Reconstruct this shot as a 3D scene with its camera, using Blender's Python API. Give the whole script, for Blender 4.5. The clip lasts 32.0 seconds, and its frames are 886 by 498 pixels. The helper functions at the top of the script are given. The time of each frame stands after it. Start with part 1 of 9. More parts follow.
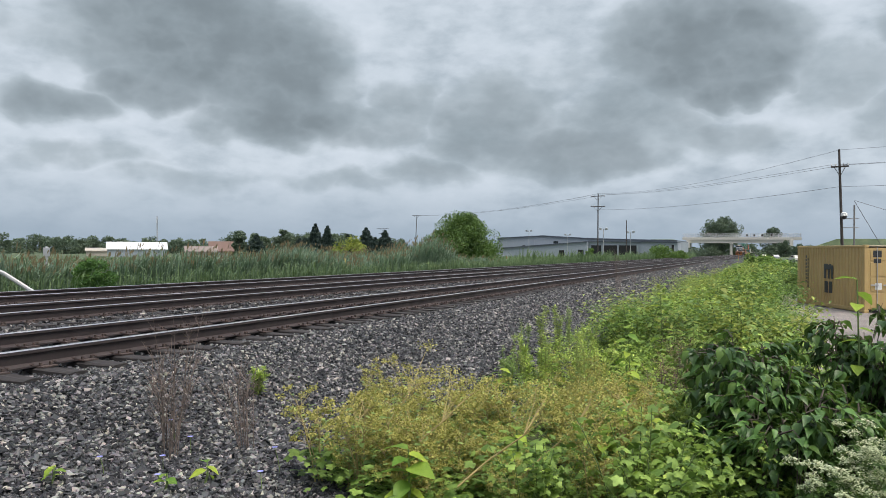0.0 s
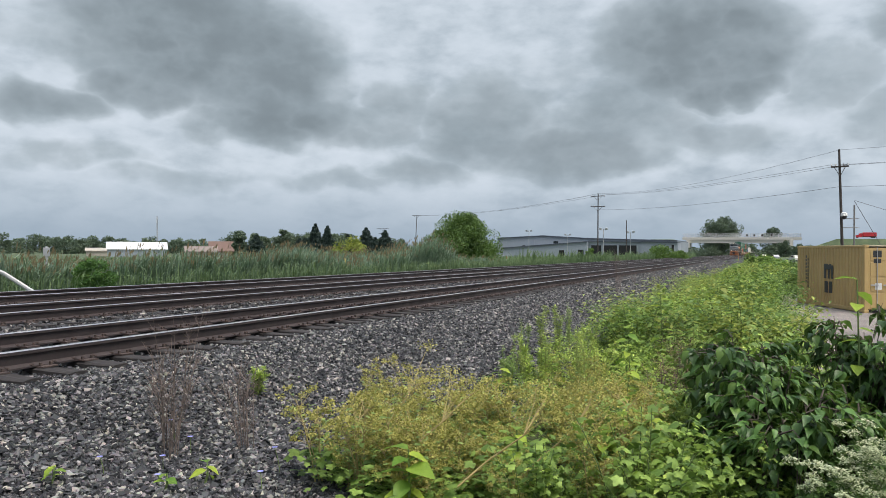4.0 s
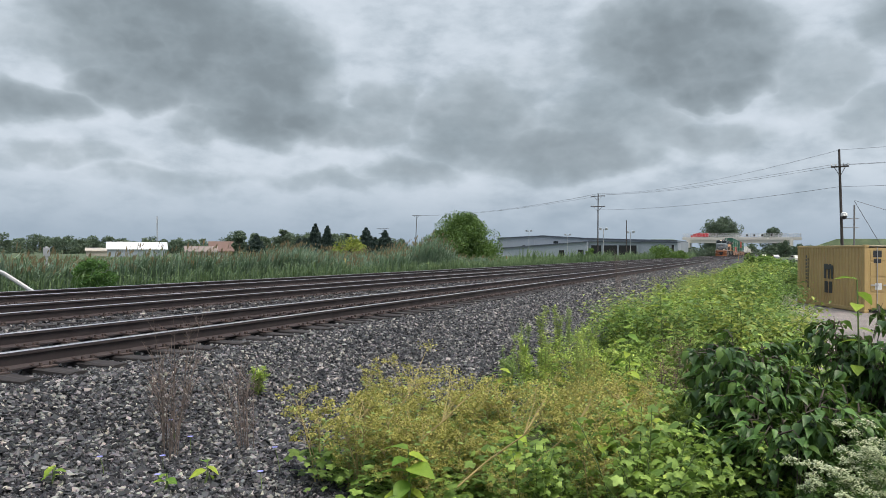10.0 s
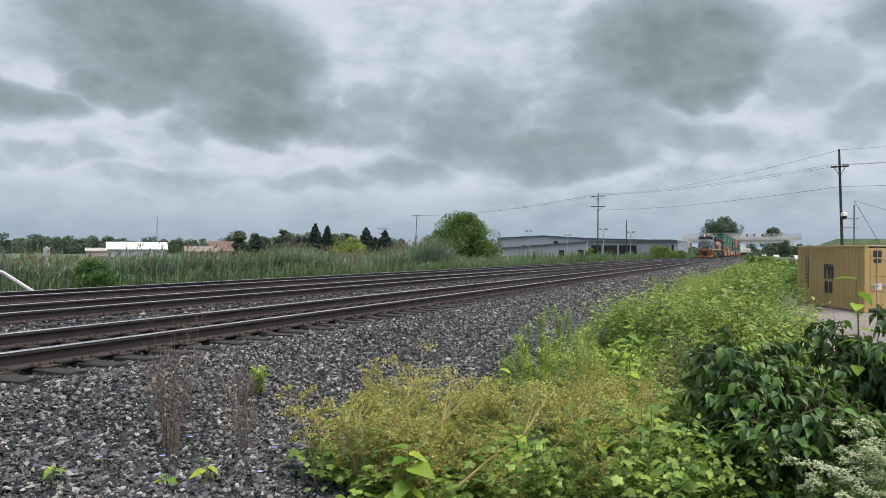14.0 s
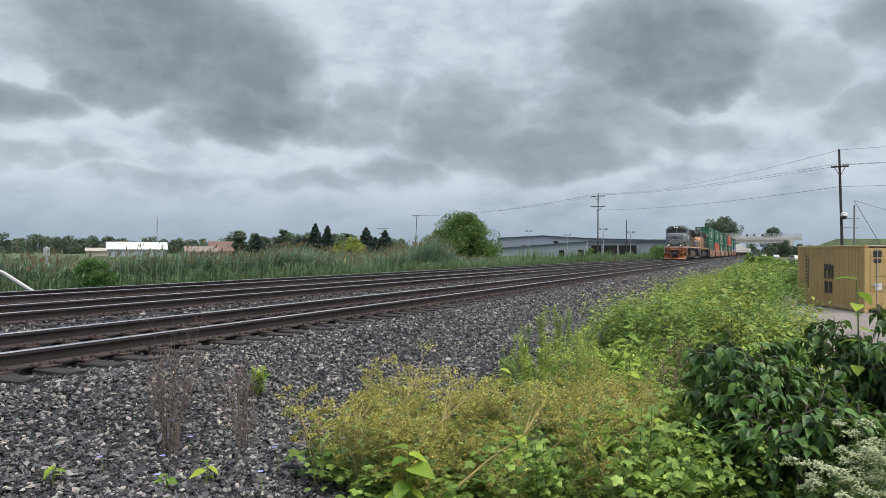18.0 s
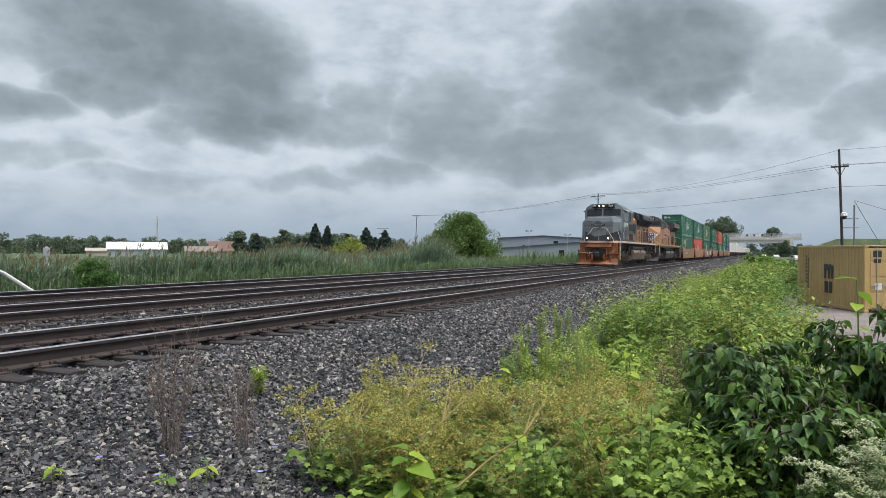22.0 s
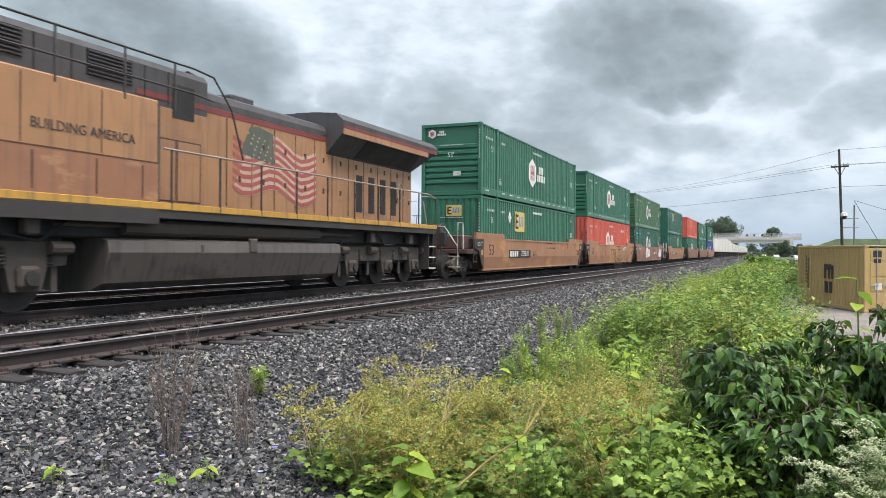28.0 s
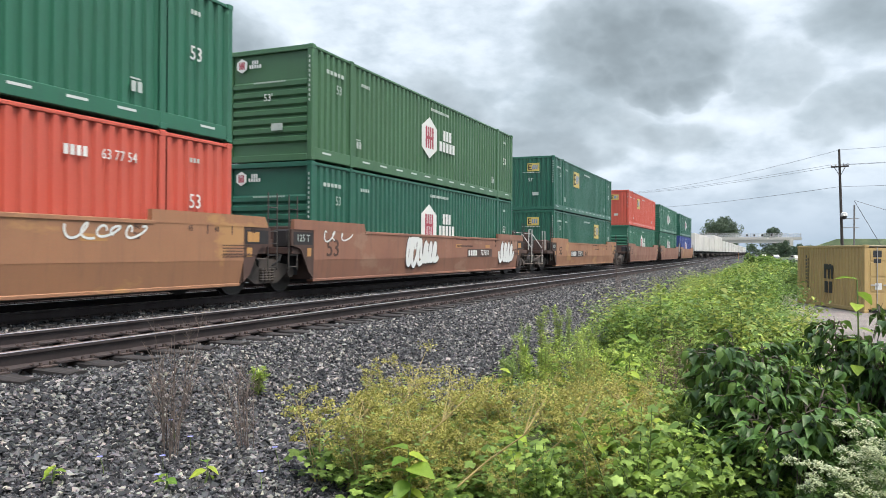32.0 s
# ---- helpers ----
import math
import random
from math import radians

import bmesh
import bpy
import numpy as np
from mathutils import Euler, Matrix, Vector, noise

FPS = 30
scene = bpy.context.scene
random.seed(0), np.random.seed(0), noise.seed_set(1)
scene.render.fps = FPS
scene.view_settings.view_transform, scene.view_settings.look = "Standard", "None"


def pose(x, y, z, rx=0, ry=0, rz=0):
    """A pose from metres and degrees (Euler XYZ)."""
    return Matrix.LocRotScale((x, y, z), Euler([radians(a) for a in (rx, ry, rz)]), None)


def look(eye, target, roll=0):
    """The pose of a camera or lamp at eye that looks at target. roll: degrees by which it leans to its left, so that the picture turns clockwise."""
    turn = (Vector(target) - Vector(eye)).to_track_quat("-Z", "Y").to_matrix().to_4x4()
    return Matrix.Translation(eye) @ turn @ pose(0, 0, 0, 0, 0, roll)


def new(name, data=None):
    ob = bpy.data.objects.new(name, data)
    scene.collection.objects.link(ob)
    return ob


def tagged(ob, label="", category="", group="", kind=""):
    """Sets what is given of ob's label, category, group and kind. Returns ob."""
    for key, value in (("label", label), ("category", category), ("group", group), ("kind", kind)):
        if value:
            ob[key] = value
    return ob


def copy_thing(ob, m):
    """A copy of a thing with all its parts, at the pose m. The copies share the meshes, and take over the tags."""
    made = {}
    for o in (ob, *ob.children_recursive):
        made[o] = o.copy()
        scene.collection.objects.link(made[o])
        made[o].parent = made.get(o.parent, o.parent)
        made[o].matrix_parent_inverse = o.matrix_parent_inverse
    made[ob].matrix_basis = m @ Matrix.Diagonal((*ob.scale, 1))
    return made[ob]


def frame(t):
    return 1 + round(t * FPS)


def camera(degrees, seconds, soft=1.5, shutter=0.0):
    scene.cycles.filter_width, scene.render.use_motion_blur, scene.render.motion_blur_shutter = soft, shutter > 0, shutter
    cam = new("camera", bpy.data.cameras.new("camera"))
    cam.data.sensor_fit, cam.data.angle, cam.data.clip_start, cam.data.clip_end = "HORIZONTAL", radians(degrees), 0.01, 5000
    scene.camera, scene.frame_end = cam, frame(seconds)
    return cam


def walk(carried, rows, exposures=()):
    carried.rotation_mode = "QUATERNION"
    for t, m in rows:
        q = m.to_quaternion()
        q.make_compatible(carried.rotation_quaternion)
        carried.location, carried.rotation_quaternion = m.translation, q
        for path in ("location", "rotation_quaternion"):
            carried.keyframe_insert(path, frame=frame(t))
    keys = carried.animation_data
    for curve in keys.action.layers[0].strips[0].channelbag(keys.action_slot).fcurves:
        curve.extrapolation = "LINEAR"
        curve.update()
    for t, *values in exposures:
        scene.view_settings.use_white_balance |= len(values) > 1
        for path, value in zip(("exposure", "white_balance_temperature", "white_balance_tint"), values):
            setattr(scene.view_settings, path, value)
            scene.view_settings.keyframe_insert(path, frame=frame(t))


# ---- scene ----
# World: x across the tracks (trains run on negative x), y along them, z = 0 on the rail heads.
cam = camera(60.67, 32.0, 0.55, 0.12)
EYE = (0.0, 0.0, 1.0085)
VIEW = look(EYE, (-39.2229, 91.9863, 1.2905), 0.367)
walk(cam, [(0.0, VIEW), (32.0, VIEW)], [(0.0, 0.85), (23.0, 0.85), (25.5, 0.97), (27.5, 1.28), (32.0, 1.33)])

# ---- world and sun: an overcast noon ----
world = bpy.data.worlds.new("overcast_sky")
scene.world = world
world.use_nodes = True
wn = world.node_tree
sky = wn.nodes.new("ShaderNodeTexSky")
sky.sky_type, sky.sun_disc = "NISHITA", False
sky.sun_elevation, sky.sun_rotation = radians(62), radians(113)
sky.air_density, sky.dust_density = 1.0, 4.0
wn.links.new(sky.outputs[0], wn.nodes["Background"].inputs[0])
wn.nodes["Background"].inputs[1].default_value = 0.15
sun_data = bpy.data.lights.new("sun", "SUN")
sun_data.energy, sun_data.angle, sun_data.color = 1.8, radians(40), (1.0, 0.97, 0.93)
sun = new("sun", sun_data)
sun.matrix_world = look((0, 0, 60), (-26.0, 11.0, 0))


# ---- mesh building ----
class Shape:
    """Collects vertices and faces of one mesh."""

    def __init__(self):
        self.v, self.f, self.k = [], [], []
        self.slot = 0

    def add(self, verts, faces):
        n = len(self.v)
        self.v.extend(verts)
        self.f.extend([tuple(i + n for i in f) for f in faces])
        self.k.extend([self.slot] * len(faces))
        return self

    def box(self, x0, x1, y0, y1, z0, z1, b=0.0):
        if b <= 0:
            return self.add([(x0, y0, z0), (x1, y0, z0), (x1, y1, z0), (x0, y1, z0), (x0, y0, z1), (x1, y0, z1), (x1, y1, z1), (x0, y1, z1)],
                            [(3, 2, 1, 0), (4, 5, 6, 7), (0, 1, 5, 4), (1, 2, 6, 5), (2, 3, 7, 6), (3, 0, 4, 7)])
        prof = [(x0 + b, z0), (x1 - b, z0), (x1, z0 + b), (x1, z1 - b), (x1 - b, z1), (x0 + b, z1), (x0, z1 - b), (x0, z0 + b)]
        rings = []
        for y, i in ((y0, b), (y0 + b, 0), (y1 - b, 0), (y1, b)):
            cx, cz = (x0 + x1) / 2, (z0 + z1) / 2
            rx, rz = max(1e-4, (x1 - x0) / 2), max(1e-4, (z1 - z0) / 2)
            rings.append([(cx + (x - cx) * (1 - i / rx), y, cz + (z - cz) * (1 - i / rz)) for x, z in prof])
        return self.loft(rings, True)

    def loft(self, rings, caps=True, closed=True):
        m = len(rings[0])
        v = [p for r in rings for p in r]
        f = []
        for a in range(len(rings) - 1):
            for i in range(m if closed else m - 1):
                j = (i + 1) % m
                f.append((a * m + i, a * m + j, (a + 1) * m + j, (a + 1) * m + i))
        if caps:
            f.append(tuple(range(m - 1, -1, -1)))
            f.append(tuple(range((len(rings) - 1) * m, len(rings) * m)))
        return self.add(v, f)

    def prism_y(self, prof, y0, y1):
        """A closed x-z profile drawn along y."""
        return self.loft([[(x, y0, z) for x, z in prof], [(x, y1, z) for x, z in prof]])

    def prism_x(self, prof, x0, x1):
        """A closed y-z profile drawn along x."""
        return self.loft([[(x0, y, z) for y, z in prof], [(x1, y, z) for y, z in prof]])

    def tube(self, pts, r, seg=6, r1=None, caps=True):
        """A round bar along points; r may taper to r1."""
        pts = [Vector(p) for p in pts]
        r1 = r if r1 is None else r1
        rings = []
        for i, p in enumerate(pts):
            d = (pts[min(i + 1, len(pts) - 1)] - pts[max(i - 1, 0)]).normalized()
            a = d.cross(Vector((0, 0, 1)))
            if a.length < 0.05:
                a = d.cross(Vector((0, 1, 0)))
            a.normalize()
            c = d.cross(a)
            rr = r + (r1 - r) * i / max(1, len(pts) - 1)
            rings.append([tuple(p + (a * math.cos(2 * math.pi * k / seg) + c * math.sin(2 * math.pi * k / seg)) * rr) for k in range(seg)])
        return self.loft(rings, caps)

    def wheel(self, x0, x1, y, z, r, seg=24):
        """A disc between x0 and x1 round an axis along x."""
        ring = lambda x, q: [(x, y + q * math.cos(2 * math.pi * k / seg), z + q * math.sin(2 * math.pi * k / seg)) for k in range(seg)]
        return self.loft([ring(x0, r), ring(x1, r)])

    def turned(self, prof, cx, cy, seg=12):
        """A lathe round an upright axis: (radius, z) rows."""
        return self.loft([[(cx + r * math.cos(2 * math.pi * k / seg), cy + r * math.sin(2 * math.pi * k / seg), z) for k in range(seg)] for r, z in prof])

    def data(self, name, mats, smooth=False):
        me = bpy.data.meshes.new(name)
        me.from_pydata(self.v, [], self.f)
        for m in mats if isinstance(mats, (list, tuple)) else [mats]:
            me.materials.append(m)
        if self.slot or any(self.k):
            me.polygons.foreach_set("material_index", self.k)
        if smooth:
            me.polygons.foreach_set("use_smooth", [True] * len(self.f))
        me.update()
        return me


def part(name, shape, material, parent=None, label="", smooth=False, at=None):
    """Links a shape as one mesh object, under its thing."""
    me = shape if isinstance(shape, bpy.types.Mesh) else shape.data(name, material, smooth)
    ob = new(name, me)
    if parent is not None:
        ob.parent = parent
    if at is not None:
        ob.matrix_basis = at
    if label:
        tagged(ob, label)
    return ob


def thing(name, label, category, group="", kind="", at=None):
    ob = new(name)
    ob.empty_display_size = 0.3
    if at is not None:
        ob.matrix_basis = at
    return tagged(ob, label, category, group, kind)


def lettering(text, size, depth=0.004):
    """A mesh of letters in the built-in font, in the x-y plane, centred."""
    cu = bpy.data.curves.new("letters", "FONT")
    cu.body, cu.size, cu.extrude, cu.align_x, cu.align_y, cu.resolution_u = text, size, depth, "CENTER", "CENTER", 2
    ob = bpy.data.objects.new("letters", cu)
    scene.collection.objects.link(ob)
    me = bpy.data.meshes.new_from_object(ob.evaluated_get(bpy.context.evaluated_depsgraph_get()))
    bpy.data.objects.remove(ob)
    return me


def write_on(text, size, material, parent, at, name="lettering", squeeze=1.0):
    me = lettering(text, size)
    me.materials.clear()
    me.materials.append(material)
    me.transform(Matrix.Diagonal((squeeze, 1, 1, 1)))
    return tagged(part(name, me, material, parent, "", at=at), kind="stuff")


# a sheet that faces +x (reads along -y to +y seen from the camera's side) and one that faces -y
SIDE = Matrix(((0, 0, 1, 0), (1, 0, 0, 0), (0, 1, 0, 0), (0, 0, 0, 1)))
FRONT = Matrix(((1, 0, 0, 0), (0, 0, -1, 0), (0, 1, 0, 0), (0, 0, 0, 1)))


def on_side(x, y, z):
    return Matrix.Translation((x, y, z)) @ SIDE


def on_front(x, y, z):
    return Matrix.Translation((x, y, z)) @ FRONT


# ---- materials ----
def nodes_of(name):
    m = bpy.data.materials.new(name)
    m.use_nodes = True
    nt = m.node_tree
    return m, nt, nt.nodes["Principled BSDF"]


def tex(nt, kind, scale, detail=4.0, coords="Object", stretch=None, rough=0.55):
    co = nt.nodes.new("ShaderNodeTexCoord")
    n = nt.nodes.new(kind)
    n.inputs["Scale"].default_value = scale
    if kind == "ShaderNodeTexNoise":
        n.inputs["Detail"].default_value, n.inputs["Roughness"].default_value = detail, rough
    src = co.outputs[coords]
    if stretch:
        mp = nt.nodes.new("ShaderNodeMapping")
        mp.inputs["Scale"].default_value = stretch
        nt.links.new(src, mp.inputs[0])
        src = mp.outputs[0]
    nt.links.new(src, n.inputs["Vector"])
    return n


def ramp(nt, src, stops):
    r = nt.nodes.new("ShaderNodeValToRGB")
    el = r.color_ramp.elements
    while len(el) < len(stops):
        el.new(0.5)
    for e, (p, c) in zip(el, stops):
        e.position, e.color = p, (*c, 1) if len(c) == 3 else c
    nt.links.new(src, r.inputs[0])
    return r.outputs[0]


def blend(nt, fac, a, b, how="MIX"):
    n = nt.nodes.new("ShaderNodeMix")
    n.data_type, n.blend_type = "RGBA", how
    for s, v in ((n.inputs[0], fac), (n.inputs[6], a), (n.inputs[7], b)):
        if isinstance(v, (int, float)):
            s.default_value = v
        elif isinstance(v, tuple):
            s.default_value = (*v, 1)
        else:
            nt.links.new(v, s)
    return n.outputs[2]


def bumped(nt, bsdf, height, strength, dist):
    b = nt.nodes.new("ShaderNodeBump")
    b.inputs["Strength"].default_value, b.inputs["Distance"].default_value = strength, dist
    nt.links.new(height, b.inputs["Height"])
    nt.links.new(b.outputs[0], bsdf.inputs["Normal"])


def painted(name, col, rough=0.5, metal=0.0, dirt=(0.10, 0.08, 0.06), amount=0.35, streak=0.25, scale=1.2, bump=0.15):
    """Weathered paint: blotches, run-down streaks of grime and fine grain."""
    m, nt, b = nodes_of(name)
    big = tex(nt, "ShaderNodeTexNoise", scale, 6)
    run = tex(nt, "ShaderNodeTexNoise", 1.0, 5, stretch=(6, 6, 0.5))
    fine = tex(nt, "ShaderNodeTexNoise", 35, 3)
    c = blend(nt, ramp(nt, big.outputs[0], [(0.35, (0, 0, 0)), (0.75, (amount,) * 3)]), col, tuple(0.72 * v + 0.28 * d for v, d in zip(col, dirt)))
    c = blend(nt, ramp(nt, run.outputs[0], [(0.5, (0, 0, 0)), (0.78, (streak,) * 3)]), c, dirt)
    c = blend(nt, 0.12, c, fine.outputs[1], "OVERLAY")
    nt.links.new(c, b.inputs["Base Color"])
    b.inputs["Metallic"].default_value = metal
    nt.links.new(ramp(nt, big.outputs[0], [(0.3, (rough * 0.8,) * 3), (0.7, (min(1, rough * 1.25),) * 3)]), b.inputs["Roughness"])
    bumped(nt, b, fine.outputs[0], bump, 0.004)
    return m


def patched(m, col, scale=0.55):
    """Lays irregular worn patches of another shade over a weathered paint."""
    nt = m.node_tree
    b = nt.nodes["Principled BSDF"]
    old = b.inputs["Base Color"].links[0].from_socket
    spots = tex(nt, "ShaderNodeTexNoise", scale, 5, stretch=(1, 1, 2.2), rough=0.6)
    nt.links.new(blend(nt, ramp(nt, spots.outputs[0], [(0.57, (0, 0, 0)), (0.64, (0.55,) * 3)]), old, col), b.inputs["Base Color"])
    return m


def plain(name, col, rough=0.6, metal=0.0, glow=0.0):
    m, nt, b = nodes_of(name)
    b.inputs["Base Color"].default_value = (*col, 1)
    b.inputs["Roughness"].default_value, b.inputs["Metallic"].default_value = rough, metal
    if glow:
        b.inputs["Emission Color"].default_value, b.inputs["Emission Strength"].default_value = (1.0, 0.82, 0.55, 1), glow
    return m


def leafy(name, dark, light, through_light=0.35, rough=0.5, per="island"):
    """Leaf tissue: every leaf has its own shade, light shines through it."""
    m, nt, b = nodes_of(name)
    if per == "island":
        rnd = nt.nodes.new("ShaderNodeNewGeometry").outputs["Random Per Island"]
    else:
        rnd = nt.nodes.new("ShaderNodeObjectInfo").outputs["Random"]
    c = ramp(nt, rnd, [(0.0, dark), (0.6, tuple((a + d) / 2 for a, d in zip(dark, light))), (1.0, light)])
    big = tex(nt, "ShaderNodeTexNoise", 1.3, 3)
    c = blend(nt, 0.4, c, tex(nt, "ShaderNodeTexNoise", 38, 4).outputs[0], "OVERLAY")
    c = blend(nt, ramp(nt, big.outputs[0], [(0.4, (0, 0, 0)), (0.75, (0.32,) * 3)]), c, light)
    nt.links.new(c, b.inputs["Base Color"])
    b.inputs["Roughness"].default_value = rough
    b.inputs["Specular IOR Level"].default_value = 0.3
    tr = nt.nodes.new("ShaderNodeBsdfTranslucent")
    nt.links.new(blend(nt, 0.22, c, (0.40, 0.56, 0.08)), tr.inputs[0])
    mx = nt.nodes.new("ShaderNodeMixShader")
    mx.inputs[0].default_value = through_light
    nt.links.new(b.outputs[0], mx.inputs[1])
    nt.links.new(tr.outputs[0], mx.inputs[2])
    nt.links.new(mx.outputs[0], nt.nodes["Material Output"].inputs[0])
    return m


def stony(name, stops, scale=30, rough=0.85):
    m, nt, b = nodes_of(name)
    rnd = nt.nodes.new("ShaderNodeNewGeometry").outputs["Random Per Island"]
    n = tex(nt, "ShaderNodeTexNoise", scale, 5)
    c = blend(nt, 0.35, ramp(nt, rnd, stops), n.outputs[1], "OVERLAY")
    nt.links.new(c, b.inputs["Base Color"])
    b.inputs["Roughness"].default_value = rough
    bumped(nt, b, n.outputs[0], 0.5, 0.004)
    return m


def earthy(name, stops, scale, fine, rough=0.95, bump=0.6, dist=0.03, voronoi=0.0):
    m, nt, b = nodes_of(name)
    big = tex(nt, "ShaderNodeTexNoise", scale, 6)
    small = tex(nt, "ShaderNodeTexNoise", fine, 5)
    c = ramp(nt, big.outputs[0], stops)
    if voronoi:
        vo = tex(nt, "ShaderNodeTexVoronoi", voronoi)
        c = blend(nt, 0.55, c, ramp(nt, vo.outputs["Color"], [(0.0, (0.12, 0.12, 0.12)), (1.0, (0.95, 0.93, 0.9))]), "OVERLAY")
        bumped(nt, b, vo.outputs["Distance"], bump, dist)
    else:
        bumped(nt, b, small.outputs[0], bump, dist)
    c = blend(nt, 0.4, c, small.outputs[1], "OVERLAY")
    nt.links.new(c, b.inputs["Base Color"])
    b.inputs["Roughness"].default_value = rough
    return m


STONES = [(0.0, (0.010, 0.011, 0.013)), (0.42, (0.036, 0.038, 0.042)), (0.72, (0.095, 0.096, 0.099)), (0.92, (0.20, 0.195, 0.185)), (1.0, (0.33, 0.31, 0.275))]
M_STONE = stony("ballast_stone", STONES)


def stone_by_object(stops):
    m, nt, b = nodes_of("loose_stone")
    n = tex(nt, "ShaderNodeTexNoise", 30, 5)
    rnd = nt.nodes.new("ShaderNodeObjectInfo").outputs["Random"]
    nt.links.new(blend(nt, 0.35, ramp(nt, rnd, stops), n.outputs[1], "OVERLAY"), b.inputs["Base Color"])
    b.inputs["Roughness"].default_value = 0.85
    bumped(nt, b, n.outputs[0], 0.5, 0.004)
    return m


M_STONE_ONE = stone_by_object(STONES)
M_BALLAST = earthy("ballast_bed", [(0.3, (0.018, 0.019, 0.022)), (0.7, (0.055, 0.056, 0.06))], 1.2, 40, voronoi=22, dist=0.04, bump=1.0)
M_LOT = earthy("lot_gravel", [(0.3, (0.135, 0.122, 0.112)), (0.7, (0.215, 0.195, 0.18))], 0.6, 60, voronoi=45, dist=0.015)
M_SOIL = earthy("weedy_soil", [(0.3, (0.03, 0.035, 0.015)), (0.7, (0.07, 0.075, 0.03))], 1.5, 25)
M_FIELD = earthy("rough_grass", [(0.3, (0.040, 0.062, 0.028)), (0.55, (0.062, 0.088, 0.040)), (0.75, (0.10, 0.115, 0.06))], 0.12, 6, dist=0.1)
M_RAIL_TOP = painted("worn_rail_head", (0.62, 0.60, 0.58), 0.36, 1.0, amount=0.2, streak=0.0, bump=0.05)
M_RAIL = painted("rusty_rail", (0.034, 0.025, 0.0245), 0.75, 0.0, dirt=(0.022, 0.017, 0.017), amount=0.6, scale=3)
M_TIE = painted("creosoted_oak", (0.019, 0.0165, 0.016), 0.9, 0, dirt=(0.05, 0.046, 0.044), amount=0.6, streak=0.4, scale=5, bump=0.6)
M_PLATE = painted("rusty_plate", (0.05, 0.034, 0.03), 0.8, 0, amount=0.5, scale=8)


# ---- sky: a sheet of broken cloud that drifts slowly ----
def cloud_material():
    m, nt, b = nodes_of("cloud_sheet")
    nt.nodes.remove(b)
    L = nt.links.new

    def mth(op, a, c=None, d=None):
        n = nt.nodes.new("ShaderNodeMath")
        n.operation = op
        for s, v in zip(n.inputs, (a, c, d)):
            if v is None:
                continue
            if isinstance(v, (int, float)):
                s.default_value = v
            else:
                L(v, s)
        return n.outputs[0]

    co = nt.nodes.new("ShaderNodeTexCoord").outputs["Object"]
    sp = nt.nodes.new("ShaderNodeSeparateXYZ")
    L(co, sp.inputs[0])
    flat = mth("SQRT", mth("ADD", mth("MULTIPLY", sp.outputs[0], sp.outputs[0]), mth("MULTIPLY", sp.outputs[1], sp.outputs[1])))
    az = mth("MULTIPLY", mth("ARCTAN2", sp.outputs[0], sp.outputs[1]), 57.296)
    el = mth("MULTIPLY", mth("ARCTAN2", sp.outputs[2], flat), 57.296)

    def field(sx, sy, seed, scale, detail, rough=0.55):
        cb = nt.nodes.new("ShaderNodeCombineXYZ")
        L(mth("MULTIPLY", az, sx), cb.inputs[0])
        L(mth("MULTIPLY", el, sy), cb.inputs[1])
        cb.inputs[2].default_value = seed
        n = nt.nodes.new("ShaderNodeTexNoise")
        n.inputs["Scale"].default_value, n.inputs["Detail"].default_value, n.inputs["Roughness"].default_value = scale, detail, rough
        L(cb.outputs[0], n.inputs["Vector"])
        return n.outputs[0]

    def swing(f, k):
        return mth("MULTIPLY", mth("SUBTRACT", f, 0.5), k)

    # the bodies' outlines are pushed about in two scales: lobes, then curls
    ax = mth("ADD", mth("ADD", az, swing(field(1, 1.2, 3.1, 0.14, 2, 0.4), 5.0)), swing(field(1, 1.3, 4.4, 0.38, 4, 0.40), 2.8))
    ey = mth("ADD", mth("ADD", el, swing(field(1, 1.2, 8.7, 0.14, 2, 0.4), 3.2)), swing(field(1, 1.3, 9.9, 0.38, 4, 0.40), 1.9))
    # dark cloud bodies: azimuth, elevation, half widths in degrees, depth
    bodies = [(-41.9, 15.5, 7.6, 4.6, 1.0), (-36.4, 12.8, 6.2, 4.1, 0.95), (-44.9, 11.4, 3.8, 1.7, 0.9), (-35.5, 9.6, 6.0, 1.9, 1.0), (-50.0, 9.5, 3.5, 1.4, 0.85),
              (-52.2, 14.6, 3.7, 1.6, 0.42), (-29.3, 8.8, 5.1, 1.5, 0.62), (-25.7, 10.8, 2.4, 1.6, 0.5), (-19.0, 9.7, 5.0, 3.0, 0.62), (-12.3, 7.4, 6.0, 1.7, 0.82),
              (-9.5, 9.6, 5.6, 2.3, 0.62), (-14.4, 13.1, 4.9, 2.0, 0.30), (-4.0, 14.4, 6.1, 3.6, 1.0), (-2.5, 11.6, 3.5, 1.1, 1.0), (4.6, 11.9, 3.6, 2.4, 0.55)]
    bodies += [(-2.8, 8.3, 5.2, 1.5, 0.52), (-31.0, 5.0, 4.7, 0.8, 0.46), (-24.2, 5.8, 3.6, 1.2, 0.5), (-43.0, 4.9, 5.9, 1.0, 0.38), (-48.5, 6.4, 4.3, 0.8, 0.4), (10, 9, 5, 1.6, 0.5),
               (14, 15, 6, 3, 0.8), (-75, 12, 10, 5, 0.8), (32, 14, 9, 5, 0.8), (-30, 26, 12, 4, 0.6), (5, 28, 9, 4, 0.6)]
    total = None
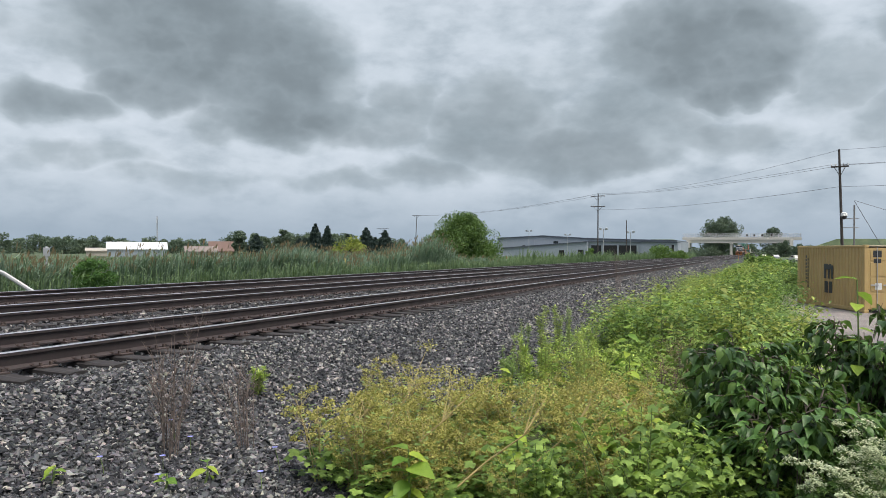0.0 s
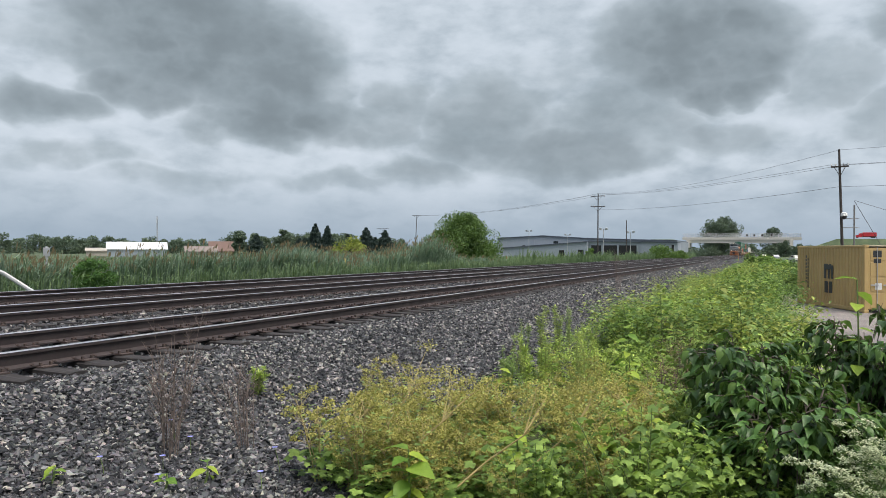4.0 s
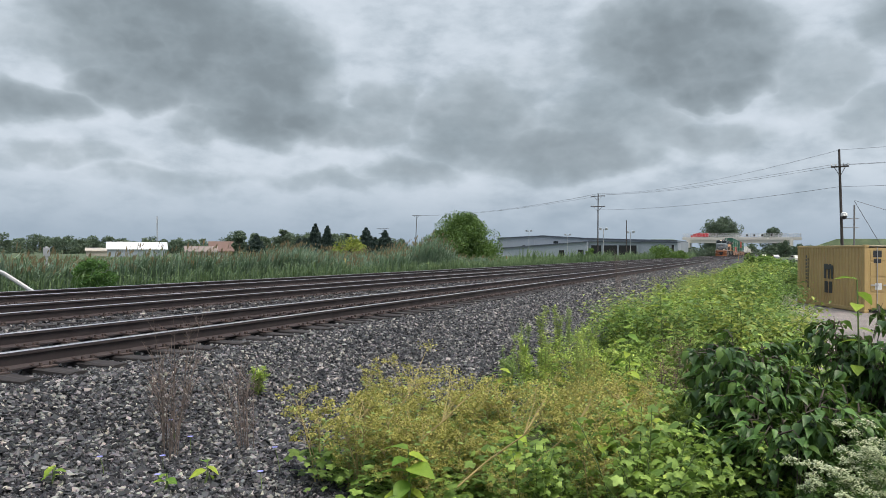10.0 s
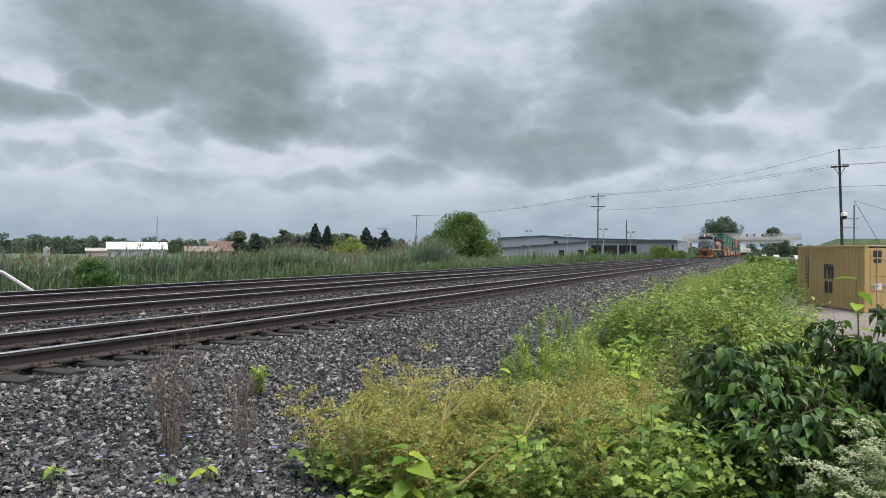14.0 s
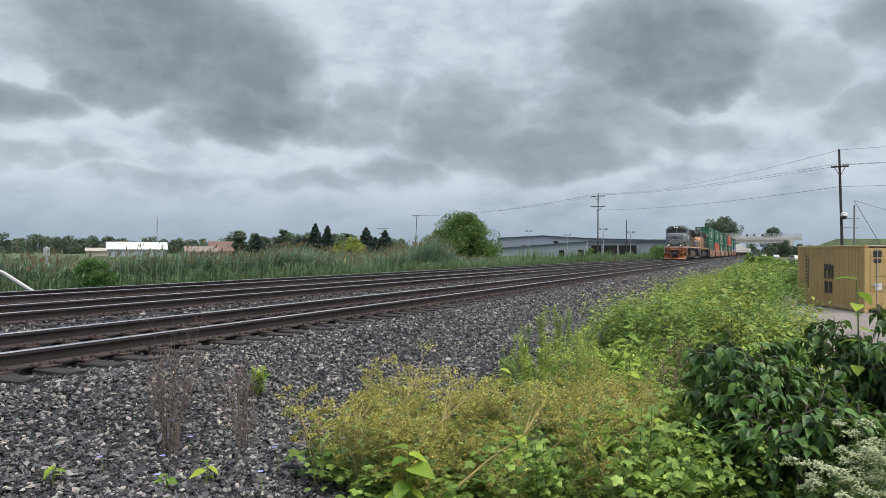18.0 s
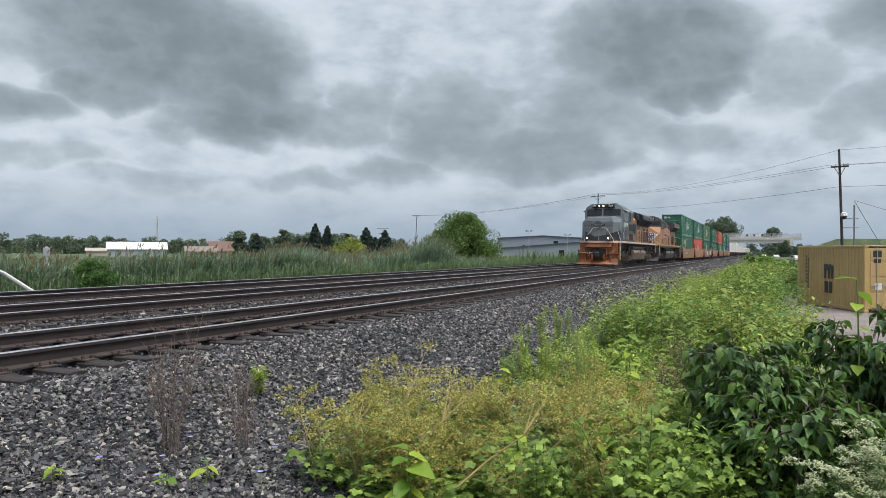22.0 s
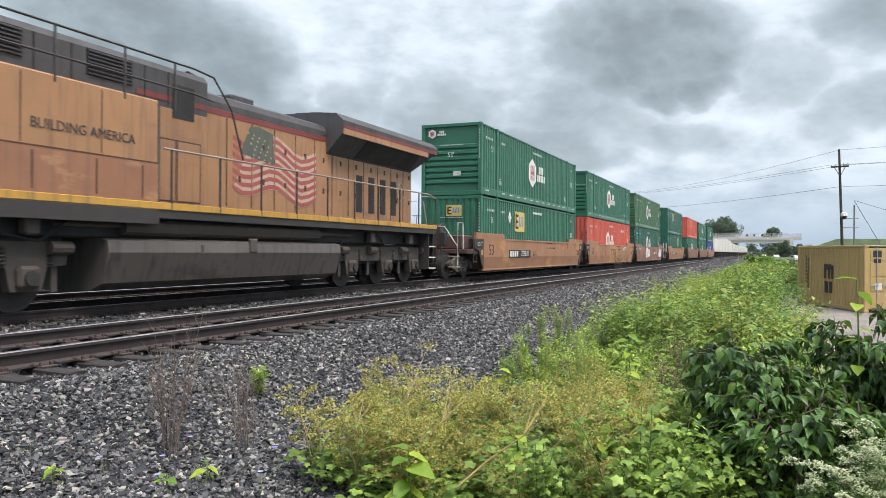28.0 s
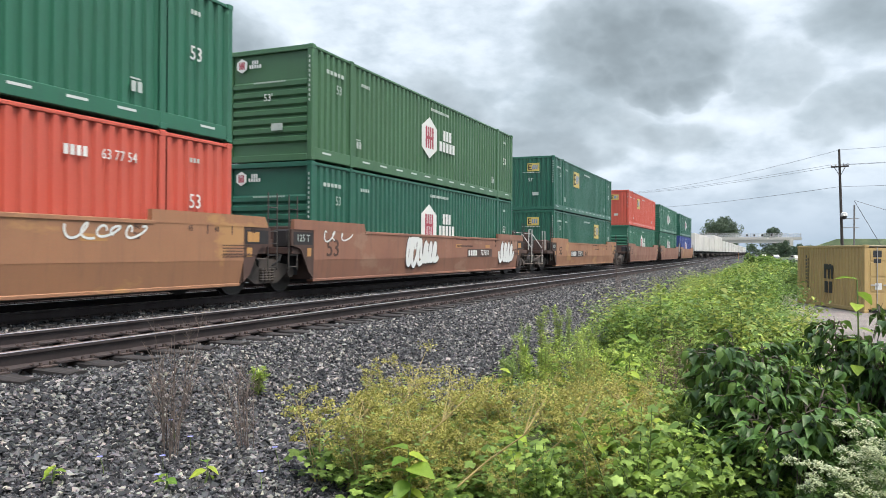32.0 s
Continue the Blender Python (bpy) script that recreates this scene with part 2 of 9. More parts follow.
    for a, e, sa, se, depth in bodies:
        q = mth("ADD", mth("POWER", mth("ABSOLUTE", mth("DIVIDE", mth("SUBTRACT", ax, a), sa)), 2.0), mth("POWER", mth("ABSOLUTE", mth("DIVIDE", mth("SUBTRACT", ey, e), se)), 2.0))
        g = mth("MULTIPLY", mth("POWER", 2.718, mth("MULTIPLY", mth("MULTIPLY", q, q), -0.5)), depth)
        total = g if total is None else mth("MAXIMUM", total, g)
    wisp = field(1, 1.9, 1.7, 0.12, 7, 0.55)
    fine = field(1, 1.4, 5.5, 0.30, 5, 0.44)
    billow = mth("ADD", mth("ABSOLUTE", mth("SUBTRACT", field(1, 1.4, 2.2, 0.22, 3, 0.5), 0.5)), mth("MULTIPLY", mth("ABSOLUTE", mth("SUBTRACT", field(1, 1.4, 6.4, 0.7, 3, 0.42), 0.5)), 0.35))
    lump = mth("ADD", mth("MULTIPLY", total, mth("ADD", mth("MULTIPLY", billow, 1.1), 0.80)), mth("ADD", swing(fine, 0.22), swing(wisp, 0.30)))
    dens = ramp(nt, lump, [(0.14, (0.0,) * 3), (0.25, (0.22,) * 3), (0.36, (0.56,) * 3), (0.60, (0.82,) * 3), (0.95, (1.0,) * 3)])
    light = mth("ADD", mth("MULTIPLY", wisp, 0.6), mth("MULTIPLY", field(1, 2.0, 7.7, 0.30, 7, 0.55), 0.4))
    pale = ramp(nt, light, [(0.34, (0.685, 0.755, 0.84)), (0.48, (0.595, 0.67, 0.75)), (0.64, (0.40, 0.475, 0.545))])
    grey = ramp(nt, mth("ADD", mth("MULTIPLY", lump, 0.72), mth("MULTIPLY", fine, 0.28)), [(0.3, (0.358, 0.430, 0.478)), (0.55, (0.286, 0.345, 0.386)), (0.95, (0.222, 0.267, 0.300))])
    col = blend(nt, dens, pale, grey)
    haze = ramp(nt, mth("DIVIDE", el, 10.0), [(0.0, (1, 1, 1)), (0.22, (0.62,) * 3), (0.6, (0.0,) * 3)])
    col = blend(nt, haze, col, (0.33, 0.415, 0.51))
    em = nt.nodes.new("ShaderNodeEmission")
    em.inputs[1].default_value = SKY_GAIN
    L(col, em.inputs[0])
    L(em.outputs[0], nt.nodes["Material Output"].inputs[0])
    return m


SKY_GAIN = 0.56


def build_sky():
    s = Shape()
    rings = []
    for i in range(0, 18):
        e = math.atan(math.tan(radians(-1.0 + i * 2.75)) * 4300 / 1200)
        rings.append([(4300 * math.cos(e) * math.cos(2 * math.pi * k / 96), 4300 * math.cos(e) * math.sin(2 * math.pi * k / 96), 1200 * math.sin(e)) for k in range(96)])
    s.loft(rings, caps=False)
    return tagged(part("cloud_backdrop", s, cloud_material(), smooth=True), "sheet of grey broken rain clouds over the plain", "sky", kind="structure")


SKY = build_sky()


# ---- ground: one sheet to the horizon ----
def step(a, b, x):
    t = min(1.0, max(0.0, (x - a) / (b - a)))
    return t * t * (3 - 2 * t)


def ground_z(x, y):
    """Height of the ground: the track bed, its slopes, the lot and the wet ditch."""
    if x < -17.9:
        z = -0.24 - 1.35 * step(-18.0, -21.5, x) + 0.25 * step(-30, -60, x)
        return z + 0.18 * noise.noise((x * 0.25, y * 0.25, 0)) * step(-19, -22, x)
    if x < -6.0:
        return -0.248
    z = -0.248 - 0.36 * step(-6.0, -3.9, x) - 0.12 * step(-3.9, -0.5, x)
    z -= 0.535 * step(0.0, 2.4 - 1.1 * step(24, 36, y), x)
    return z + 0.05 * noise.noise((x * 0.8, y * 0.5, 3)) * step(-5.8, -4, x) * (1 - step(0.6, 1.3, x))


def axis(points):
    out = []
    for a, b, n in points:
        out += [a + (b - a) * i / n for i in range(n)]
    return out + [points[-1][1]]


def build_ground():
    xs = axis([(-4300, -400, 12), (-400, -60, 14), (-60, -22, 14), (-22, -17.5, 9), (-17.5, -6, 12), (-6, 3, 26), (3, 12, 8), (12, 60, 8), (60, 400, 8), (400, 4300, 12)])
    ys = axis([(-4300, -300, 10), (-300, -20, 12), (-20, 0, 14), (0, 24, 60), (24, 60, 40), (60, 200, 40), (200, 700, 24), (700, 4300, 14)])
    s = Shape()
    v = [(x, y, ground_z(x, y)) for y in ys for x in xs]
    n = len(xs)
    f = []
    for j in range(len(ys) - 1):
        for i in range(n - 1):
            f.append((j * n + i, j * n + i + 1, (j + 1) * n + i + 1, (j + 1) * n + i))
            x, y = (xs[i] + xs[i + 1]) / 2, (ys[j] + ys[j + 1]) / 2
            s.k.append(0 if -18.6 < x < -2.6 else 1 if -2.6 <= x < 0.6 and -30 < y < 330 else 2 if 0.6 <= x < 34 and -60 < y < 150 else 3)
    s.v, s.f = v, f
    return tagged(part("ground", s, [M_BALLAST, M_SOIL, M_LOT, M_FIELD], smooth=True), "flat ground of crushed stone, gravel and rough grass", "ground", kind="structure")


build_ground()

# ---- three tracks ----
TRACKS = (-7.53, -11.68, -15.49)
GAUGE = 0.753


def rail_profile(cx):
    """Head, web and foot of a rail in x and z, top at zero."""
    right = [(0.037, -0.006), (0.037, -0.036), (0.012, -0.046), (0.009, -0.135), (0.076, -0.160), (0.076, -0.176)]
    return [(cx + x, z) for x, z in [(0.030, 0.0)] + right] + [(cx - x, z) for x, z in reversed([(0.030, 0.0)] + right)]


def build_tracks():
    tie_meshes = []
    rng = random.Random(4)
    for k in range(5):
        s = Shape()
        b = 0.012
        rings = []
        for j in range(7):
            x = -1.3 + 2.6 * j / 6
            e = 0.0 if 0 < j < 6 else b
            t = [rng.uniform(-0.008, 0.004) for _ in range(6)]
            rings.append([(x + rng.uniform(-.015, .015) * (j in (0, 6)), -0.112 + e, -0.36), (x, 0.112 - e, -0.36), (x, 0.114 - e, -0.20 + t[0]), (x, 0.09 - e, -0.182 + t[1] - e),
                          (x, 0.03, -0.180 + t[2] - e), (x, -0.04, -0.180 + t[3] - e), (x, -0.09 + e, -0.182 + t[4] - e), (x, -0.114 + e, -0.20 + t[5])])
        s.loft(rings)
        tie_meshes.append(s.data("tie", M_TIE))
    plate = Shape()
    for sx in (-GAUGE, GAUGE):
        plate.box(sx - 0.17, sx + 0.17, -0.09, 0.09, -0.1815, -0.168)
        for px in (-0.1, 0.1):
            for py in (-0.06, 0.06):
                plate.box(sx + px - 0.012, sx + px + 0.012, py - 0.012, py + 0.012, -0.17, -0.135)
        for py in (-0.13, 0.13):
            plate.tube([(sx - 0.085, py, -0.19), (sx - 0.085, py * 1.02, -0.15), (sx + 0.085, py * 1.02, -0.15)], 0.012, 5)
    plate_mesh = plate.data("tie_plate", M_PLATE)
    for i, cx in enumerate(TRACKS):
        t = thing("railway_track", "mainline railway track with rusty rails on dark wooden ties", "track", "parallel tracks", "structure", pose(cx, 0, 0))
        for sx in (-GAUGE, GAUGE):
            s = Shape()
            prof = rail_profile(sx)
            cuts = axis([(-60, -10, 5), (-10, 60, 40), (60, 260, 20), (260, 2200, 12)])
            s.loft([[(x, y, z) for x, z in prof] for y in cuts], True)
            m = len(prof)
            s.k = [1 if (q % m) in (0, m - 1, m - 2) and q < m * (len(cuts) - 1) else 0 for q in range(len(s.f))]
            part("rail", s, [M_RAIL, M_RAIL_TOP], t)
        near = 150 if i == 0 else 60
        y, rest, n = -6.0, Shape(), 0
        while y < 330:
            dy, tilt = rng.uniform(-0.03, 0.03), rng.uniform(-1.2, 1.2)
            if y > 1.5 and n < near:
                part("tie", tie_meshes[n % 5], None, t, at=pose(rng.uniform(-0.03, 0.03), y + dy, rng.uniform(-0.006, 0), 0, 0, tilt))
                part("tie_plate", plate_mesh, None, t, at=pose(0, y + dy, 0))
                n += 1
            else:
                rest.box(-1.3, 1.3, y - 0.11, y + 0.11, -0.3, -0.183)
            y += 0.52
        tagged(part("far_ties", rest, M_TIE, t), kind="stuff")


build_tracks()


def stone_batch(count, seed, xr, yr, size, lift=0.0, power=1.0):
    """Angular crushed stones strewn over the bed, as quads of jittered cubes."""
    r = np.random.RandomState(seed)
    x = r.uniform(*xr, count)
    y = yr[0] + (yr[1] - yr[0]) * r.uniform(0, 1, count) ** power
    z = np.array([ground_z(a, b) for a, b in zip(x, y)]) + lift + r.uniform(-0.004, 0.018, count)
    cube = np.array([(-1, -1, -1), (1, -1, -1), (1, 1, -1), (-1, 1, -1), (-1, -1, 1), (1, -1, 1), (1, 1, 1), (-1, 1, 1)], float)
    v = cube[None] * r.uniform(0.62, 1.12, (count, 8, 1)) + r.uniform(-0.28, 0.28, (count, 8, 3))
    sz = size * r.uniform(0.45, 1.35, (count, 1, 1)) * np.stack([r.uniform(0.7, 1.25, count), r.uniform(0.6, 1.0, count), r.uniform(0.35, 0.75, count)], 1)[:, None]
    v = v * sz
    q = r.normal(size=(count, 4)) * np.array([1.4, 0.35, 0.35, 1.2])
    q /= np.linalg.norm(q, axis=1)[:, None]
    w, a, b, c = q.T
    R = np.stack([1 - 2 * (b * b + c * c), 2 * (a * b - c * w), 2 * (a * c + b * w), 2 * (a * b + c * w), 1 - 2 * (a * a + c * c), 2 * (b * c - a * w), 2 * (a * c - b * w), 2 * (b * c + a * w), 1 - 2 * (a * a + b * b)], 1).reshape(-1, 3, 3)
    v = np.einsum("nij,nkj->nki", R, v) + np.stack([x, y, z], 1)[:, None]
    f = np.array([(4, 5, 6, 7), (0, 1, 5, 4), (1, 2, 6, 5), (2, 3, 7, 6), (3, 0, 4, 7)])
    return v.reshape(-1, 3), (np.arange(count)[:, None, None] * 8 + f[None]).reshape(-1, 4)


def joined(name, chunks, mat, flat=False):
    """One mesh from many vertex and face arrays of quads."""
    vs, fs, n = [], [], 0
    for v, f in chunks:
        vs.append(v)
        fs.append(f + n)
        n += len(v)
    v, f = np.concatenate(vs), np.concatenate(fs)
    me = bpy.data.meshes.new(name)
    me.vertices.add(len(v))
    me.vertices.foreach_set("co", v.astype(np.float32).ravel())
    me.loops.add(f.size)
    me.loops.foreach_set("vertex_index", f.ravel().astype(np.int32))
    me.polygons.add(len(f))
    me.polygons.foreach_set("loop_start", np.arange(0, f.size, f.shape[1], dtype=np.int32))
    me.update(calc_edges=True)
    me.materials.append(mat)
    if flat:
        me.shade_flat()
    return me


def build_ballast():
    chunks = [stone_batch(46000, 1, (-6.5, -2.2), (2.9, 9), 0.0165), stone_batch(8000, 11, (-6.1, -2.3), (2.9, 9), 0.021, 0.010), stone_batch(42000, 2, (-6.4, -2.4), (9, 24), 0.0225),
              stone_batch(30000, 3, (-6.6, -3.0), (24, 60), 0.040), stone_batch(14000, 4, (-10.5, -8.7), (4, 34), 0.032), stone_batch(9000, 5, (-8.45, -6.15), (4, 26), 0.024, 0.0),
              stone_batch(13000, 12, (-12.9, -10.5), (6, 40), 0.030, 0.034), stone_batch(10000, 14, (-16.7, -14.3), (8, 46), 0.032, 0.034), stone_batch(6000, 6, (-14.4, -13.0), (8, 40), 0.036), stone_batch(6000, 13, (-17.6, -16.3), (9, 46), 0.04),
              stone_batch(9000, 8, (-6.6, -4.5), (60, 130), 0.07)]
    ob = tagged(new("ballast", joined("ballast", chunks, M_STONE, True)), "crushed grey railway ballast, angular stones", "ballast", kind="stuff")
    kinds = []
    for k in range(8):
        v, f = stone_batch(1, 50 + k, (0, 0.001), (0, 0.001), 0.022)
        v = v - v.mean(0)
        kinds.append(joined("stone", [(v, f)], M_STONE_ONE, True))
    r = random.Random(2)
    for i in range(260):
        y = r.uniform(2.4, 7.5)
        x = r.uniform(-5.9, -2.9)
        part("stone", kinds[i % 8], None, ob, at=pose(x, y, ground_z(x, y) + 0.03, r.uniform(-25, 25), r.uniform(-25, 25), r.uniform(0, 360)))


build_ballast()


# ---- the train: local y = 0 at its head and grows backwards, x towards the lot ----
TRAIN, AXLES = [], []
M_GREEN = painted("green_container_paint", (0.023, 0.124, 0.074), 0.42, amount=0.5, streak=0.2, dirt=(0.035, 0.06, 0.05))
M_GREEN2 = painted("dark_green_container_paint", (0.016, 0.102, 0.066), 0.42, amount=0.5, streak=0.2, dirt=(0.03, 0.055, 0.045))
M_GREEN3 = painted("faded_green_container_paint", (0.048, 0.128, 0.060), 0.45, amount=0.5, streak=0.2, dirt=(0.055, 0.085, 0.055))
M_RED = painted("red_container_paint", (0.48, 0.085, 0.055), 0.5, amount=0.5, streak=0.25, dirt=(0.30, 0.11, 0.085))
M_BLUE = painted("blue_container_paint", (0.03, 0.06, 0.25), 0.5, amount=0.4)
M_WHITEBOX = painted("white_box_paint", (0.62, 0.61, 0.57), 0.5, amount=0.5, streak=0.3, dirt=(0.28, 0.25, 0.21))
M_WELL = patched(painted("faded_oxide_paint", (0.31, 0.155, 0.082), 0.6, amount=0.9, streak=0.4, dirt=(0.16, 0.09, 0.06), scale=0.8), (0.46, 0.27, 0.10))
M_WELL2 = patched(painted("dusty_oxide_paint", (0.25, 0.118, 0.075), 0.6, amount=0.9, streak=0.5, dirt=(0.12, 0.075, 0.06), scale=0.8), (0.30, 0.19, 0.13))
# much darker oxide tone for the wagon ends, platforms and stencils
M_WELLEND = painted("dark_oxide_paint", (0.075, 0.042, 0.033), 0.7, amount=0.8, streak=0.6, dirt=(0.02, 0.018, 0.016))
M_FADEDYELLOW = painted("faded_yellow_panel", (0.42, 0.225, 0.075), 0.6, amount=0.9, streak=0.8, dirt=(0.3, 0.16, 0.09))
M_WORN = painted("worn_white_lettering", (0.42, 0.47, 0.44), 0.6, amount=0.7, streak=0.3, dirt=(0.12, 0.2, 0.16), scale=4)
M_BLACK = painted("sooty_black", (0.016, 0.016, 0.018), 0.7, amount=0.5, dirt=(0.06, 0.05, 0.04))
M_TRUCK = painted("dusty_truck_iron", (0.060, 0.050, 0.044), 0.75, amount=0.9, dirt=(0.125, 0.10, 0.08), scale=3)
M_WHEEL = painted("wheel_steel", (0.03, 0.027, 0.026), 0.6, 0.2, amount=0.5)
M_TREAD = plain("wheel_tread", (0.07, 0.065, 0.062), 0.5, 0.8)
M_WHITE = painted("white_lettering", (0.63, 0.65, 0.63), 0.6, amount=0.4, streak=0.1, dirt=(0.35, 0.38, 0.36))
M_YELLOW = painted("yellow_decal", (0.56, 0.44, 0.11), 0.5, amount=0.6, streak=0.4)
M_FADEDBLUE = painted("faded_blue_decal", (0.10, 0.20, 0.42), 0.5, amount=0.6)
M_NAVY = plain("navy_decal", (0.018, 0.028, 0.085), 0.5)
M_MAROON = painted("dark_maroon_decal", (0.085, 0.032, 0.036), 0.6, amount=0.6)
M_CRIMSON = plain("crimson_decal", (0.30, 0.025, 0.05), 0.5)
M_GREY = painted("loco_grey_paint", (0.138, 0.164, 0.178), 0.4, amount=0.6, streak=0.3, dirt=(0.075, 0.072, 0.07))
M_DKGREY = painted("loco_dark_grey_paint", (0.019, 0.024, 0.029), 0.4, amount=0.4, streak=0.15)
M_ORANGE = painted("loco_orange_paint", (0.43, 0.19, 0.062), 0.5, amount=0.9, streak=0.8, dirt=(0.11, 0.06, 0.04))
M_ARMOUR = patched(painted("loco_yellow_paint", (0.34, 0.182, 0.086), 0.5, amount=1.0, streak=0.75, dirt=(0.12, 0.072, 0.056)), (0.21, 0.115, 0.075), 0.5)
M_ARMOUR2 = patched(painted("grimy_loco_yellow_paint", (0.265, 0.125, 0.068), 0.6, amount=1.0, streak=0.6, dirt=(0.13, 0.08, 0.06), scale=1.6), (0.40, 0.23, 0.12), 0.9)
M_PLOW = patched(painted("plow_orange_paint", (0.31, 0.100, 0.026), 0.55, amount=1.0, streak=0.9, dirt=(0.035, 0.020, 0.017), scale=2.2), (0.045, 0.022, 0.018), 1.9)
M_SILL = painted("pale_sill_stripe", (0.55, 0.40, 0.33), 0.5, amount=0.4)
M_TANK = painted("dusty_tank", (0.20, 0.15, 0.115), 0.55, amount=0.7, streak=0.4, dirt=(0.08, 0.07, 0.06))
M_TANK2 = patched(painted("grey_tank", (0.10, 0.088, 0.08), 0.35, amount=0.9, streak=1.0, dirt=(0.010, 0.010, 0.011), scale=0.6), (0.016, 0.016, 0.018), 0.5)
M_PIPE = painted("handrail_paint", (0.50, 0.49, 0.46), 0.5, amount=0.4)
M_DKPIPE = painted("dark_handrail", (0.04, 0.036, 0.033), 0.6, amount=0.4)
M_PALE = painted("pale_handrail", (0.30, 0.25, 0.21), 0.5, amount=0.5)
M_GLASS = plain("cab_glass", (0.012, 0.016, 0.018), 0.06)
M_LAMP = plain("lit_headlamp", (1.0, 0.76, 0.40), 0.3, 0, 2.6)
M_UNLIT = plain("headlamp_glass", (0.22, 0.22, 0.2), 0.15, 0.3)
M_RUBBER = plain("black_rubber", (0.012, 0.012, 0.012), 0.7)
M_STRIPE = painted("red_stripe", (0.185, 0.036, 0.036), 0.55, amount=0.9, streak=0.7, dirt=(0.06, 0.045, 0.04))
M_REFLECT = plain("reflector_tape", (0.55, 0.58, 0.56), 0.4)
CL, CW, CH = 16.154, 1.295, 2.896


def corrugated(length, z0, z1, x, pitch, depth, out):
    """A trapezoid-ribbed sheet along y at x; out is +1 or -1. Starts and ends on the outer face."""
    s = Shape()
    n = max(1, round(length / pitch))
    p = length / n
    row = []
    for i in range(n):
        y = i * p
        row += [(y, 0), (y + p * 0.42, 0), (y + p * 0.54, depth), (y + p * 0.88, depth)]
    row += [(length, 0)]
    s.loft([[(x - out * d, y, z0) for y, d in row], [(x - out * d, y, z1) for y, d in row]], caps=False, closed=False)
    s.loft([[(x - out * (d + 0.012), y, z0) for y, d in row], [(x - out * (d + 0.012), y, z1) for y, d in row]], caps=False, closed=False)
    return s


def container_meshes(mat, style):
    """Meshes of a 53-foot box in one paint: style 'bars' has a front with level ribs, 'plain' upright ones."""
    out = {}
    for side, sx in (("near", 1), ("far", -1)):
        for key, y0, y1 in (("a", 0.16, 1.84), ("b", 2.11, CL - 2.11), ("c", CL - 1.85, CL - 0.16)):
            s = corrugated(y1 - y0, 0.30, CH - 0.10, sx * (CW - 0.012), 0.275, 0.062, sx)
            s.v = [(x, y + y0, z) for x, y, z in s.v]
            out["side_panel", side + key] = s
        s = Shape()
        for z0, z1, d in ((0.03, 0.33, 0.10), (CH - 0.10, CH - 0.02, 0.10)):
            s.box(sx * CW - d * (sx > 0), sx * CW + d * (sx < 0), 0.16, CL - 0.16, z0 + 0.004, z1 - 0.004, 0.012)
        out["side_rail", side] = s
    for y in (0, 2.0 - 0.1, CL - 2.0 - 0.06, CL - 0.16):
        for sx in (-1, 1):
            s = Shape()
            s.box(sx * CW - 0.16 * (sx > 0) + 0.016 * sx, sx * CW + 0.16 * (sx < 0) + 0.016 * sx, y, y + 0.16, 0.0, CH, 0.02)
            for z in (0.0, CH - 0.118):
                s.box(sx * (CW - 0.07) - 0.085, sx * (CW - 0.07) + 0.09, y - 0.004, y + 0.165, z, z + 0.118, 0.01)
            out["corner_post", f"{y:.1f}{sx}"] = s
    for key, y, o in (("front", 0.01, -1), ("rear", CL - 0.01, 1)):
        s = Shape()
        if style == "bars" and o < 0:
            rows = [(0.16, 0), (0.42, 0)]
            for i in range(7):
                z = 0.45 + i * 0.235
                rows += [(z, 0), (z + 0.05, 0.06), (z + 0.16, 0.06), (z + 0.21, 0)]
            rows += [(2.12, 0), (CH - 0.1, 0)]
            s.loft([[(x, y + 0.02 - o * 0 + (0.06 - d) * 1.0, z) for z, d in rows] for x in (CW - 0.16, -CW + 0.16)], caps=False, closed=False)
        else:
            row = []
            for i in range(9):
                x = -CW + 0.16 + i * 0.252
                row += [(x, 0), (x + 0.12, 0), (x + 0.15, 0.04), (x + 0.22, 0.04)]
            row += [(CW - 0.16, 0)]
            if o < 0:
                row.reverse()
            s.loft([[(x, y - o * (0.01 + d), z) for x, d in row] for z in (CH - 0.1, 0.12)], caps=False, closed=False)
        s.box(-CW + 0.15, CW - 0.15, y - 0.06 * (o > 0), y + 0.06 * (o < 0), 0.004, 0.17, 0.01)
        s.box(-CW + 0.15, CW - 0.15, y - 0.06 * (o > 0), y + 0.06 * (o < 0), CH - 0.13, CH - 0.004, 0.01)
        s.box(-CW + 0.15, CW - 0.15, min(y - o * 0.085, y - o * 0.1), max(y - o * 0.085, y - o * 0.1), 0.1, CH - 0.05)
        out["end_panel", key] = s
    s = Shape().box(-CW + 0.05, CW - 0.05, 0.05, CL - 0.05, CH - 0.05, CH - 0.012)
    out["roof", ""] = s
    s = Shape().box(-CW + 0.05, CW - 0.05, 0.05, CL - 0.05, 0.03, 0.15)
    out["floor", ""] = s
    return {k: v.data(k[0], mat) for k, v in out.items()}


BOXES = {}


def container(mat, style, label, marks, off, z):
    key = (mat.name, style)
    if key not in BOXES:
        BOXES[key] = container_meshes(mat, style)
    c = thing("shipping_container", label, "container", "containers of the train", at=pose(0, 0, z))
    for (name, _), me in BOXES[key].items():
        part(name, me, None, c)
    for f in marks:
        f(c)
    TRAIN.append((c, off))
    return c


def plate_x(points, x0, x1):
    return Shape().prism_x(points, x0, x1)


def hexagon(r, w):
    return [(0, r), (w, r * 0.5), (w, -r * 0.5), (0, -r), (-w, -r * 0.5), (-w, r * 0.5)]


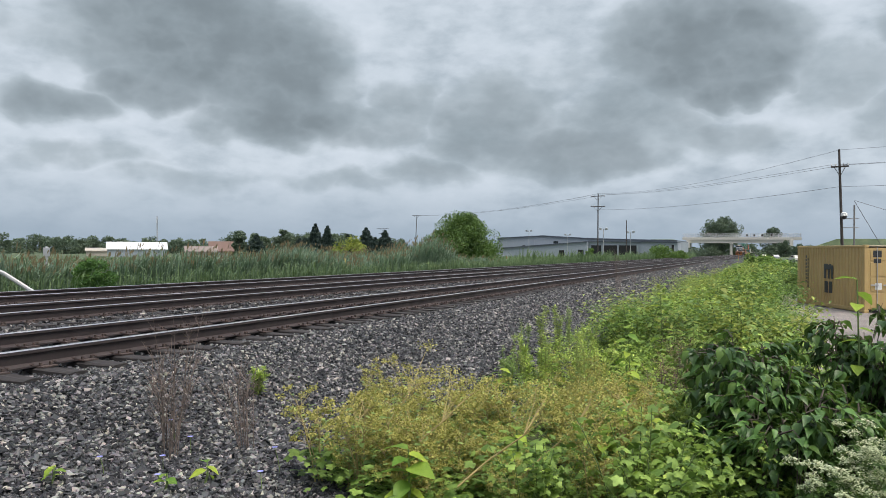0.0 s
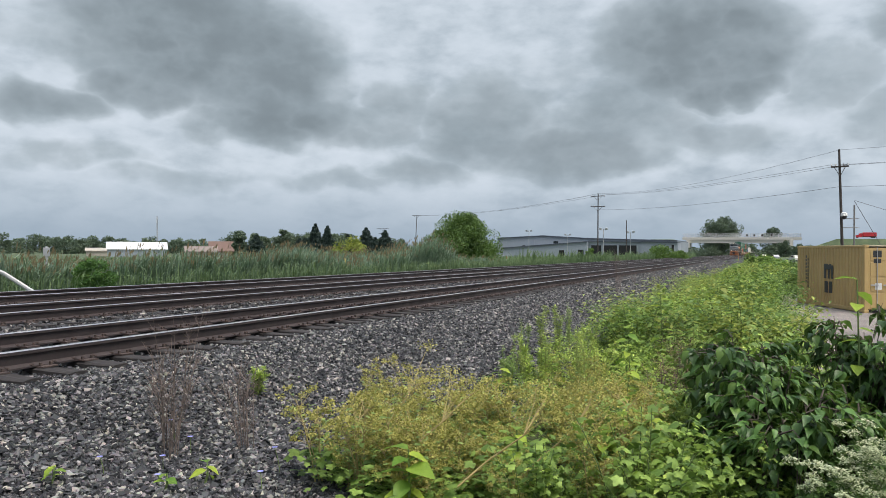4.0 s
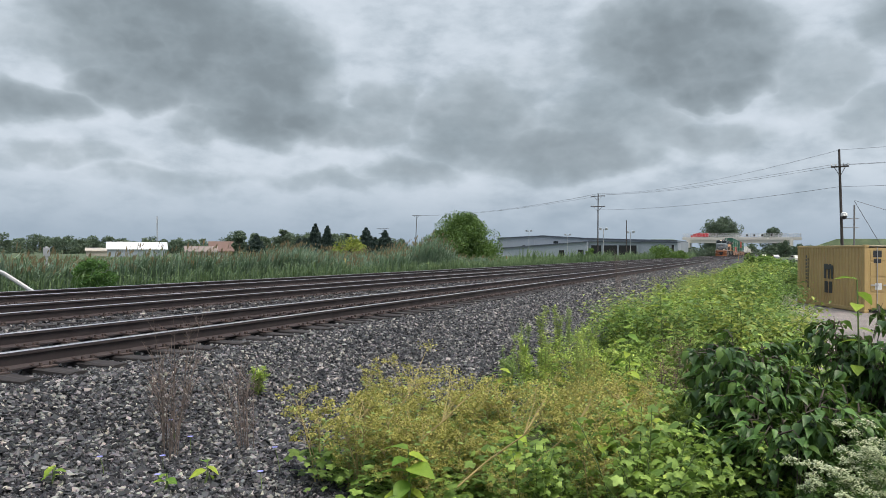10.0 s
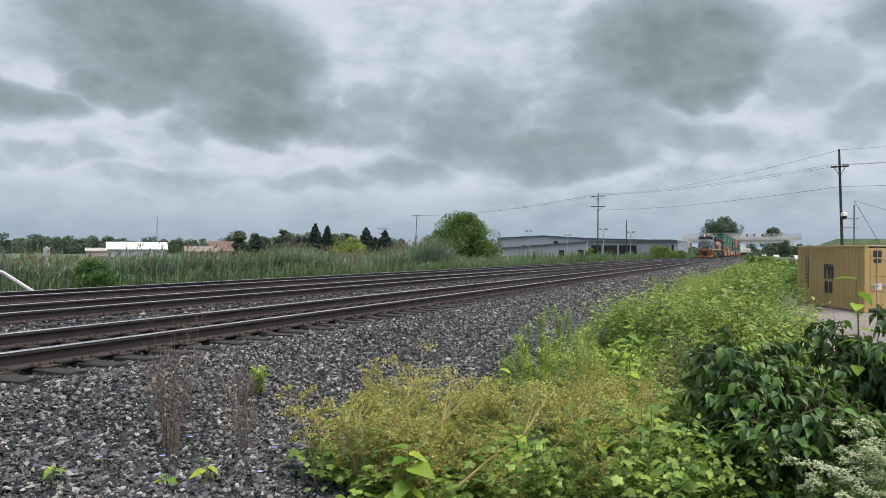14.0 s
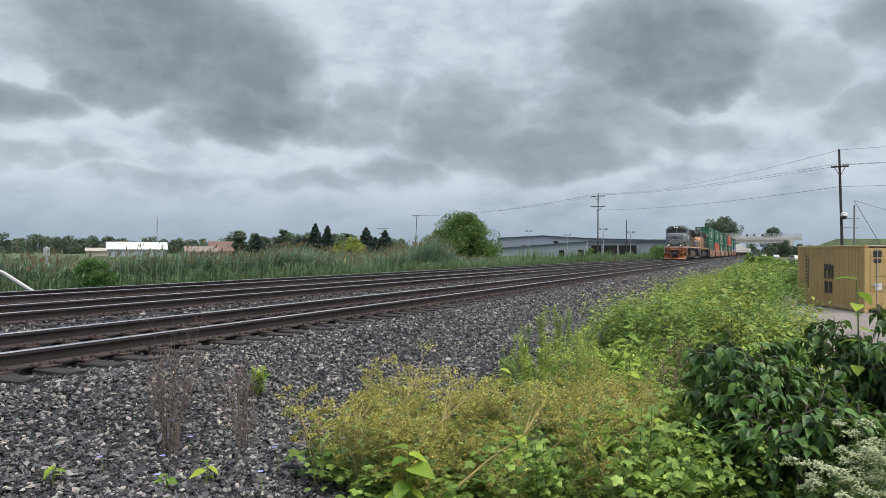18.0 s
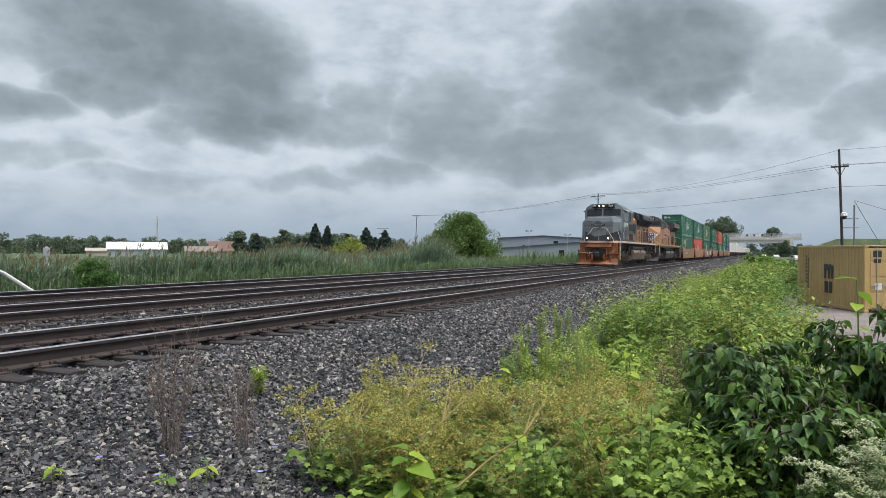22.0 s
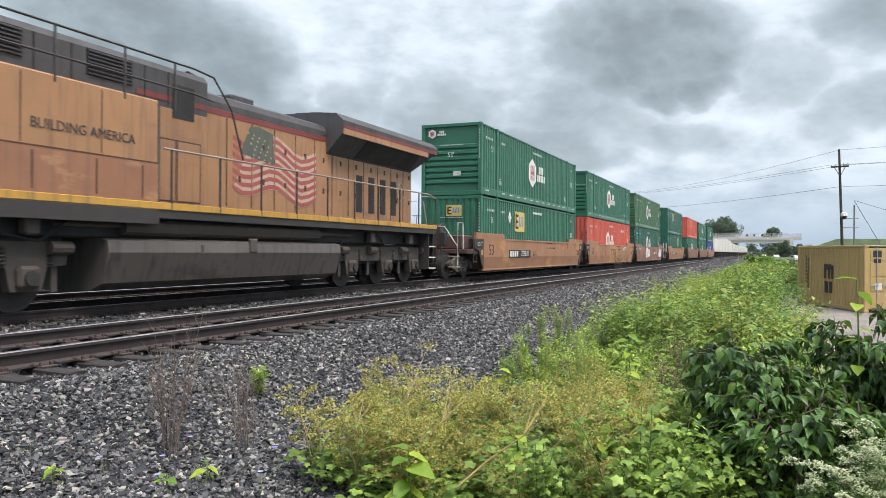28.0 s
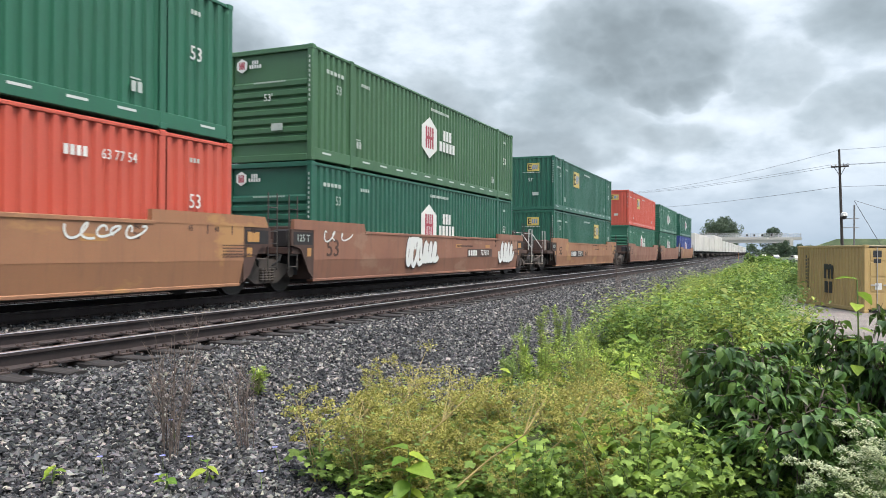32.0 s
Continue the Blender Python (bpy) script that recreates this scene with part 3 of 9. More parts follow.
def flat_shape(points, depth=0.006):
    """A flat decal of an x-y outline, with a little body."""
    s = Shape()
    s.loft([[(x, y, -depth) for x, y in points], [(x, y, depth) for x, y in points]])
    return s


def bars_sheet(rows):
    """Rows of short bars that stand for writing: (x, y, width, height, letters)."""
    s = Shape()
    for x, y, w, h, n in rows:
        p = w / n
        for i in range(n):
            s.box(x + i * p, x + i * p + p * 0.68, y - h / 2, y + h / 2, -0.003, 0.003)
    return s


def hexa_mark(y, z, big=True, frame_col=None):
    """A white hexagon with crossed bars and two rows of bars for the writing, on the near side or the front."""
    def put(c):
        r, w = (0.69, 0.62) if big else (0.185, 0.16)
        at = on_side(CW + 0.004, y, z) if big else on_front(-0.82, -0.012, z)
        lg = part("logo", flat_shape(hexagon(r, w), 0.004), M_WHITE, c, "white hexagon emblem with crimson bars", at=at)
        k = r / 0.69
        for x0, x1, y0, y1 in ((-0.32, -0.20, -0.36, 0.36), (-0.13, -0.03, 0.05, 0.36), (-0.13, -0.03, -0.36, -0.06), (0.03, 0.13, 0.06, 0.36), (0.03, 0.13, -0.36, -0.05), (0.20, 0.32, -0.36, 0.36), (-0.20, 0.20, -0.055, 0.05)):
            part("emblem", Shape().box(x0 * k, x1 * k, y0 * k, y1 * k, 0.004, 0.008), frame_col or M_CRIMSON, lg)
        rows = [(1.18 * k, 0.24 * k, 0.78 * k, 0.36 * k, 3), (0.86 * k, -0.16 * k, 1.45 * k, 0.34 * k, 5)]
        tagged(part("lettering", bars_sheet(rows), M_WHITE, c, at=at), kind="stuff")
    return put


def square_mark(y, z, front=False):
    """A faded yellow panel with a dark block and two slanted blue ones."""
    def put(c):
        at = on_front(0.15, -0.012, z) if front else on_side(CW + 0.004, y, z)
        w, h = (0.33, 0.22) if front else (0.73, 0.45)
        lg = part("logo", flat_shape([(-w, -h), (w, -h), (w, h), (-w, h)], 0.004), M_YELLOW, c, "faded yellow panel emblem with dark and blue blocks", at=at)
        for x0, x1, y0, y1 in ((-0.86, -0.68, -0.72, 0.72), (-0.68, -0.28, 0.48, 0.72), (-0.68, -0.34, -0.12, 0.12), (-0.68, -0.28, -0.72, -0.48)):
            part("emblem", Shape().box(x0 * w, x1 * w, y0 * h, y1 * h, 0.004, 0.008), M_BLACK, lg)
        for a, b, q in ((-0.22, -0.02, 0.1), (0.12, 0.32, 0.1), (0.46, 0.64, 0.1)):
            part("emblem", flat_shape([(a * w, -0.5 * h), (b * w, -0.5 * h), ((b + q) * w, 0.55 * h), ((a + q) * w, 0.55 * h)], 0.007), M_FADEDBLUE, lg)
    return put


def diamond_mark(y, z):
    """A white placard on its point."""
    def put(c):
        part("placard", flat_shape([(-0.24, 0), (0, -0.27), (0.24, 0), (0, 0.27)], 0.006), M_WHITE, c, "white diamond placard", at=on_side(CW + 0.004, y, z))
    return put


def small_marks(seed, texts=True):
    """Serial writing as bars, size numbers and a strip of reflectors."""
    def put(c):
        r = random.Random(seed)
        at = on_side(CW + 0.004, 0, 0)
        rows = [(0.6 + r.uniform(-0.1, 0.2), 2.35, 0.9, 0.10, 5), (2.5, 2.35, 0.5, 0.09, 5), (7.26, 2.52, 1.6, 0.09, 15), (14.9, 2.42, 0.3, 0.09, 3), (2.25, 0.66, 0.3, 0.19, 2), (2.22, 0.80, 0.36, 0.03, 1), (13.4, 0.66, 0.3, 0.19, 2), (13.37, 0.80, 0.36, 0.03, 1)]
        tagged(part("lettering", bars_sheet(rows), M_WORN, c, at=at), kind="stuff")
        s = Shape()
        for i in range(15):
            y = 0.5 + i * 1.05
            if abs(y - 1.75) < 0.4 or abs(y - CL + 2.2) < 0.4:
                continue
            s.box(CW + 0.001, CW + 0.004, y, y + 0.42, 0.20, 0.245)
        tagged(part("reflector_strip", s, M_REFLECT, c), kind="stuff")
        if texts:
            write_on("53", 0.34, M_WORN, c, on_side(CW + 0.006, 1.3, 1.95), squeeze=0.85)
            write_on("53", 0.40, M_WHITE, c, on_side(CW + 0.006, CL - 1.1, 1.6), squeeze=0.9)
            write_on("53'", 0.26, M_WHITE, c, on_front(0.0, -0.012, 1.62 if seed % 2 else 1.15), squeeze=0.9)
        fr = on_front(0, -0.012, 0)
        part("placard", flat_shape([(0.1, 0.78), (0.44, 0.78), (0.44, 0.96), (0.1, 0.96)], 0.004), M_WORN, c, at=fr)
        s = Shape()
        for i in range(10):
            z = CH - 0.35 - i * 0.12
            s.box(CW - 0.085, CW - 0.045, -0.008, -0.004, z, z + 0.065)
        tagged(part("lettering", s, M_WORN, c), kind="stuff")
        if not texts:
            return
        tagged(part("lettering", bars_sheet([(-0.45, 2.02, 1.0, 0.04, 12)]), M_WORN, c, at=fr), kind="stuff")
    return put


def graffiti(y, z, w, h, seed):
    """Looping spray-can strokes, no words: flat ribbons with a dark rim."""
    def ribbon(pts, r, x):
        s = Shape()
        rings = []
        for i, (a, b) in enumerate(pts):
            p, q = pts[max(0, i - 1)], pts[min(len(pts) - 1, i + 1)]
            d = Vector((q[0] - p[0], q[1] - p[1]))
            d = d.normalized() if d.length > 1e-6 else Vector((1, 0))
            n = Vector((-d.y, d.x)) * r
            rings.append([(x, a + n.x, b + n.y), (x + 0.003, a + n.x, b + n.y), (x + 0.003, a - n.x, b - n.y), (x, a - n.x, b - n.y)])
        return s.loft(rings)

    def put(c):
        r = random.Random(seed)
        n = max(2, int(w / (0.38 if h > 0.6 else 0.5)))
        for k in range(n):
            a1, a2, ph = r.uniform(0.12, 0.2), r.uniform(0.25, 0.45) * h, r.uniform(0, 6.28)
            x = y + w * k / n
            turns = r.uniform(1.0, 1.7)
            pts = [(x + w / n * 0.8 * t + a1 * math.cos(ph + 6.28 * turns * t), z + a2 * math.sin(ph + 6.28 * turns * t + 0.8 * math.sin(3 * t))) for t in [i / 26 for i in range(27)]]
            part("graffiti", ribbon(pts, 0.115 if h > 0.6 else 0.024, 1.5035), M_BLACK, c, "dark spray-paint rim")
            part("graffiti", ribbon(pts, 0.085 if h > 0.6 else 0.021, 1.507), M_WHITE, c, "looping pale spray-paint stroke")
    return put


# ---- running gear ----
def wheelset(parent, y, r, keyed=True, name="wheelset"):
    if (r, "w") not in BOXES:
        s = Shape()
        s.slot = 0
        s.tube([(-0.85, 0, 0), (0.85, 0, 0)], 0.085, 10)
        for sx in (-1, 1):
            a, b = sorted((sx * 0.70, sx * 0.83))
            s.slot = 1
            s.wheel(a, b, 0, 0, r, 28)
            s.wheel(*sorted((sx * 0.67, sx * 0.70)), 0, 0, r + 0.028, 28)
            s.slot = 0
            s.wheel(*sorted((sx * 0.829, sx * 0.836)), 0, 0, r - 0.05, 28)
            s.wheel(*sorted((sx * 0.83, sx * 0.90)), 0, 0, 0.14, 12)
            for q in range(5):
                an = q * 1.2566
                s.wheel(*sorted((sx * 0.836, sx * 0.842)), 0.3 * math.cos(an), 0.3 * math.sin(an), 0.045, 8)
        BOXES[r, "w"] = s.data("wheelset", [M_WHEEL, M_TREAD])
    ob = part(name, BOXES[r, "w"], None, parent, at=pose(0, y, r))
    if keyed:
        AXLES.append((ob, Vector((0, y, r)), r))
    return ob


def freight_truck(parent, y, keyed=True):
    """A two-axle truck under a well car: side frames, bolster, springs."""
    if "freight_truck" not in BOXES:
        s = Shape()
        for sx in (-1, 1):
            x0, x1 = sorted((sx * 0.93, sx * 1.06))
            s.prism_x([(-1.12, 0.56), (-0.95, 0.66), (-0.55, 0.70), (-0.3, 0.80), (0.3, 0.80), (0.55, 0.70), (0.95, 0.66), (1.12, 0.56), (1.10, 0.40), (0.75, 0.42), (0.42, 0.24), (-0.42, 0.24), (-0.75, 0.42), (-1.10, 0.40)], x0, x1)
            for k in (-0.89, 0.89):
                s.wheel(*sorted((sx * 1.04, sx * 1.13)), k, 0.483, 0.13, 12)
            for k in (-0.2, -0.07, 0.07, 0.2):
                for z in range(5):
                    s.turned([(0.05, 0.29 + z * 0.06), (0.066, 0.32 + z * 0.06), (0.05, 0.35 + z * 0.06)], sx * 1.08, k, 8)
        s.box(-0.95, 0.95, -0.22, 0.22, 0.55, 0.82, 0.03)
        BOXES["freight_truck"] = s.data("truck", M_TRUCK)
    t = part("truck", BOXES["freight_truck"], None, parent, at=pose(0, y, 0))
    for k in (-0.89, 0.89):
        wheelset(t, k, 0.483, keyed)
    return t


def well_car(off, first, last, mat, keyed, marks=()):
    """One well unit; its local zero is the front face of the container that it carries."""
    c = thing("well_car", "faded brown steel well wagon with graffiti and road grime", "railway wagon", "well wagons of the train")
    for sx in (-1, 1):
        y0, y1 = -0.12, CL + 0.12
        s = Shape()
        s.prism_x([(y0 - 0.05, 0.78), (y1 + 0.05, 0.78), (y1 + 0.05, 1.52), (y0 - 0.05, 1.52)], *sorted((sx * 1.46, sx * 1.50)))
        part("side_sheet", s, mat, c)
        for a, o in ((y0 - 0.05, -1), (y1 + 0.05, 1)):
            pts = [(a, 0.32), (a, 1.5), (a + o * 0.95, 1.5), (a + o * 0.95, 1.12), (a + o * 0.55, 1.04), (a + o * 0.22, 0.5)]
            e = part("end_sheet", plate_x(pts[::o], *sorted((sx * 1.45, sx * 1.492))), M_WELLEND, c, "dark end sheet")
            part("label_plate", plate_x([(a + o * 0.06, 1.14), (a + o * 0.06, 1.44), (a + o * 0.86, 1.44), (a + o * 0.86, 1.14)], *sorted((sx * 1.492, sx * 1.497))), M_BLACK, e)
            if sx > 0 and o < 0:
                write_on("125 T", 0.24, M_WORN, e, on_side(1.501, a - 0.46, 1.29), squeeze=1.0)
            part("placard", Shape().box(*sorted((sx * 1.492, sx * 1.496)), a + o * 0.2 - 0.09, a + o * 0.2 + 0.09, 0.86, 1.06), M_FADEDYELLOW, e)
        flat = lambda x, z, a, b: [(sx * x, a, z), (sx * (x - 0.04), a, z), (sx * (x - 0.04), b, z), (sx * x, b, z)]
        s = Shape()
        s.loft([flat(1.425, 0.25, y0 + 0.02, y1 - 0.02), flat(1.497, 0.785, y0 - 0.05, y1 + 0.05)])
        part("lower_side_sheet", s, mat, c)
        s = Shape()
        for a, b in ((y0 - 0.9, 2.45), (CL - 2.45, y1 + 0.9)):
            s.prism_x([(a, 1.50), (b, 1.50), (b - 0.12, 1.74), (a, 1.74)], *sorted((sx * 1.40, sx * 1.506)))
        s.box(*sorted((sx * 1.38, sx * 1.52)), 2.4, CL - 2.4, 1.46, 1.54, 0.01)
        part("top_chord", s, mat, c)
        s = Shape()
        s.box(*sorted((sx * 1.26, sx * 1.45)), y0, y1, 0.24, 0.31, 0.012)
        part("bottom_chord", s, mat, c)
    s = Shape()
    s.box(-1.35, 1.35, 0, CL, 0.22, 0.34)
    part("well_floor", s, M_BLACK, c)
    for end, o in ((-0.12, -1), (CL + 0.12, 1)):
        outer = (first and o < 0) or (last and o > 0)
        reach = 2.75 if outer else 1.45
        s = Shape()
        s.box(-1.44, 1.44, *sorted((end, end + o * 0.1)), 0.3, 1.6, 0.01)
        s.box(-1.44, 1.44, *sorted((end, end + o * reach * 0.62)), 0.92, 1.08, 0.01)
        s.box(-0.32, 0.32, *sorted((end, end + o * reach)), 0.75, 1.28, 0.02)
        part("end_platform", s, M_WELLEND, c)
        for sx in (-1, 1):
            s = Shape()
            yy = end + o * 1.0
            for q in (0, 0.34):
                s.tube([(sx * 1.42, yy + q, 0.55), (sx * 1.42, yy + q, 2.3)], 0.018, 5)
            for k in range(6):
                s.tube([(sx * 1.42, yy, 0.62 + k * 0.27), (sx * 1.42, yy + 0.34, 0.62 + k * 0.27)], 0.014, 5)
            part("end_ladder", s, M_DKPIPE, c)
        part("brake_gear", Shape().box(-1.1, 1.1, *sorted((end + o * 0.15, end + o * 0.55)), 0.4, 0.9, 0.02).box(0.9, 1.3, *sorted((end + o * 0.3, end + o * 0.9)), 1.08, 1.5, 0.03), M_BLACK, c)
        for sx in (-1, 1):
            part("air_hose", Shape().tube([(sx * 1.0, end + o * 0.6, 1.2), (sx * 1.15, end + o * 1.0, 0.75), (sx * 0.9, end + o * 1.35, 0.5)], 0.03, 5), M_RUBBER, c)
        if outer:
            s = Shape()
            s.box(-0.13, 0.13, *sorted((end + o * reach, end + o * (reach + 0.75))), 0.74, 0.98, 0.03)
            s.box(-0.16, 0.16, *sorted((end + o * (reach + 0.75), end + o * (reach + 1.15))), 0.68, 1.04, 0.05)
            part("coupler", s, M_TRUCK, c)
            yy = end + o * (reach - 0.15)
            for sx in (-1, 1):
                part("handrail", Shape().tube([(sx * 1.35, yy, 0.45), (sx * 1.35, yy, 1.75), (sx * 0.75, yy, 1.75), (sx * 0.75, yy, 1.0)], 0.02, 6), M_DKPIPE, c)
                for z in (0.42, 0.80):
                    part("step_tread", Shape().box(*sorted((sx * 1.1, sx * 1.45)), yy - 0.12, yy + 0.12, z, z + 0.04), M_PALE, c)
            for sx in (-1, 1):
                part("grab_rail", Shape().tube([(sx * 1.42, yy, 0.5), (sx * 1.42, yy, 2.05), (sx * 1.42, yy - o * 0.5, 2.05), (sx * 1.42, yy - o * 0.55, 1.1)], 0.024, 6), M_PIPE, c)
                part("grab_rail", Shape().tube([(sx * 0.3, yy, 1.1), (sx * 0.35, yy, 1.95), (sx * 0.9, yy, 1.9), (sx * 1.4, yy, 1.2)], 0.02, 6), M_PIPE, c)
            part("brake_stand", Shape().box(0.35, 0.62, *sorted((yy - o * 0.5, yy - o * 0.2)), 1.1, 2.0, 0.03), M_WELLEND, c)
            part("brake_wheel", Shape().tube([(0.66, yy - o * 0.35 + 0.24 * math.cos(k * 0.5236), 1.78 + 0.24 * math.sin(k * 0.5236)) for k in range(13)], 0.022, 5), M_DKPIPE, c)
            part("platform_box", Shape().box(-1.2, 1.2, *sorted((end + o * 0.5, end + o * 1.6)), 1.08, 1.62, 0.04), M_WELLEND, c)
            s = Shape()
            s.tube([(-0.6, yy - o * 0.4, 1.35), (0.6, yy - o * 0.4, 1.35)], 0.16, 12)
            s.box(0.7, 0.95, yy - 0.1, yy + 0.1, 1.2, 1.7, 0.02)
            part("brake_gear", s, M_BLACK, c)
    part("placard", Shape().box(1.497, 1.501, CL + 0.3, CL + 0.7, 1.18, 1.4), M_FADEDYELLOW, c)
    freight_truck(c, -1.5, keyed)
    if last:
        freight_truck(c, CL + 1.5, keyed)
    write_on("53", 0.62, M_WELLEND, c, on_side(1.5045, 0.72, 1.05), squeeze=1.05)
    if keyed:
        stencils(c)
    for f in marks:
        f(c)
    TRAIN.append((c, off))
    return c


def number_panel(c):
    part("placard", Shape().box(1.503, 1.507, 2.96, 6.2, 0.74, 1.08), M_BLACK, c, "black panel with white figures")
    tagged(part("lettering", bars_sheet([(3.12, 0.91, 1.25, 0.24, 4)]), M_WHITE, c, at=on_side(1.51, 0, 0)), kind="stuff")
    write_on("727618", 0.37, M_WHITE, c, on_side(1.51, 5.3, 0.91), squeeze=1.02)
    write_on("B", 0.30, M_BLACK, c, on_side(1.504, 6.78, 0.91))
    part("stencil_ring", Shape().tube([(1.503, 7.2 + 0.12 * math.cos(k * 0.393), 0.95 + 0.17 * math.sin(k * 0.393)) for k in range(17)], 0.007, 4), M_BLACK, c)


def yellow_panel(c):
    """A faded yellow panel over the whole sheet with a row of dark T-like and crossed bars."""
    part("placard", Shape().box(1.502, 1.505, 6.6, 9.4, 0.80, 1.44), M_FADEDYELLOW, c, "faded yellow panel with dark bars")
    low = lambda y: [(1.4995, y, 0.79), (1.432, y, 0.30), (1.429, y, 0.30), (1.4965, y, 0.79)]
    part("placard", Shape().loft([low(6.6), low(9.4)]), M_FADEDYELLOW, c)
    for pts in ([(6.95, 1.24), (8.12, 1.24), (8.12, 1.14), (6.95, 1.14)], [(7.14, 1.14), (7.30, 1.14), (7.30, 0.78), (7.14, 0.78)], [(7.74, 1.14), (7.90, 1.14), (7.90, 0.78), (7.74, 0.78)],
                [(8.2, 1.24), (8.38, 1.24), (8.88, 0.78), (8.70, 0.78)], [(8.88, 1.24), (8.70, 1.24), (8.2, 0.78), (8.38, 0.78)]):
        part("emblem", plate_x(pts, 1.505, 1.5075), M_MAROON, c)
    write_on("C", 0.34, M_WELLEND, c, on_side(1.5045, 4.95, 0.95))


def number_panel_rear(c):
    part("placard", Shape().box(1.503, 1.506, 10.2, 12.9, 0.80, 1.10), M_WELLEND, c, "dark panel with white figures")
    tagged(part("lettering", bars_sheet([(10.3, 0.95, 0.95, 0.20, 4)]), M_WHITE, c, at=on_side(1.509, 0, 0)), kind="stuff")
    write_on("727618", 0.31, M_WHITE, c, on_side(1.509, 12.05, 0.95), squeeze=1.0)


def stencils(c):
    """Small dark load marks by the rear of the well."""
    y = CL - 2.5
    for text, q, z, h in (("40", 0.0, 1.42, 0.13), ("20", 0.0, 1.24, 0.13), ("45", 1.35, 1.42, 0.11), ("48", 2.1, 1.42, 0.11), ("53", 3.3, 1.42, 0.11)):
        write_on(text, h * 1.4, M_WELLEND, c, on_side(1.503, y + q - 0.3, z), squeeze=0.9)
    for q, z in ((-0.12, 1.4), (1.52, 1.4), (2.27, 1.4)):
        part("stencil_bar", Shape().box(1.501, 1.504, y + q, y + q + 0.03, z - 0.08, z + 0.1), M_WELLEND, c)
    tagged(part("lettering", bars_sheet([(y + 2.0, 1.10 - 0.06 * k, 0.9 - 0.13 * (k % 3), 0.025, 11) for k in range(5)] + [(y + 1.95, 0.9, 1.2, 0.02, 16), (y - 4.5, 1.2, 1.6, 0.05, 20), (y - 4.6, 1.44, 1.1, 0.05, 11)]), M_WELLEND, c, at=on_side(1.502, 0, 0)), kind="stuff")
    for q in (-1.5, -4.6):
        part("placard", Shape().box(1.501, 1.503, y + q, y + q + 0.55, 1.14, 1.26), M_FADEDYELLOW, c)


def serial(c):
    tagged(part("lettering", bars_sheet([(12.0, 2.28, 0.5, 0.17, 4)]), M_WHITE, c, at=on_side(CW + 0.006, 0, 0)), kind="stuff")
    write_on("63 77 54", 0.25, M_WHITE, c, on_side(CW + 0.006, 13.15, 2.28), squeeze=0.9)


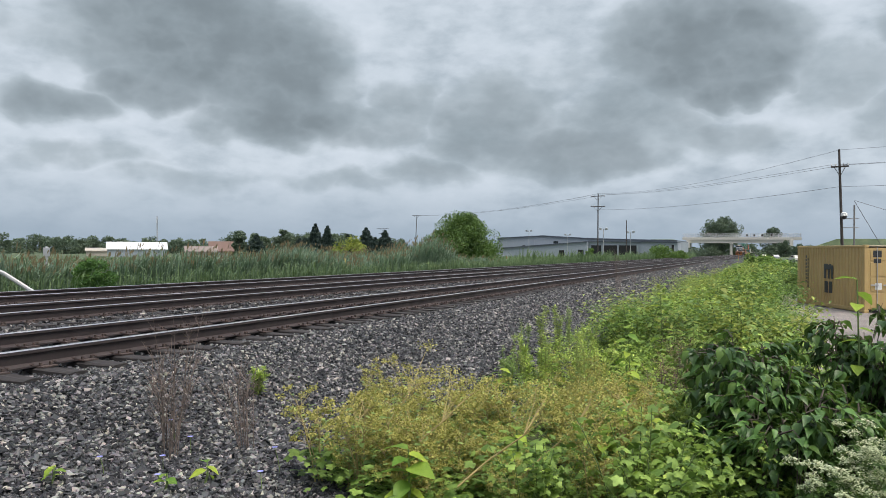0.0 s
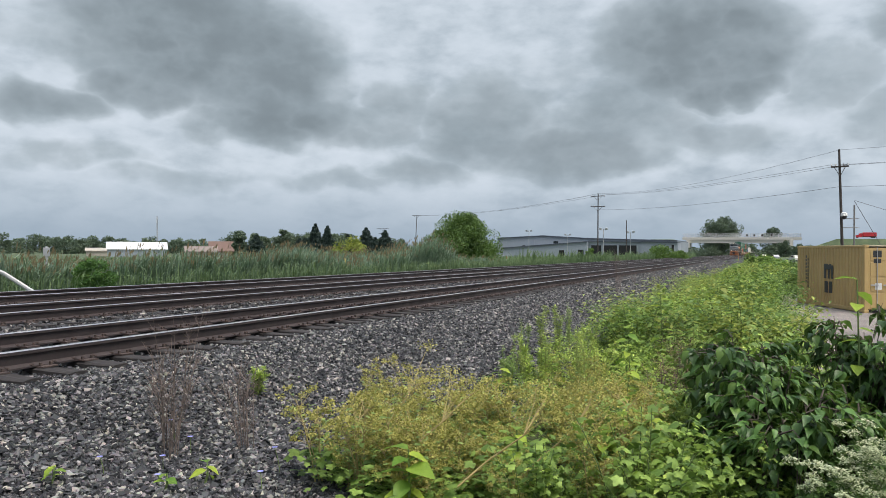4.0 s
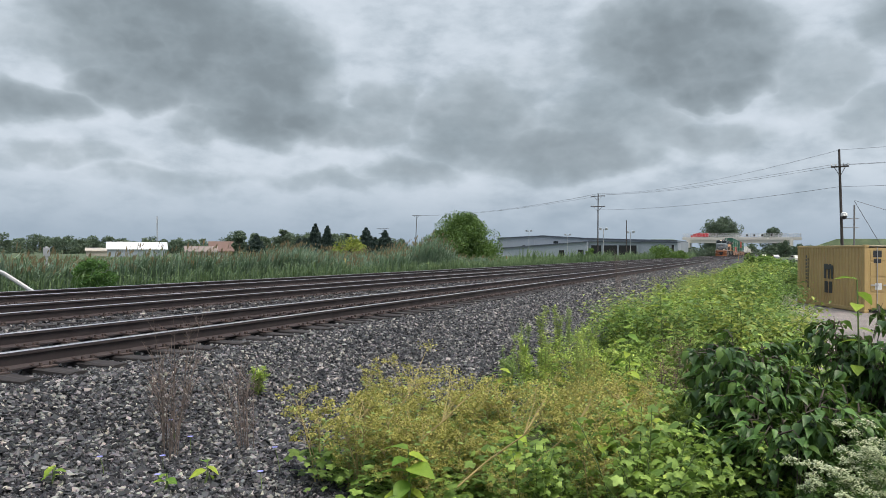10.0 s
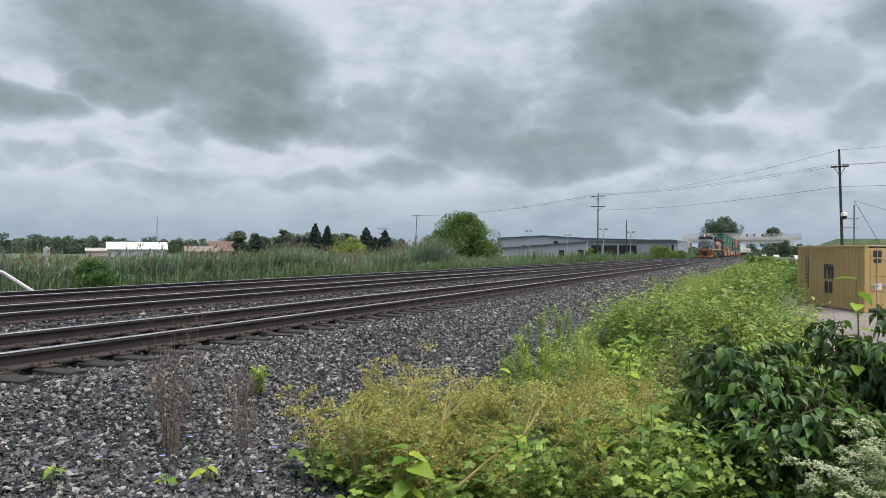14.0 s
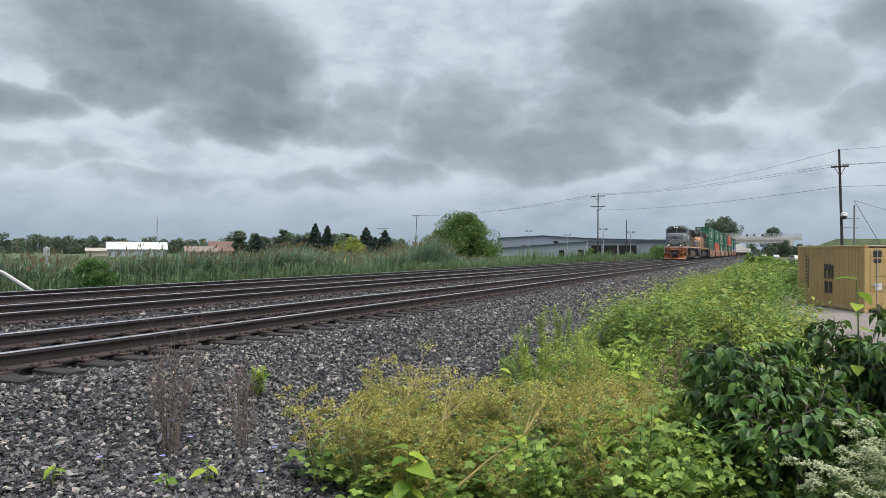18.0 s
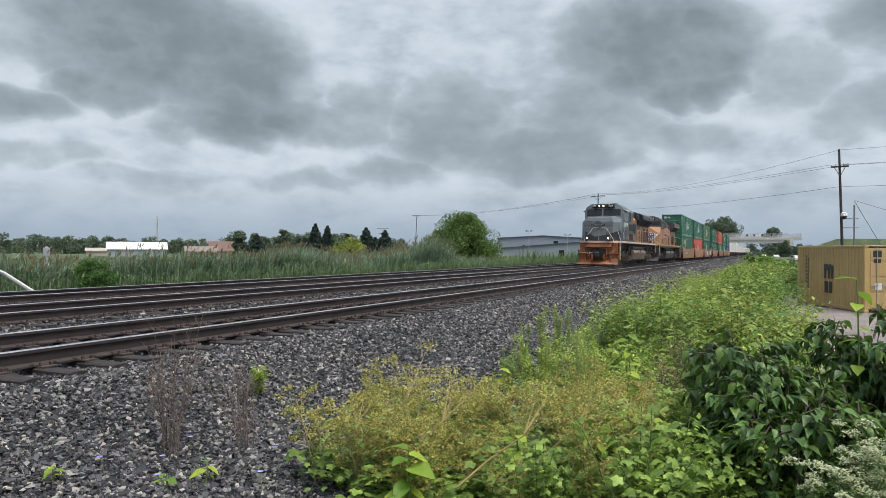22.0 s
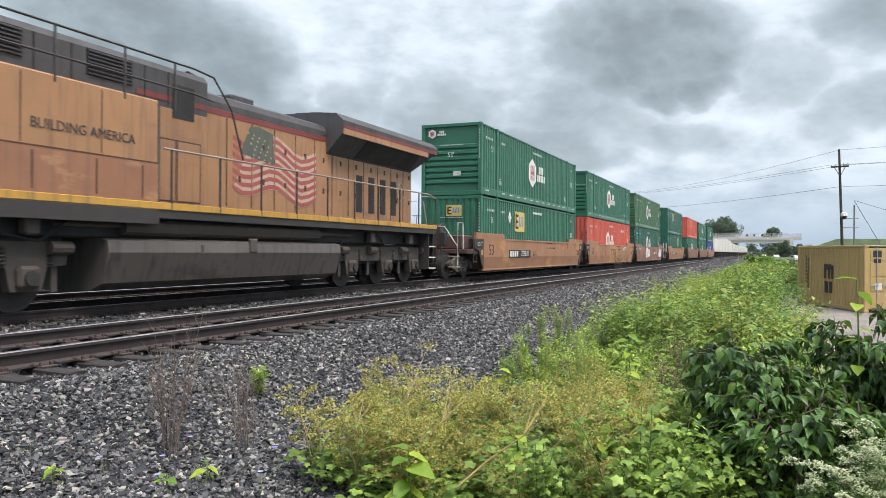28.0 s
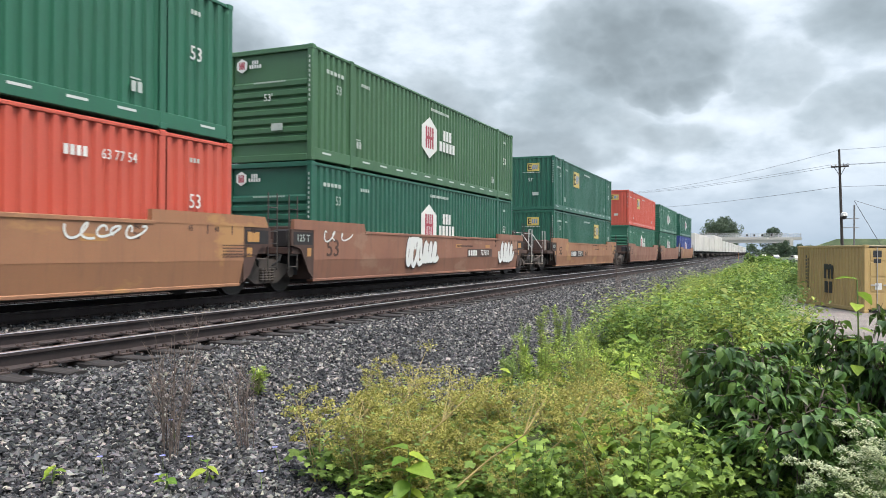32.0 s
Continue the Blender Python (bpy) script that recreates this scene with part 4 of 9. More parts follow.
def build_wagons():
    Z1, Z2 = 0.345, 3.262
    hub = "ribbed green 53-foot container with white hexagon emblem"
    stacks = [(49.4, (M_GREEN, "bars", "h"), (M_GREEN, "plain", "e"), 1, 0), (68.8, (M_GREEN, "bars", "h"), (M_RED, "plain", "r"), 0, 0), (88.0, (M_GREEN3, "bars", "h"), (M_GREEN2, "bars", "h"), 0, 1),
              (111.4, (M_GREEN2, "plain", "e"), (M_GREEN2, "plain", "e"), 1, 0), (135.2, (M_RED, "plain", "e"), (M_GREEN, "bars", "h"), 0, 0), (155.3, (M_GREEN, "bars", "h"), (M_GREEN, "plain", "h"), 0, 1),
              (175.9, (M_GREEN2, "bars", "h"), (M_BLUE, "plain", "h"), 1, 1)]
    for i, (off, top, low, first, last) in enumerate(stacks):
        marks = [(number_panel,), (yellow_panel, graffiti(11.95, 1.31, 1.7, 0.36, 3)), (number_panel_rear, graffiti(5.1, 0.98, 2.3, 1.0, 5), graffiti(13.95, 0.98, 1.7, 0.9, 6), graffiti(0.3, 1.36, 1.45, 0.3, 8))][i % 3] if i < 4 else ()
        well_car(off, first, last, M_WELL2 if i in (2, 4, 5) else M_WELL, i < 4, marks)
        for k, ((mat, style, sort), z) in enumerate(((low, Z1), (top, Z2))):
            ms = [small_marks(i * 2 + k, i < 4)]
            lab = "ribbed green 53-foot container in the well wagon" if sort == "e" else hub
            if sort == "e":
                ms += [square_mark(10.9 if i == 3 and k == 0 else 5.14, 2.02), square_mark(0, 2.3, True)]
                lab = "ribbed green 53-foot container with yellow square emblem"
            elif sort == "r":
                ms += [hexa_mark(6.85, 1.46, True, M_RED), hexa_mark(0, 2.45, False, M_RED)]
            else:
                ms += [hexa_mark(7.15, 1.54), hexa_mark(0, 2.5, False)]
            if i == 0 and k == 0:
                ms.append(diamond_mark(3.68, 2.16))
                ms.append(lambda c: write_on("WARNING HIGH CUBE", 0.15, M_WHITE, c, on_side(CW + 0.010, 8.06, 2.525), squeeze=1.0))
            if i == 1 and k == 0:
                ms.append(serial)
            if mat is M_RED:
                lab = "ribbed red 53-foot container with pale emblem"
            if mat is M_BLUE:
                lab = "ribbed blue 53-foot container with pale emblem"
            container(mat, style, lab, ms, off, z)
    # flat wagons with white trailers and boxes, to the end of what is seen
    off, r = 199.0, random.Random(9)
    n = 0
    while off < 520:
        ln = 14.6 if n % 3 else 16.1
        h = 2.95 if n not in (3, 4) else 3.7
        f = thing("flat_wagon", "low dark spine wagon carrying a white box", "railway wagon", "flat wagons of the train")
        s = Shape()
        s.box(-0.35, 0.35, -1.2, ln + 1.2, 0.7, 1.05, 0.02)
        for y in (0.5, ln * 0.5, ln - 0.6):
            s.box(-1.3, 1.3, y, y + 0.4, 0.95, 1.2, 0.02)
        part("spine", s, M_BLACK, f)
        freight_truck(f, 0.3, False)
        freight_truck(f, ln - 0.3, False)
        TRAIN.append((f, off))
        b = thing("trailer_box", "dirty white box trailer body with dark frame", "trailer", "white boxes of the train", at=pose(0, 0, 1.2))
        part("body", Shape().box(-1.27, 1.27, 0, ln, 0.12, h, 0.03), M_WHITEBOX, b)
        s = Shape()
        for sx in (-1, 1):
            for i in range(13):
                y = 0.2 + i * (ln - 0.4) / 12
                s.box(*sorted((sx * 1.262, sx * 1.285)), y - 0.03, y + 0.03, 0.15, h - 0.05)
        tagged(part("side_post", s, M_WHITEBOX, b), kind="stuff")
        part("frame_rail", Shape().box(-1.2, 1.2, 0.1, ln - 0.1, 0.0, 0.118), M_BLACK, b)
        TRAIN.append((b, off))
        off += ln + (1.6 if n < 5 else r.choice((2.2, 3.4, 6.0)))
        n += 1


build_wagons()


# ---- the two locomotives ----
M_NUMBERRED = painted("faded_red_figures", (0.24, 0.032, 0.042), 0.5, amount=0.9, streak=0.6, dirt=(0.30, 0.15, 0.08), scale=2.5)
M_WINGBLUE = painted("wing_blue", (0.020, 0.062, 0.26), 0.5, amount=0.4)
M_SKYBLUE = plain("emblem_blue", (0.025, 0.10, 0.16), 0.5)
M_FIGURE = plain("white_figures", (0.85, 0.86, 0.84), 0.5)
M_SANDY = painted("sandy_stripe", (0.34, 0.21, 0.11), 0.5, amount=0.4)
M_RUSTLINE = painted("grimy_seam", (0.075, 0.035, 0.02), 0.8, amount=0.4)
M_SCREEN = painted("dark_mesh_screen", (0.022, 0.018, 0.017), 0.7, amount=0.6, dirt=(0.045, 0.03, 0.024))
M_NAVYBLACK = painted("blue_black_paint", (0.012, 0.017, 0.024), 0.45, amount=0.4)
M_ROOFGREY = painted("roof_grey_paint", (0.058, 0.057, 0.060), 0.6, amount=0.8, streak=0.6, dirt=(0.02, 0.019, 0.018))
M_FRAMEGREY = painted("frame_grey_paint", (0.034, 0.031, 0.030), 0.65, amount=0.7, dirt=(0.03, 0.028, 0.025))
M_SILLYELLOW = painted("sill_yellow_paint", (0.46, 0.26, 0.04), 0.6, amount=1.0, streak=0.8, dirt=(0.12, 0.08, 0.05))
M_FADED = painted("faded_mural_white", (0.47, 0.36, 0.28), 0.5, amount=1.0, streak=0.5, dirt=(0.28, 0.16, 0.09), scale=2.5)
M_FLAGRED = painted("faded_mural_red", (0.29, 0.062, 0.058), 0.5, amount=0.8, streak=0.5, dirt=(0.32, 0.17, 0.10), scale=2.5)
M_FLAGBLUE = painted("faded_mural_blue", (0.05, 0.075, 0.062), 0.5, amount=1.0, streak=0.5, dirt=(0.2, 0.15, 0.09), scale=3)

def loco_truck(parent, ys):
    """A three-axle truck: side frames with journal boxes, springs and brake rigging."""
    mid = ys[1]
    t = part("truck", Shape().box(-0.95, 0.95, ys[0] - 0.2, ys[2] + 0.2, 0.62, 0.9, 0.04), M_TRUCK, parent)
    for sx in (-1, 1):
        s = Shape()
        x0, x1 = sorted((sx * 0.98, sx * 1.16))
        prof = [(ys[0] - 0.75, 0.98), (ys[0] - 0.45, 1.12), (ys[2] + 0.45, 1.12), (ys[2] + 0.75, 0.98), (ys[2] + 0.72, 0.74)]
        for y in reversed(ys):
            prof += [(y + 0.36, 0.72), (y + 0.27, 0.34), (y - 0.27, 0.34), (y - 0.36, 0.72)]
        prof += [(ys[0] - 0.72, 0.74)]
        s.prism_x(prof, x0, x1)
        part("side_frame", s, M_TRUCK, t)
        for y in ys:
            part("journal_box", Shape().box(*sorted((sx * 1.1, sx * 1.27)), y - 0.2, y + 0.2, 0.38, 0.74, 0.05), M_TRUCK, t)
            part("axle_cap", Shape().wheel(*sorted((sx * 1.26, sx * 1.31)), y, 0.55, 0.12, 12), M_WHEEL, t)
            for o in (-0.42, 0.42):
                s = Shape()
                for k in range(5):
                    s.turned([(0.06, 0.74 + k * 0.06), (0.085, 0.77 + k * 0.06), (0.06, 0.80 + k * 0.06)], sx * 1.12, y + o, 8)
                part("spring", s, M_WHEEL, t)
        for y in (ys[0] - 0.55, (ys[0] + ys[1]) / 2, (ys[1] + ys[2]) / 2, ys[2] + 0.55):
            part("brake_cylinder", Shape().tube([(sx * 1.22, y - 0.2, 1.02), (sx * 1.22, y + 0.2, 1.02)], 0.11, 10), M_TRUCK, t)
            part("brake_hanger", Shape().box(*sorted((sx * 1.05, sx * 1.1)), y - 0.06, y + 0.06, 0.3, 0.95, 0.01), M_TRUCK, t)
        part("sand_pipe", Shape().tube([(sx * 1.2, ys[0] - 0.62, 1.3), (sx * 1.15, ys[0] - 0.7, 0.7), (sx * 0.9, ys[0] - 0.6, 0.15)], 0.02, 5), M_TRUCK, t)
    for y in ys:
        part("traction_motor", Shape().box(-0.62, 0.62, y - 0.62, y + 0.55, 0.24, 0.88, 0.05), M_BLACK, t)
        wheelset(t, y, 0.533)
    return t


def handrail(parent, pts, posts, z0, rail_mat, post_mat, r=0.022):
    part("handrail", Shape().tube(pts, r, 6), rail_mat, parent)
    for x, y, z in posts:
        part("rail_post", Shape().tube([(x, y, z0), (x, y, z)], 0.024, 6), post_mat, parent)


def seams(parent, x, ys, z0, z1, mat):
    for y in ys:
        part("door_seam", Shape().box(x, x + 0.006, y - 0.015, y + 0.015, z0, z1), mat, parent)


def louvres(parent, x, y0, y1, z0, z1, n, mat, back=None):
    g = part("grille", Shape().box(x - 0.02, x + 0.004, y0, y1, z0, z1), back or M_BLACK, parent, "dark louvred grille")
    for i in range(n):
        z = z0 + (z1 - z0) * (i + 0.5) / n
        part("slat", Shape().prism_y([(x + 0.004, z - 0.015), (x + 0.024, z - 0.02), (x + 0.02, z), (x + 0.004, z + 0.015)], y0 + 0.02, y1 - 0.02), mat, g)


def pane(parent, mat_frame, x, y0, y1, z0, z1, name="side_window"):
    w = part(name, Shape().box(x - 0.03, x + 0.008, y0, y1, z0, z1), M_GLASS, parent, "dark cab window glass")
    s = Shape()
    for a0, a1, b0, b1 in ((y0 - 0.04, y0, z0 - 0.04, z1 + 0.04), (y1, y1 + 0.04, z0 - 0.04, z1 + 0.04), (y0, y1, z0 - 0.04, z0), (y0, y1, z1, z1 + 0.04)):
        s.box(x - 0.03, x + 0.02, a0, a1, b0, b1)
    part("frame", s, mat_frame, w)


def swept_pane(parent, fy, x0, x1, z0, z1):
    """A windscreen half that follows a swept front: glass, rubber seal and wiper."""
    q = lambda x, z, d: (x, fy(x, z) - d, z)
    quad = lambda a, b, c, e, d: [q(a, c, d), q(b, c, d), q(b, e, d), q(a, e, d)]
    w = part("windscreen", Shape().loft([quad(x0, x1, z0, z1, -0.01), quad(x0, x1, z0, z1, 0.012)]), M_GLASS, parent, "dark windscreen glass")
    s = Shape()
    k = 0.045 if x1 > x0 else -0.045
    for a, b, c, e in ((x0 - k, x0, z0 - 0.045, z1 + 0.045), (x1, x1 + k, z0 - 0.045, z1 + 0.045), (x0, x1, z0 - 0.045, z0), (x0, x1, z1, z1 + 0.045)):
        s.loft([quad(a, b, c, e, -0.01), quad(a, b, c, e, 0.022)])
    part("seal", s, M_RUBBER, w)
    m = (x0 + x1) / 2
    part("wiper", Shape().tube([q(m, z1 + 0.1, 0.03), q(m + 0.14, z1 - 0.22, 0.03)], 0.012, 4), M_RUBBER, w)
    return w


def arch(w, z0, z1, z2):
    """A roofed cross-section: upright walls to z1, rounded over to z2."""
    return [(-w, z0), (w, z0), (w, z1), (w * 0.93, z1 + (z2 - z1) * 0.55), (w * 0.7, z1 + (z2 - z1) * 0.9), (w * 0.25, z2), (-w * 0.25, z2), (-w * 0.7, z1 + (z2 - z1) * 0.9), (-w * 0.93, z1 + (z2 - z1) * 0.55), (-w, z1)]


def plate(points, x0, x1):
    return Shape().prism_x(points, x0, x1)


def coupler_end(c, y, o, mat):
    part("coupler", Shape().box(-0.12, 0.12, *sorted((y, y + o * 0.55)), 0.74, 0.98, 0.03).box(-0.17, 0.17, *sorted((y + o * 0.5, y + o * 0.85)), 0.68, 1.04, 0.06), M_BLACK, c)
    for x in (-0.95, -0.7, 0.6, 0.85):
        part("air_hose", Shape().tube([(x, y, 1.2), (x, y + o * 0.16, 1.0), (x * 0.95, y + o * 0.2, 0.65), (x * 0.85, y + o * 0.1, 0.45)], 0.024, 6), M_RUBBER, c)


def belly(c, y0, y1, a, b):
    """Sooty gear hung under the frame: bolsters over the trucks, air tanks, pipes and cables."""
    part("bolster", Shape().box(-1.0, 1.0, y0 + 0.4, a - 0.2, 0.92, 1.3, 0.04), M_BLACK, c)
    part("bolster", Shape().box(-1.0, 1.0, b + 0.2, y1 - 0.4, 0.92, 1.3, 0.04), M_BLACK, c)
    for sx in (-1, 1):
        part("air_tank", Shape().tube([(sx * 1.22, a + 0.8, 1.4), (sx * 1.22, b - 1.2, 1.4)], 0.15, 10), M_TRUCK, c)
        part("cable", Shape().tube([(sx * 1.28, a - 1.9, 1.5), (sx * 1.33, a - 1.5, 1.22), (sx * 1.3, a - 0.9, 1.12), (sx * 1.28, a - 0.4, 1.45)], 0.022, 5), M_RUBBER, c)
        part("cable", Shape().tube([(sx * 1.28, b + 1.9, 1.5), (sx * 1.33, b + 2.3, 1.18), (sx * 1.3, b + 3.0, 1.2), (sx * 1.28, b + 3.4, 1.5)], 0.022, 5), M_RUBBER, c)
        part("conduit", Shape().tube([(sx * 1.36, y0 + 0.6, 1.6), (sx * 1.36, y1 - 0.6, 1.6)], 0.03, 5), M_BLACK, c)
        for y in (a - 1.2, b + 1.4, b + 3.9):
            part("valve", Shape().box(*sorted((sx * 1.2, sx * 1.4)), y, y + 0.26, 1.22, 1.52, 0.03), M_TRUCK, c)


def fuel_tank(c, y0, y1, mat):
    s = Shape()
    s.prism_y([(-1.0, 0.28), (1.0, 0.28), (1.32, 0.42), (1.47, 0.95), (1.45, 1.15), (1.3, 1.2), (-1.3, 1.2), (-1.45, 1.15), (-1.47, 0.95), (-1.32, 0.42)], y0, y1)
    t = part("fuel_tank", s, mat, c, "dusty fuel tank")
    part("filler", Shape().box(1.42, 1.5, (y0 + y1) / 2, (y0 + y1) / 2 + 0.25, 0.95, 1.25, 0.02), M_TRUCK, t)
    part("tank_strap", Shape().box(-1.2, 1.479, y0 + 2.3, y0 + 2.36, 0.9, 1.1), M_TRUCK, t)


def lead_locomotive():
    c = thing("locomotive", "grey and orange heritage diesel locomotive with lit headlamps", "locomotive", "locomotives")
    # underframe and walkway
    part("underframe", Shape().box(-1.15, 1.15, 1.1, 21.3, 1.25, 1.70, 0.03), M_BLACK, c)
    part("walkway", Shape().box(-1.5, 1.5, 1.5, 21.3, 1.70, 1.855), M_DKGREY, c)
    belly(c, 1.4, 21.2, 7.6, 15.4)
    for sx in (-1, 1):
        part("sill_stripe", Shape().box(*sorted((sx * 1.495, sx * 1.53)), 1.55, 21.3, 1.73, 1.875, 0.008), M_SILL, c, "pale pink sill stripe")
        part("pipe_run", Shape().tube([(sx * 1.2, 6.8, 1.45), (sx * 1.2, 16.5, 1.45)], 0.05, 6), M_TRUCK, c)
        part("air_reservoir", Shape().tube([(sx * 1.15, 9.0, 1.33), (sx * 1.15, 14.5, 1.33)], 0.14, 10), M_TRUCK, c)
    # front platform, pilot and plow
    part("front_lip", Shape().loft([[(-1.12, 0.5, z), (1.12, 0.5, z), (1.5, 0.95, z), (1.52, 1.6, z), (-1.52, 1.6, z), (-1.5, 0.95, z)] for z in (1.72, 1.87)]), M_SILL, c, "pale pink front platform edge")
    part("pilot", Shape().box(-1.42, 1.42, 0.72, 0.88, 0.55, 1.72, 0.02), M_PLOW, c, "battered orange pilot sheet")
    # black plate on the pilot stands in for the shade of the drawgear hollow
    part("drawgear_pocket", Shape().box(-0.62, 0.5, 0.64, 0.74, 0.55, 1.32, 0.02), M_BLACK, c, "black plate for the shaded drawgear pocket")
    part("pilot_brow", Shape().prism_x([(0.5, 1.4), (0.74, 1.34), (0.74, 1.7), (0.58, 1.7)], -1.0, 1.0), M_PLOW, c)
    part("pilot_rim", Shape().tube([(-0.75, 0.66, 0.62), (-0.72, 0.62, 1.28), (0.0, 0.58, 1.36), (0.6, 0.62, 1.28), (0.62, 0.66, 0.62)], 0.05, 6), M_PLOW, c)
    part("plow_back", Shape().box(-1.3, 1.3, 0.74, 0.8, 0.14, 0.6), M_BLACK, c)
    coupler_end(c, 0.6, -1, M_TRUCK)
    rings = []
    for i in range(13):
        x = -1.5 + 3.0 * i / 12
        y = 0.18 + 0.26 * (abs(x) / 1.5) ** 1.5
        top = 0.92 if abs(x) > 0.62 else 0.42
        rings.append([(x, y, 0.10), (x, y + 0.16, 0.28), (x, y + 0.24, min(0.5, top * 0.9)), (x, y + 0.2, top * 0.93), (x, y + 0.02, top), (x, y + 0.06, top + 0.01), (x, y + 0.25, top * 0.93), (x, y + 0.29, min(0.5, top * 0.9)), (x, y + 0.21, 0.28), (x, y + 0.05, 0.09)])
    part("snow_plow", Shape().loft(rings), M_PLOW, c, "orange snow plow with scuffed paint")
    for x in (-0.95, -0.45, 0.45, 0.95):
        part("plow_bracket", Shape().box(x - 0.05, x + 0.05, 0.4, 0.76, 0.3, 0.85, 0.01), M_PLOW, c)
    for sx in (-1, 1):
        part("step_side", plate([(0.85, 0.42), (1.6, 0.42), (1.6, 1.72), (0.85, 1.72)], *sorted((sx * 0.98, sx * 1.02))), M_PLOW, c)
        part("step_side", plate([(1.36, 0.42), (1.72, 0.42), (1.72, 1.72), (1.36, 1.72)], *sorted((sx * 1.44, sx * 1.49))), M_ORANGE, c)
        part("step_side", Shape().box(*sorted((sx * 1.0, sx * 1.48)), 1.44, 1.5, 0.45, 1.7), M_ORANGE, c)
        for z in (0.45, 0.82, 1.18, 1.5):
            part("step_tread", Shape().box(*sorted((sx * 1.0, sx * 1.48)), 0.88, 1.45, z, z + 0.035), M_TRUCK, c)
        lamp = part("ditch_light", Shape().box(*sorted((sx * 0.66, sx * 0.96)), 0.27, 0.6, 1.88, 2.22, 0.03), M_DKGREY, c)
        part("lens", Shape().loft([[(sx * 0.8 + r * math.cos(a * 0.5236), y, 2.06 + r * math.sin(a * 0.5236)) for a in range(12)] for r, y in ((0.06, 0.28), (0.06, 0.25), (0.035, 0.235))]), M_LAMP, lamp, "lit round lamp")
        part("lamp_bracket", Shape().tube([(sx * 0.8, 0.45, 1.86), (sx * 0.8, 0.5, 2.55), (sx * 0.62, 0.55, 2.55), (sx * 0.62, 0.55, 1.86)], 0.022, 5), M_DKPIPE, c)
        part("handrail", Shape().tube([(sx * 0.05, 1.1, 2.86), (sx * 0.4, 1.08, 2.88), (sx * 0.52, 1.05, 2.83), (sx * 1.05, 0.82, 2.05), (sx * 1.1, 0.8, 1.9), (sx * 1.1, 0.72, 1.0), (sx * 0.98, 0.7, 0.92), (sx * 0.6, 0.7, 0.9)], 0.024, 6), M_PIPE, c)
        part("handrail", Shape().tube([(sx * 1.3, 1.5, 2.65), (sx * 1.5, 1.5, 2.0), (sx * 1.54, 1.5, 1.9), (sx * 1.53, 1.5, 0.75)], 0.024, 6), M_PIPE, c)
        for z in (3.36, 3.05, 2.72, 2.4):
            part("grab_iron", Shape().tube([(sx * 1.0 - 0.1, 1.18, z), (sx * 1.0 - 0.1, 1.11, z), (sx * 0.55 - 0.02, 1.1, z), (sx * 0.55 - 0.02, 1.18, z)], 0.013, 5), M_DKPIPE, c)
    part("cut_lever", Shape().tube([(-1.45, 0.62, 1.25), (-1.4, 0.62, 0.98), (-0.4, 0.5, 0.96)], 0.016, 6), M_PIPE, c)
    # nose
    nose = Shape()
    plan = lambda g, z, y0: [(-1.1 * g, y0, z), (1.02 * g, y0, z), (1.44, y0 + 0.55, z), (1.46, 2.9, z), (-1.46, 2.9, z), (-1.44, y0 + 0.45, z)]
    nose.loft([plan(1, 1.86, 1.17), plan(1, 3.3, 1.17), [(-0.95, 1.25, 3.66), (0.9, 1.27, 3.66), (1.42, 1.85, 3.44), (1.46, 2.9, 3.62), (-1.46, 2.9, 3.62), (-1.42, 1.78, 3.44)], [(-0.9, 1.6, 3.74), (0.86, 1.62, 3.74), (0.95, 2.2, 3.78), (1.3, 2.9, 3.7), (-1.3, 2.9, 3.7), (-0.95, 2.2, 3.78)]])
    n = part("nose", nose, M_GREY, c)
    part("nose_door", Shape().box(-0.75, -0.12, 1.135, 1.18, 1.9, 3.4, 0.008), M_GREY, n)
    part("nose_rib", Shape().box(-0.12, -0.04, 1.12, 1.18, 1.9, 3.3, 0.01), M_GREY, n)
    part("livery_band", Shape().loft([[(-1.1, y, 1.875), (1.02, y, 1.875), (1.02, y, 2.5), (0.35, y, 2.3), (-0.4, y, 2.2), (-1.1, y, 2.62)] for y in (1.166, 1.128)]), M_DKGREY, n, "dark grey mountain band")
    part("livery_band", Shape().loft([[(1.022, 1.165, 1.875), (1.447, 1.722, 1.875), (1.447, 1.722, 2.68), (1.022, 1.165, 2.5)], [(1.03, 1.158, 1.875), (1.455, 1.715, 1.875), (1.455, 1.715, 2.68), (1.03, 1.158, 2.5)]]), M_DKGREY, n)
    disc = lambda r, y, z, cx=-0.12: [(cx + r * math.cos(a * 0.314), y, z + r * math.sin(a * 0.314)) for a in range(20)]
    em = part("emblem", Shape().loft([disc(0.37, 1.125, 3.1), disc(0.37, 1.1, 3.1)]), M_ORANGE, n, "round orange and blue emblem with dark bar")
    part("emblem_centre", Shape().loft([disc(0.32, 1.102, 3.1), disc(0.32, 1.085, 3.1)]), M_SKYBLUE, em)
    part("emblem_bar", Shape().box(-0.62, 0.4, 1.07, 1.09, 2.99, 3.17), M_BLACK, em)
    tagged(part("lettering", bars_sheet([(-0.54, 3.08, 0.88, 0.06, 9)]), M_WORN, em, at=on_front(0, 1.067, 0)), kind="stuff")
    # cab with a swept-back windscreen
    cab = part("cab", Shape().loft([[(x, y, z) for x, z in arch(1.5, 1.86, 4.2 - d, 4.84 - d)] for y, d in ((2.8, 0.03), (3.0, 0.0), (5.5, 0.0))]), M_GREY, c)
    front_y = lambda x, z: 2.16 + 0.40 * abs(x) + 0.10 * (z - 3.8)
    ring = lambda z, w: [(-w, front_y(w, z), z), (0, front_y(0, z), z), (w, front_y(w, z), z), (w, 2.9, z), (-w, 2.9, z)]
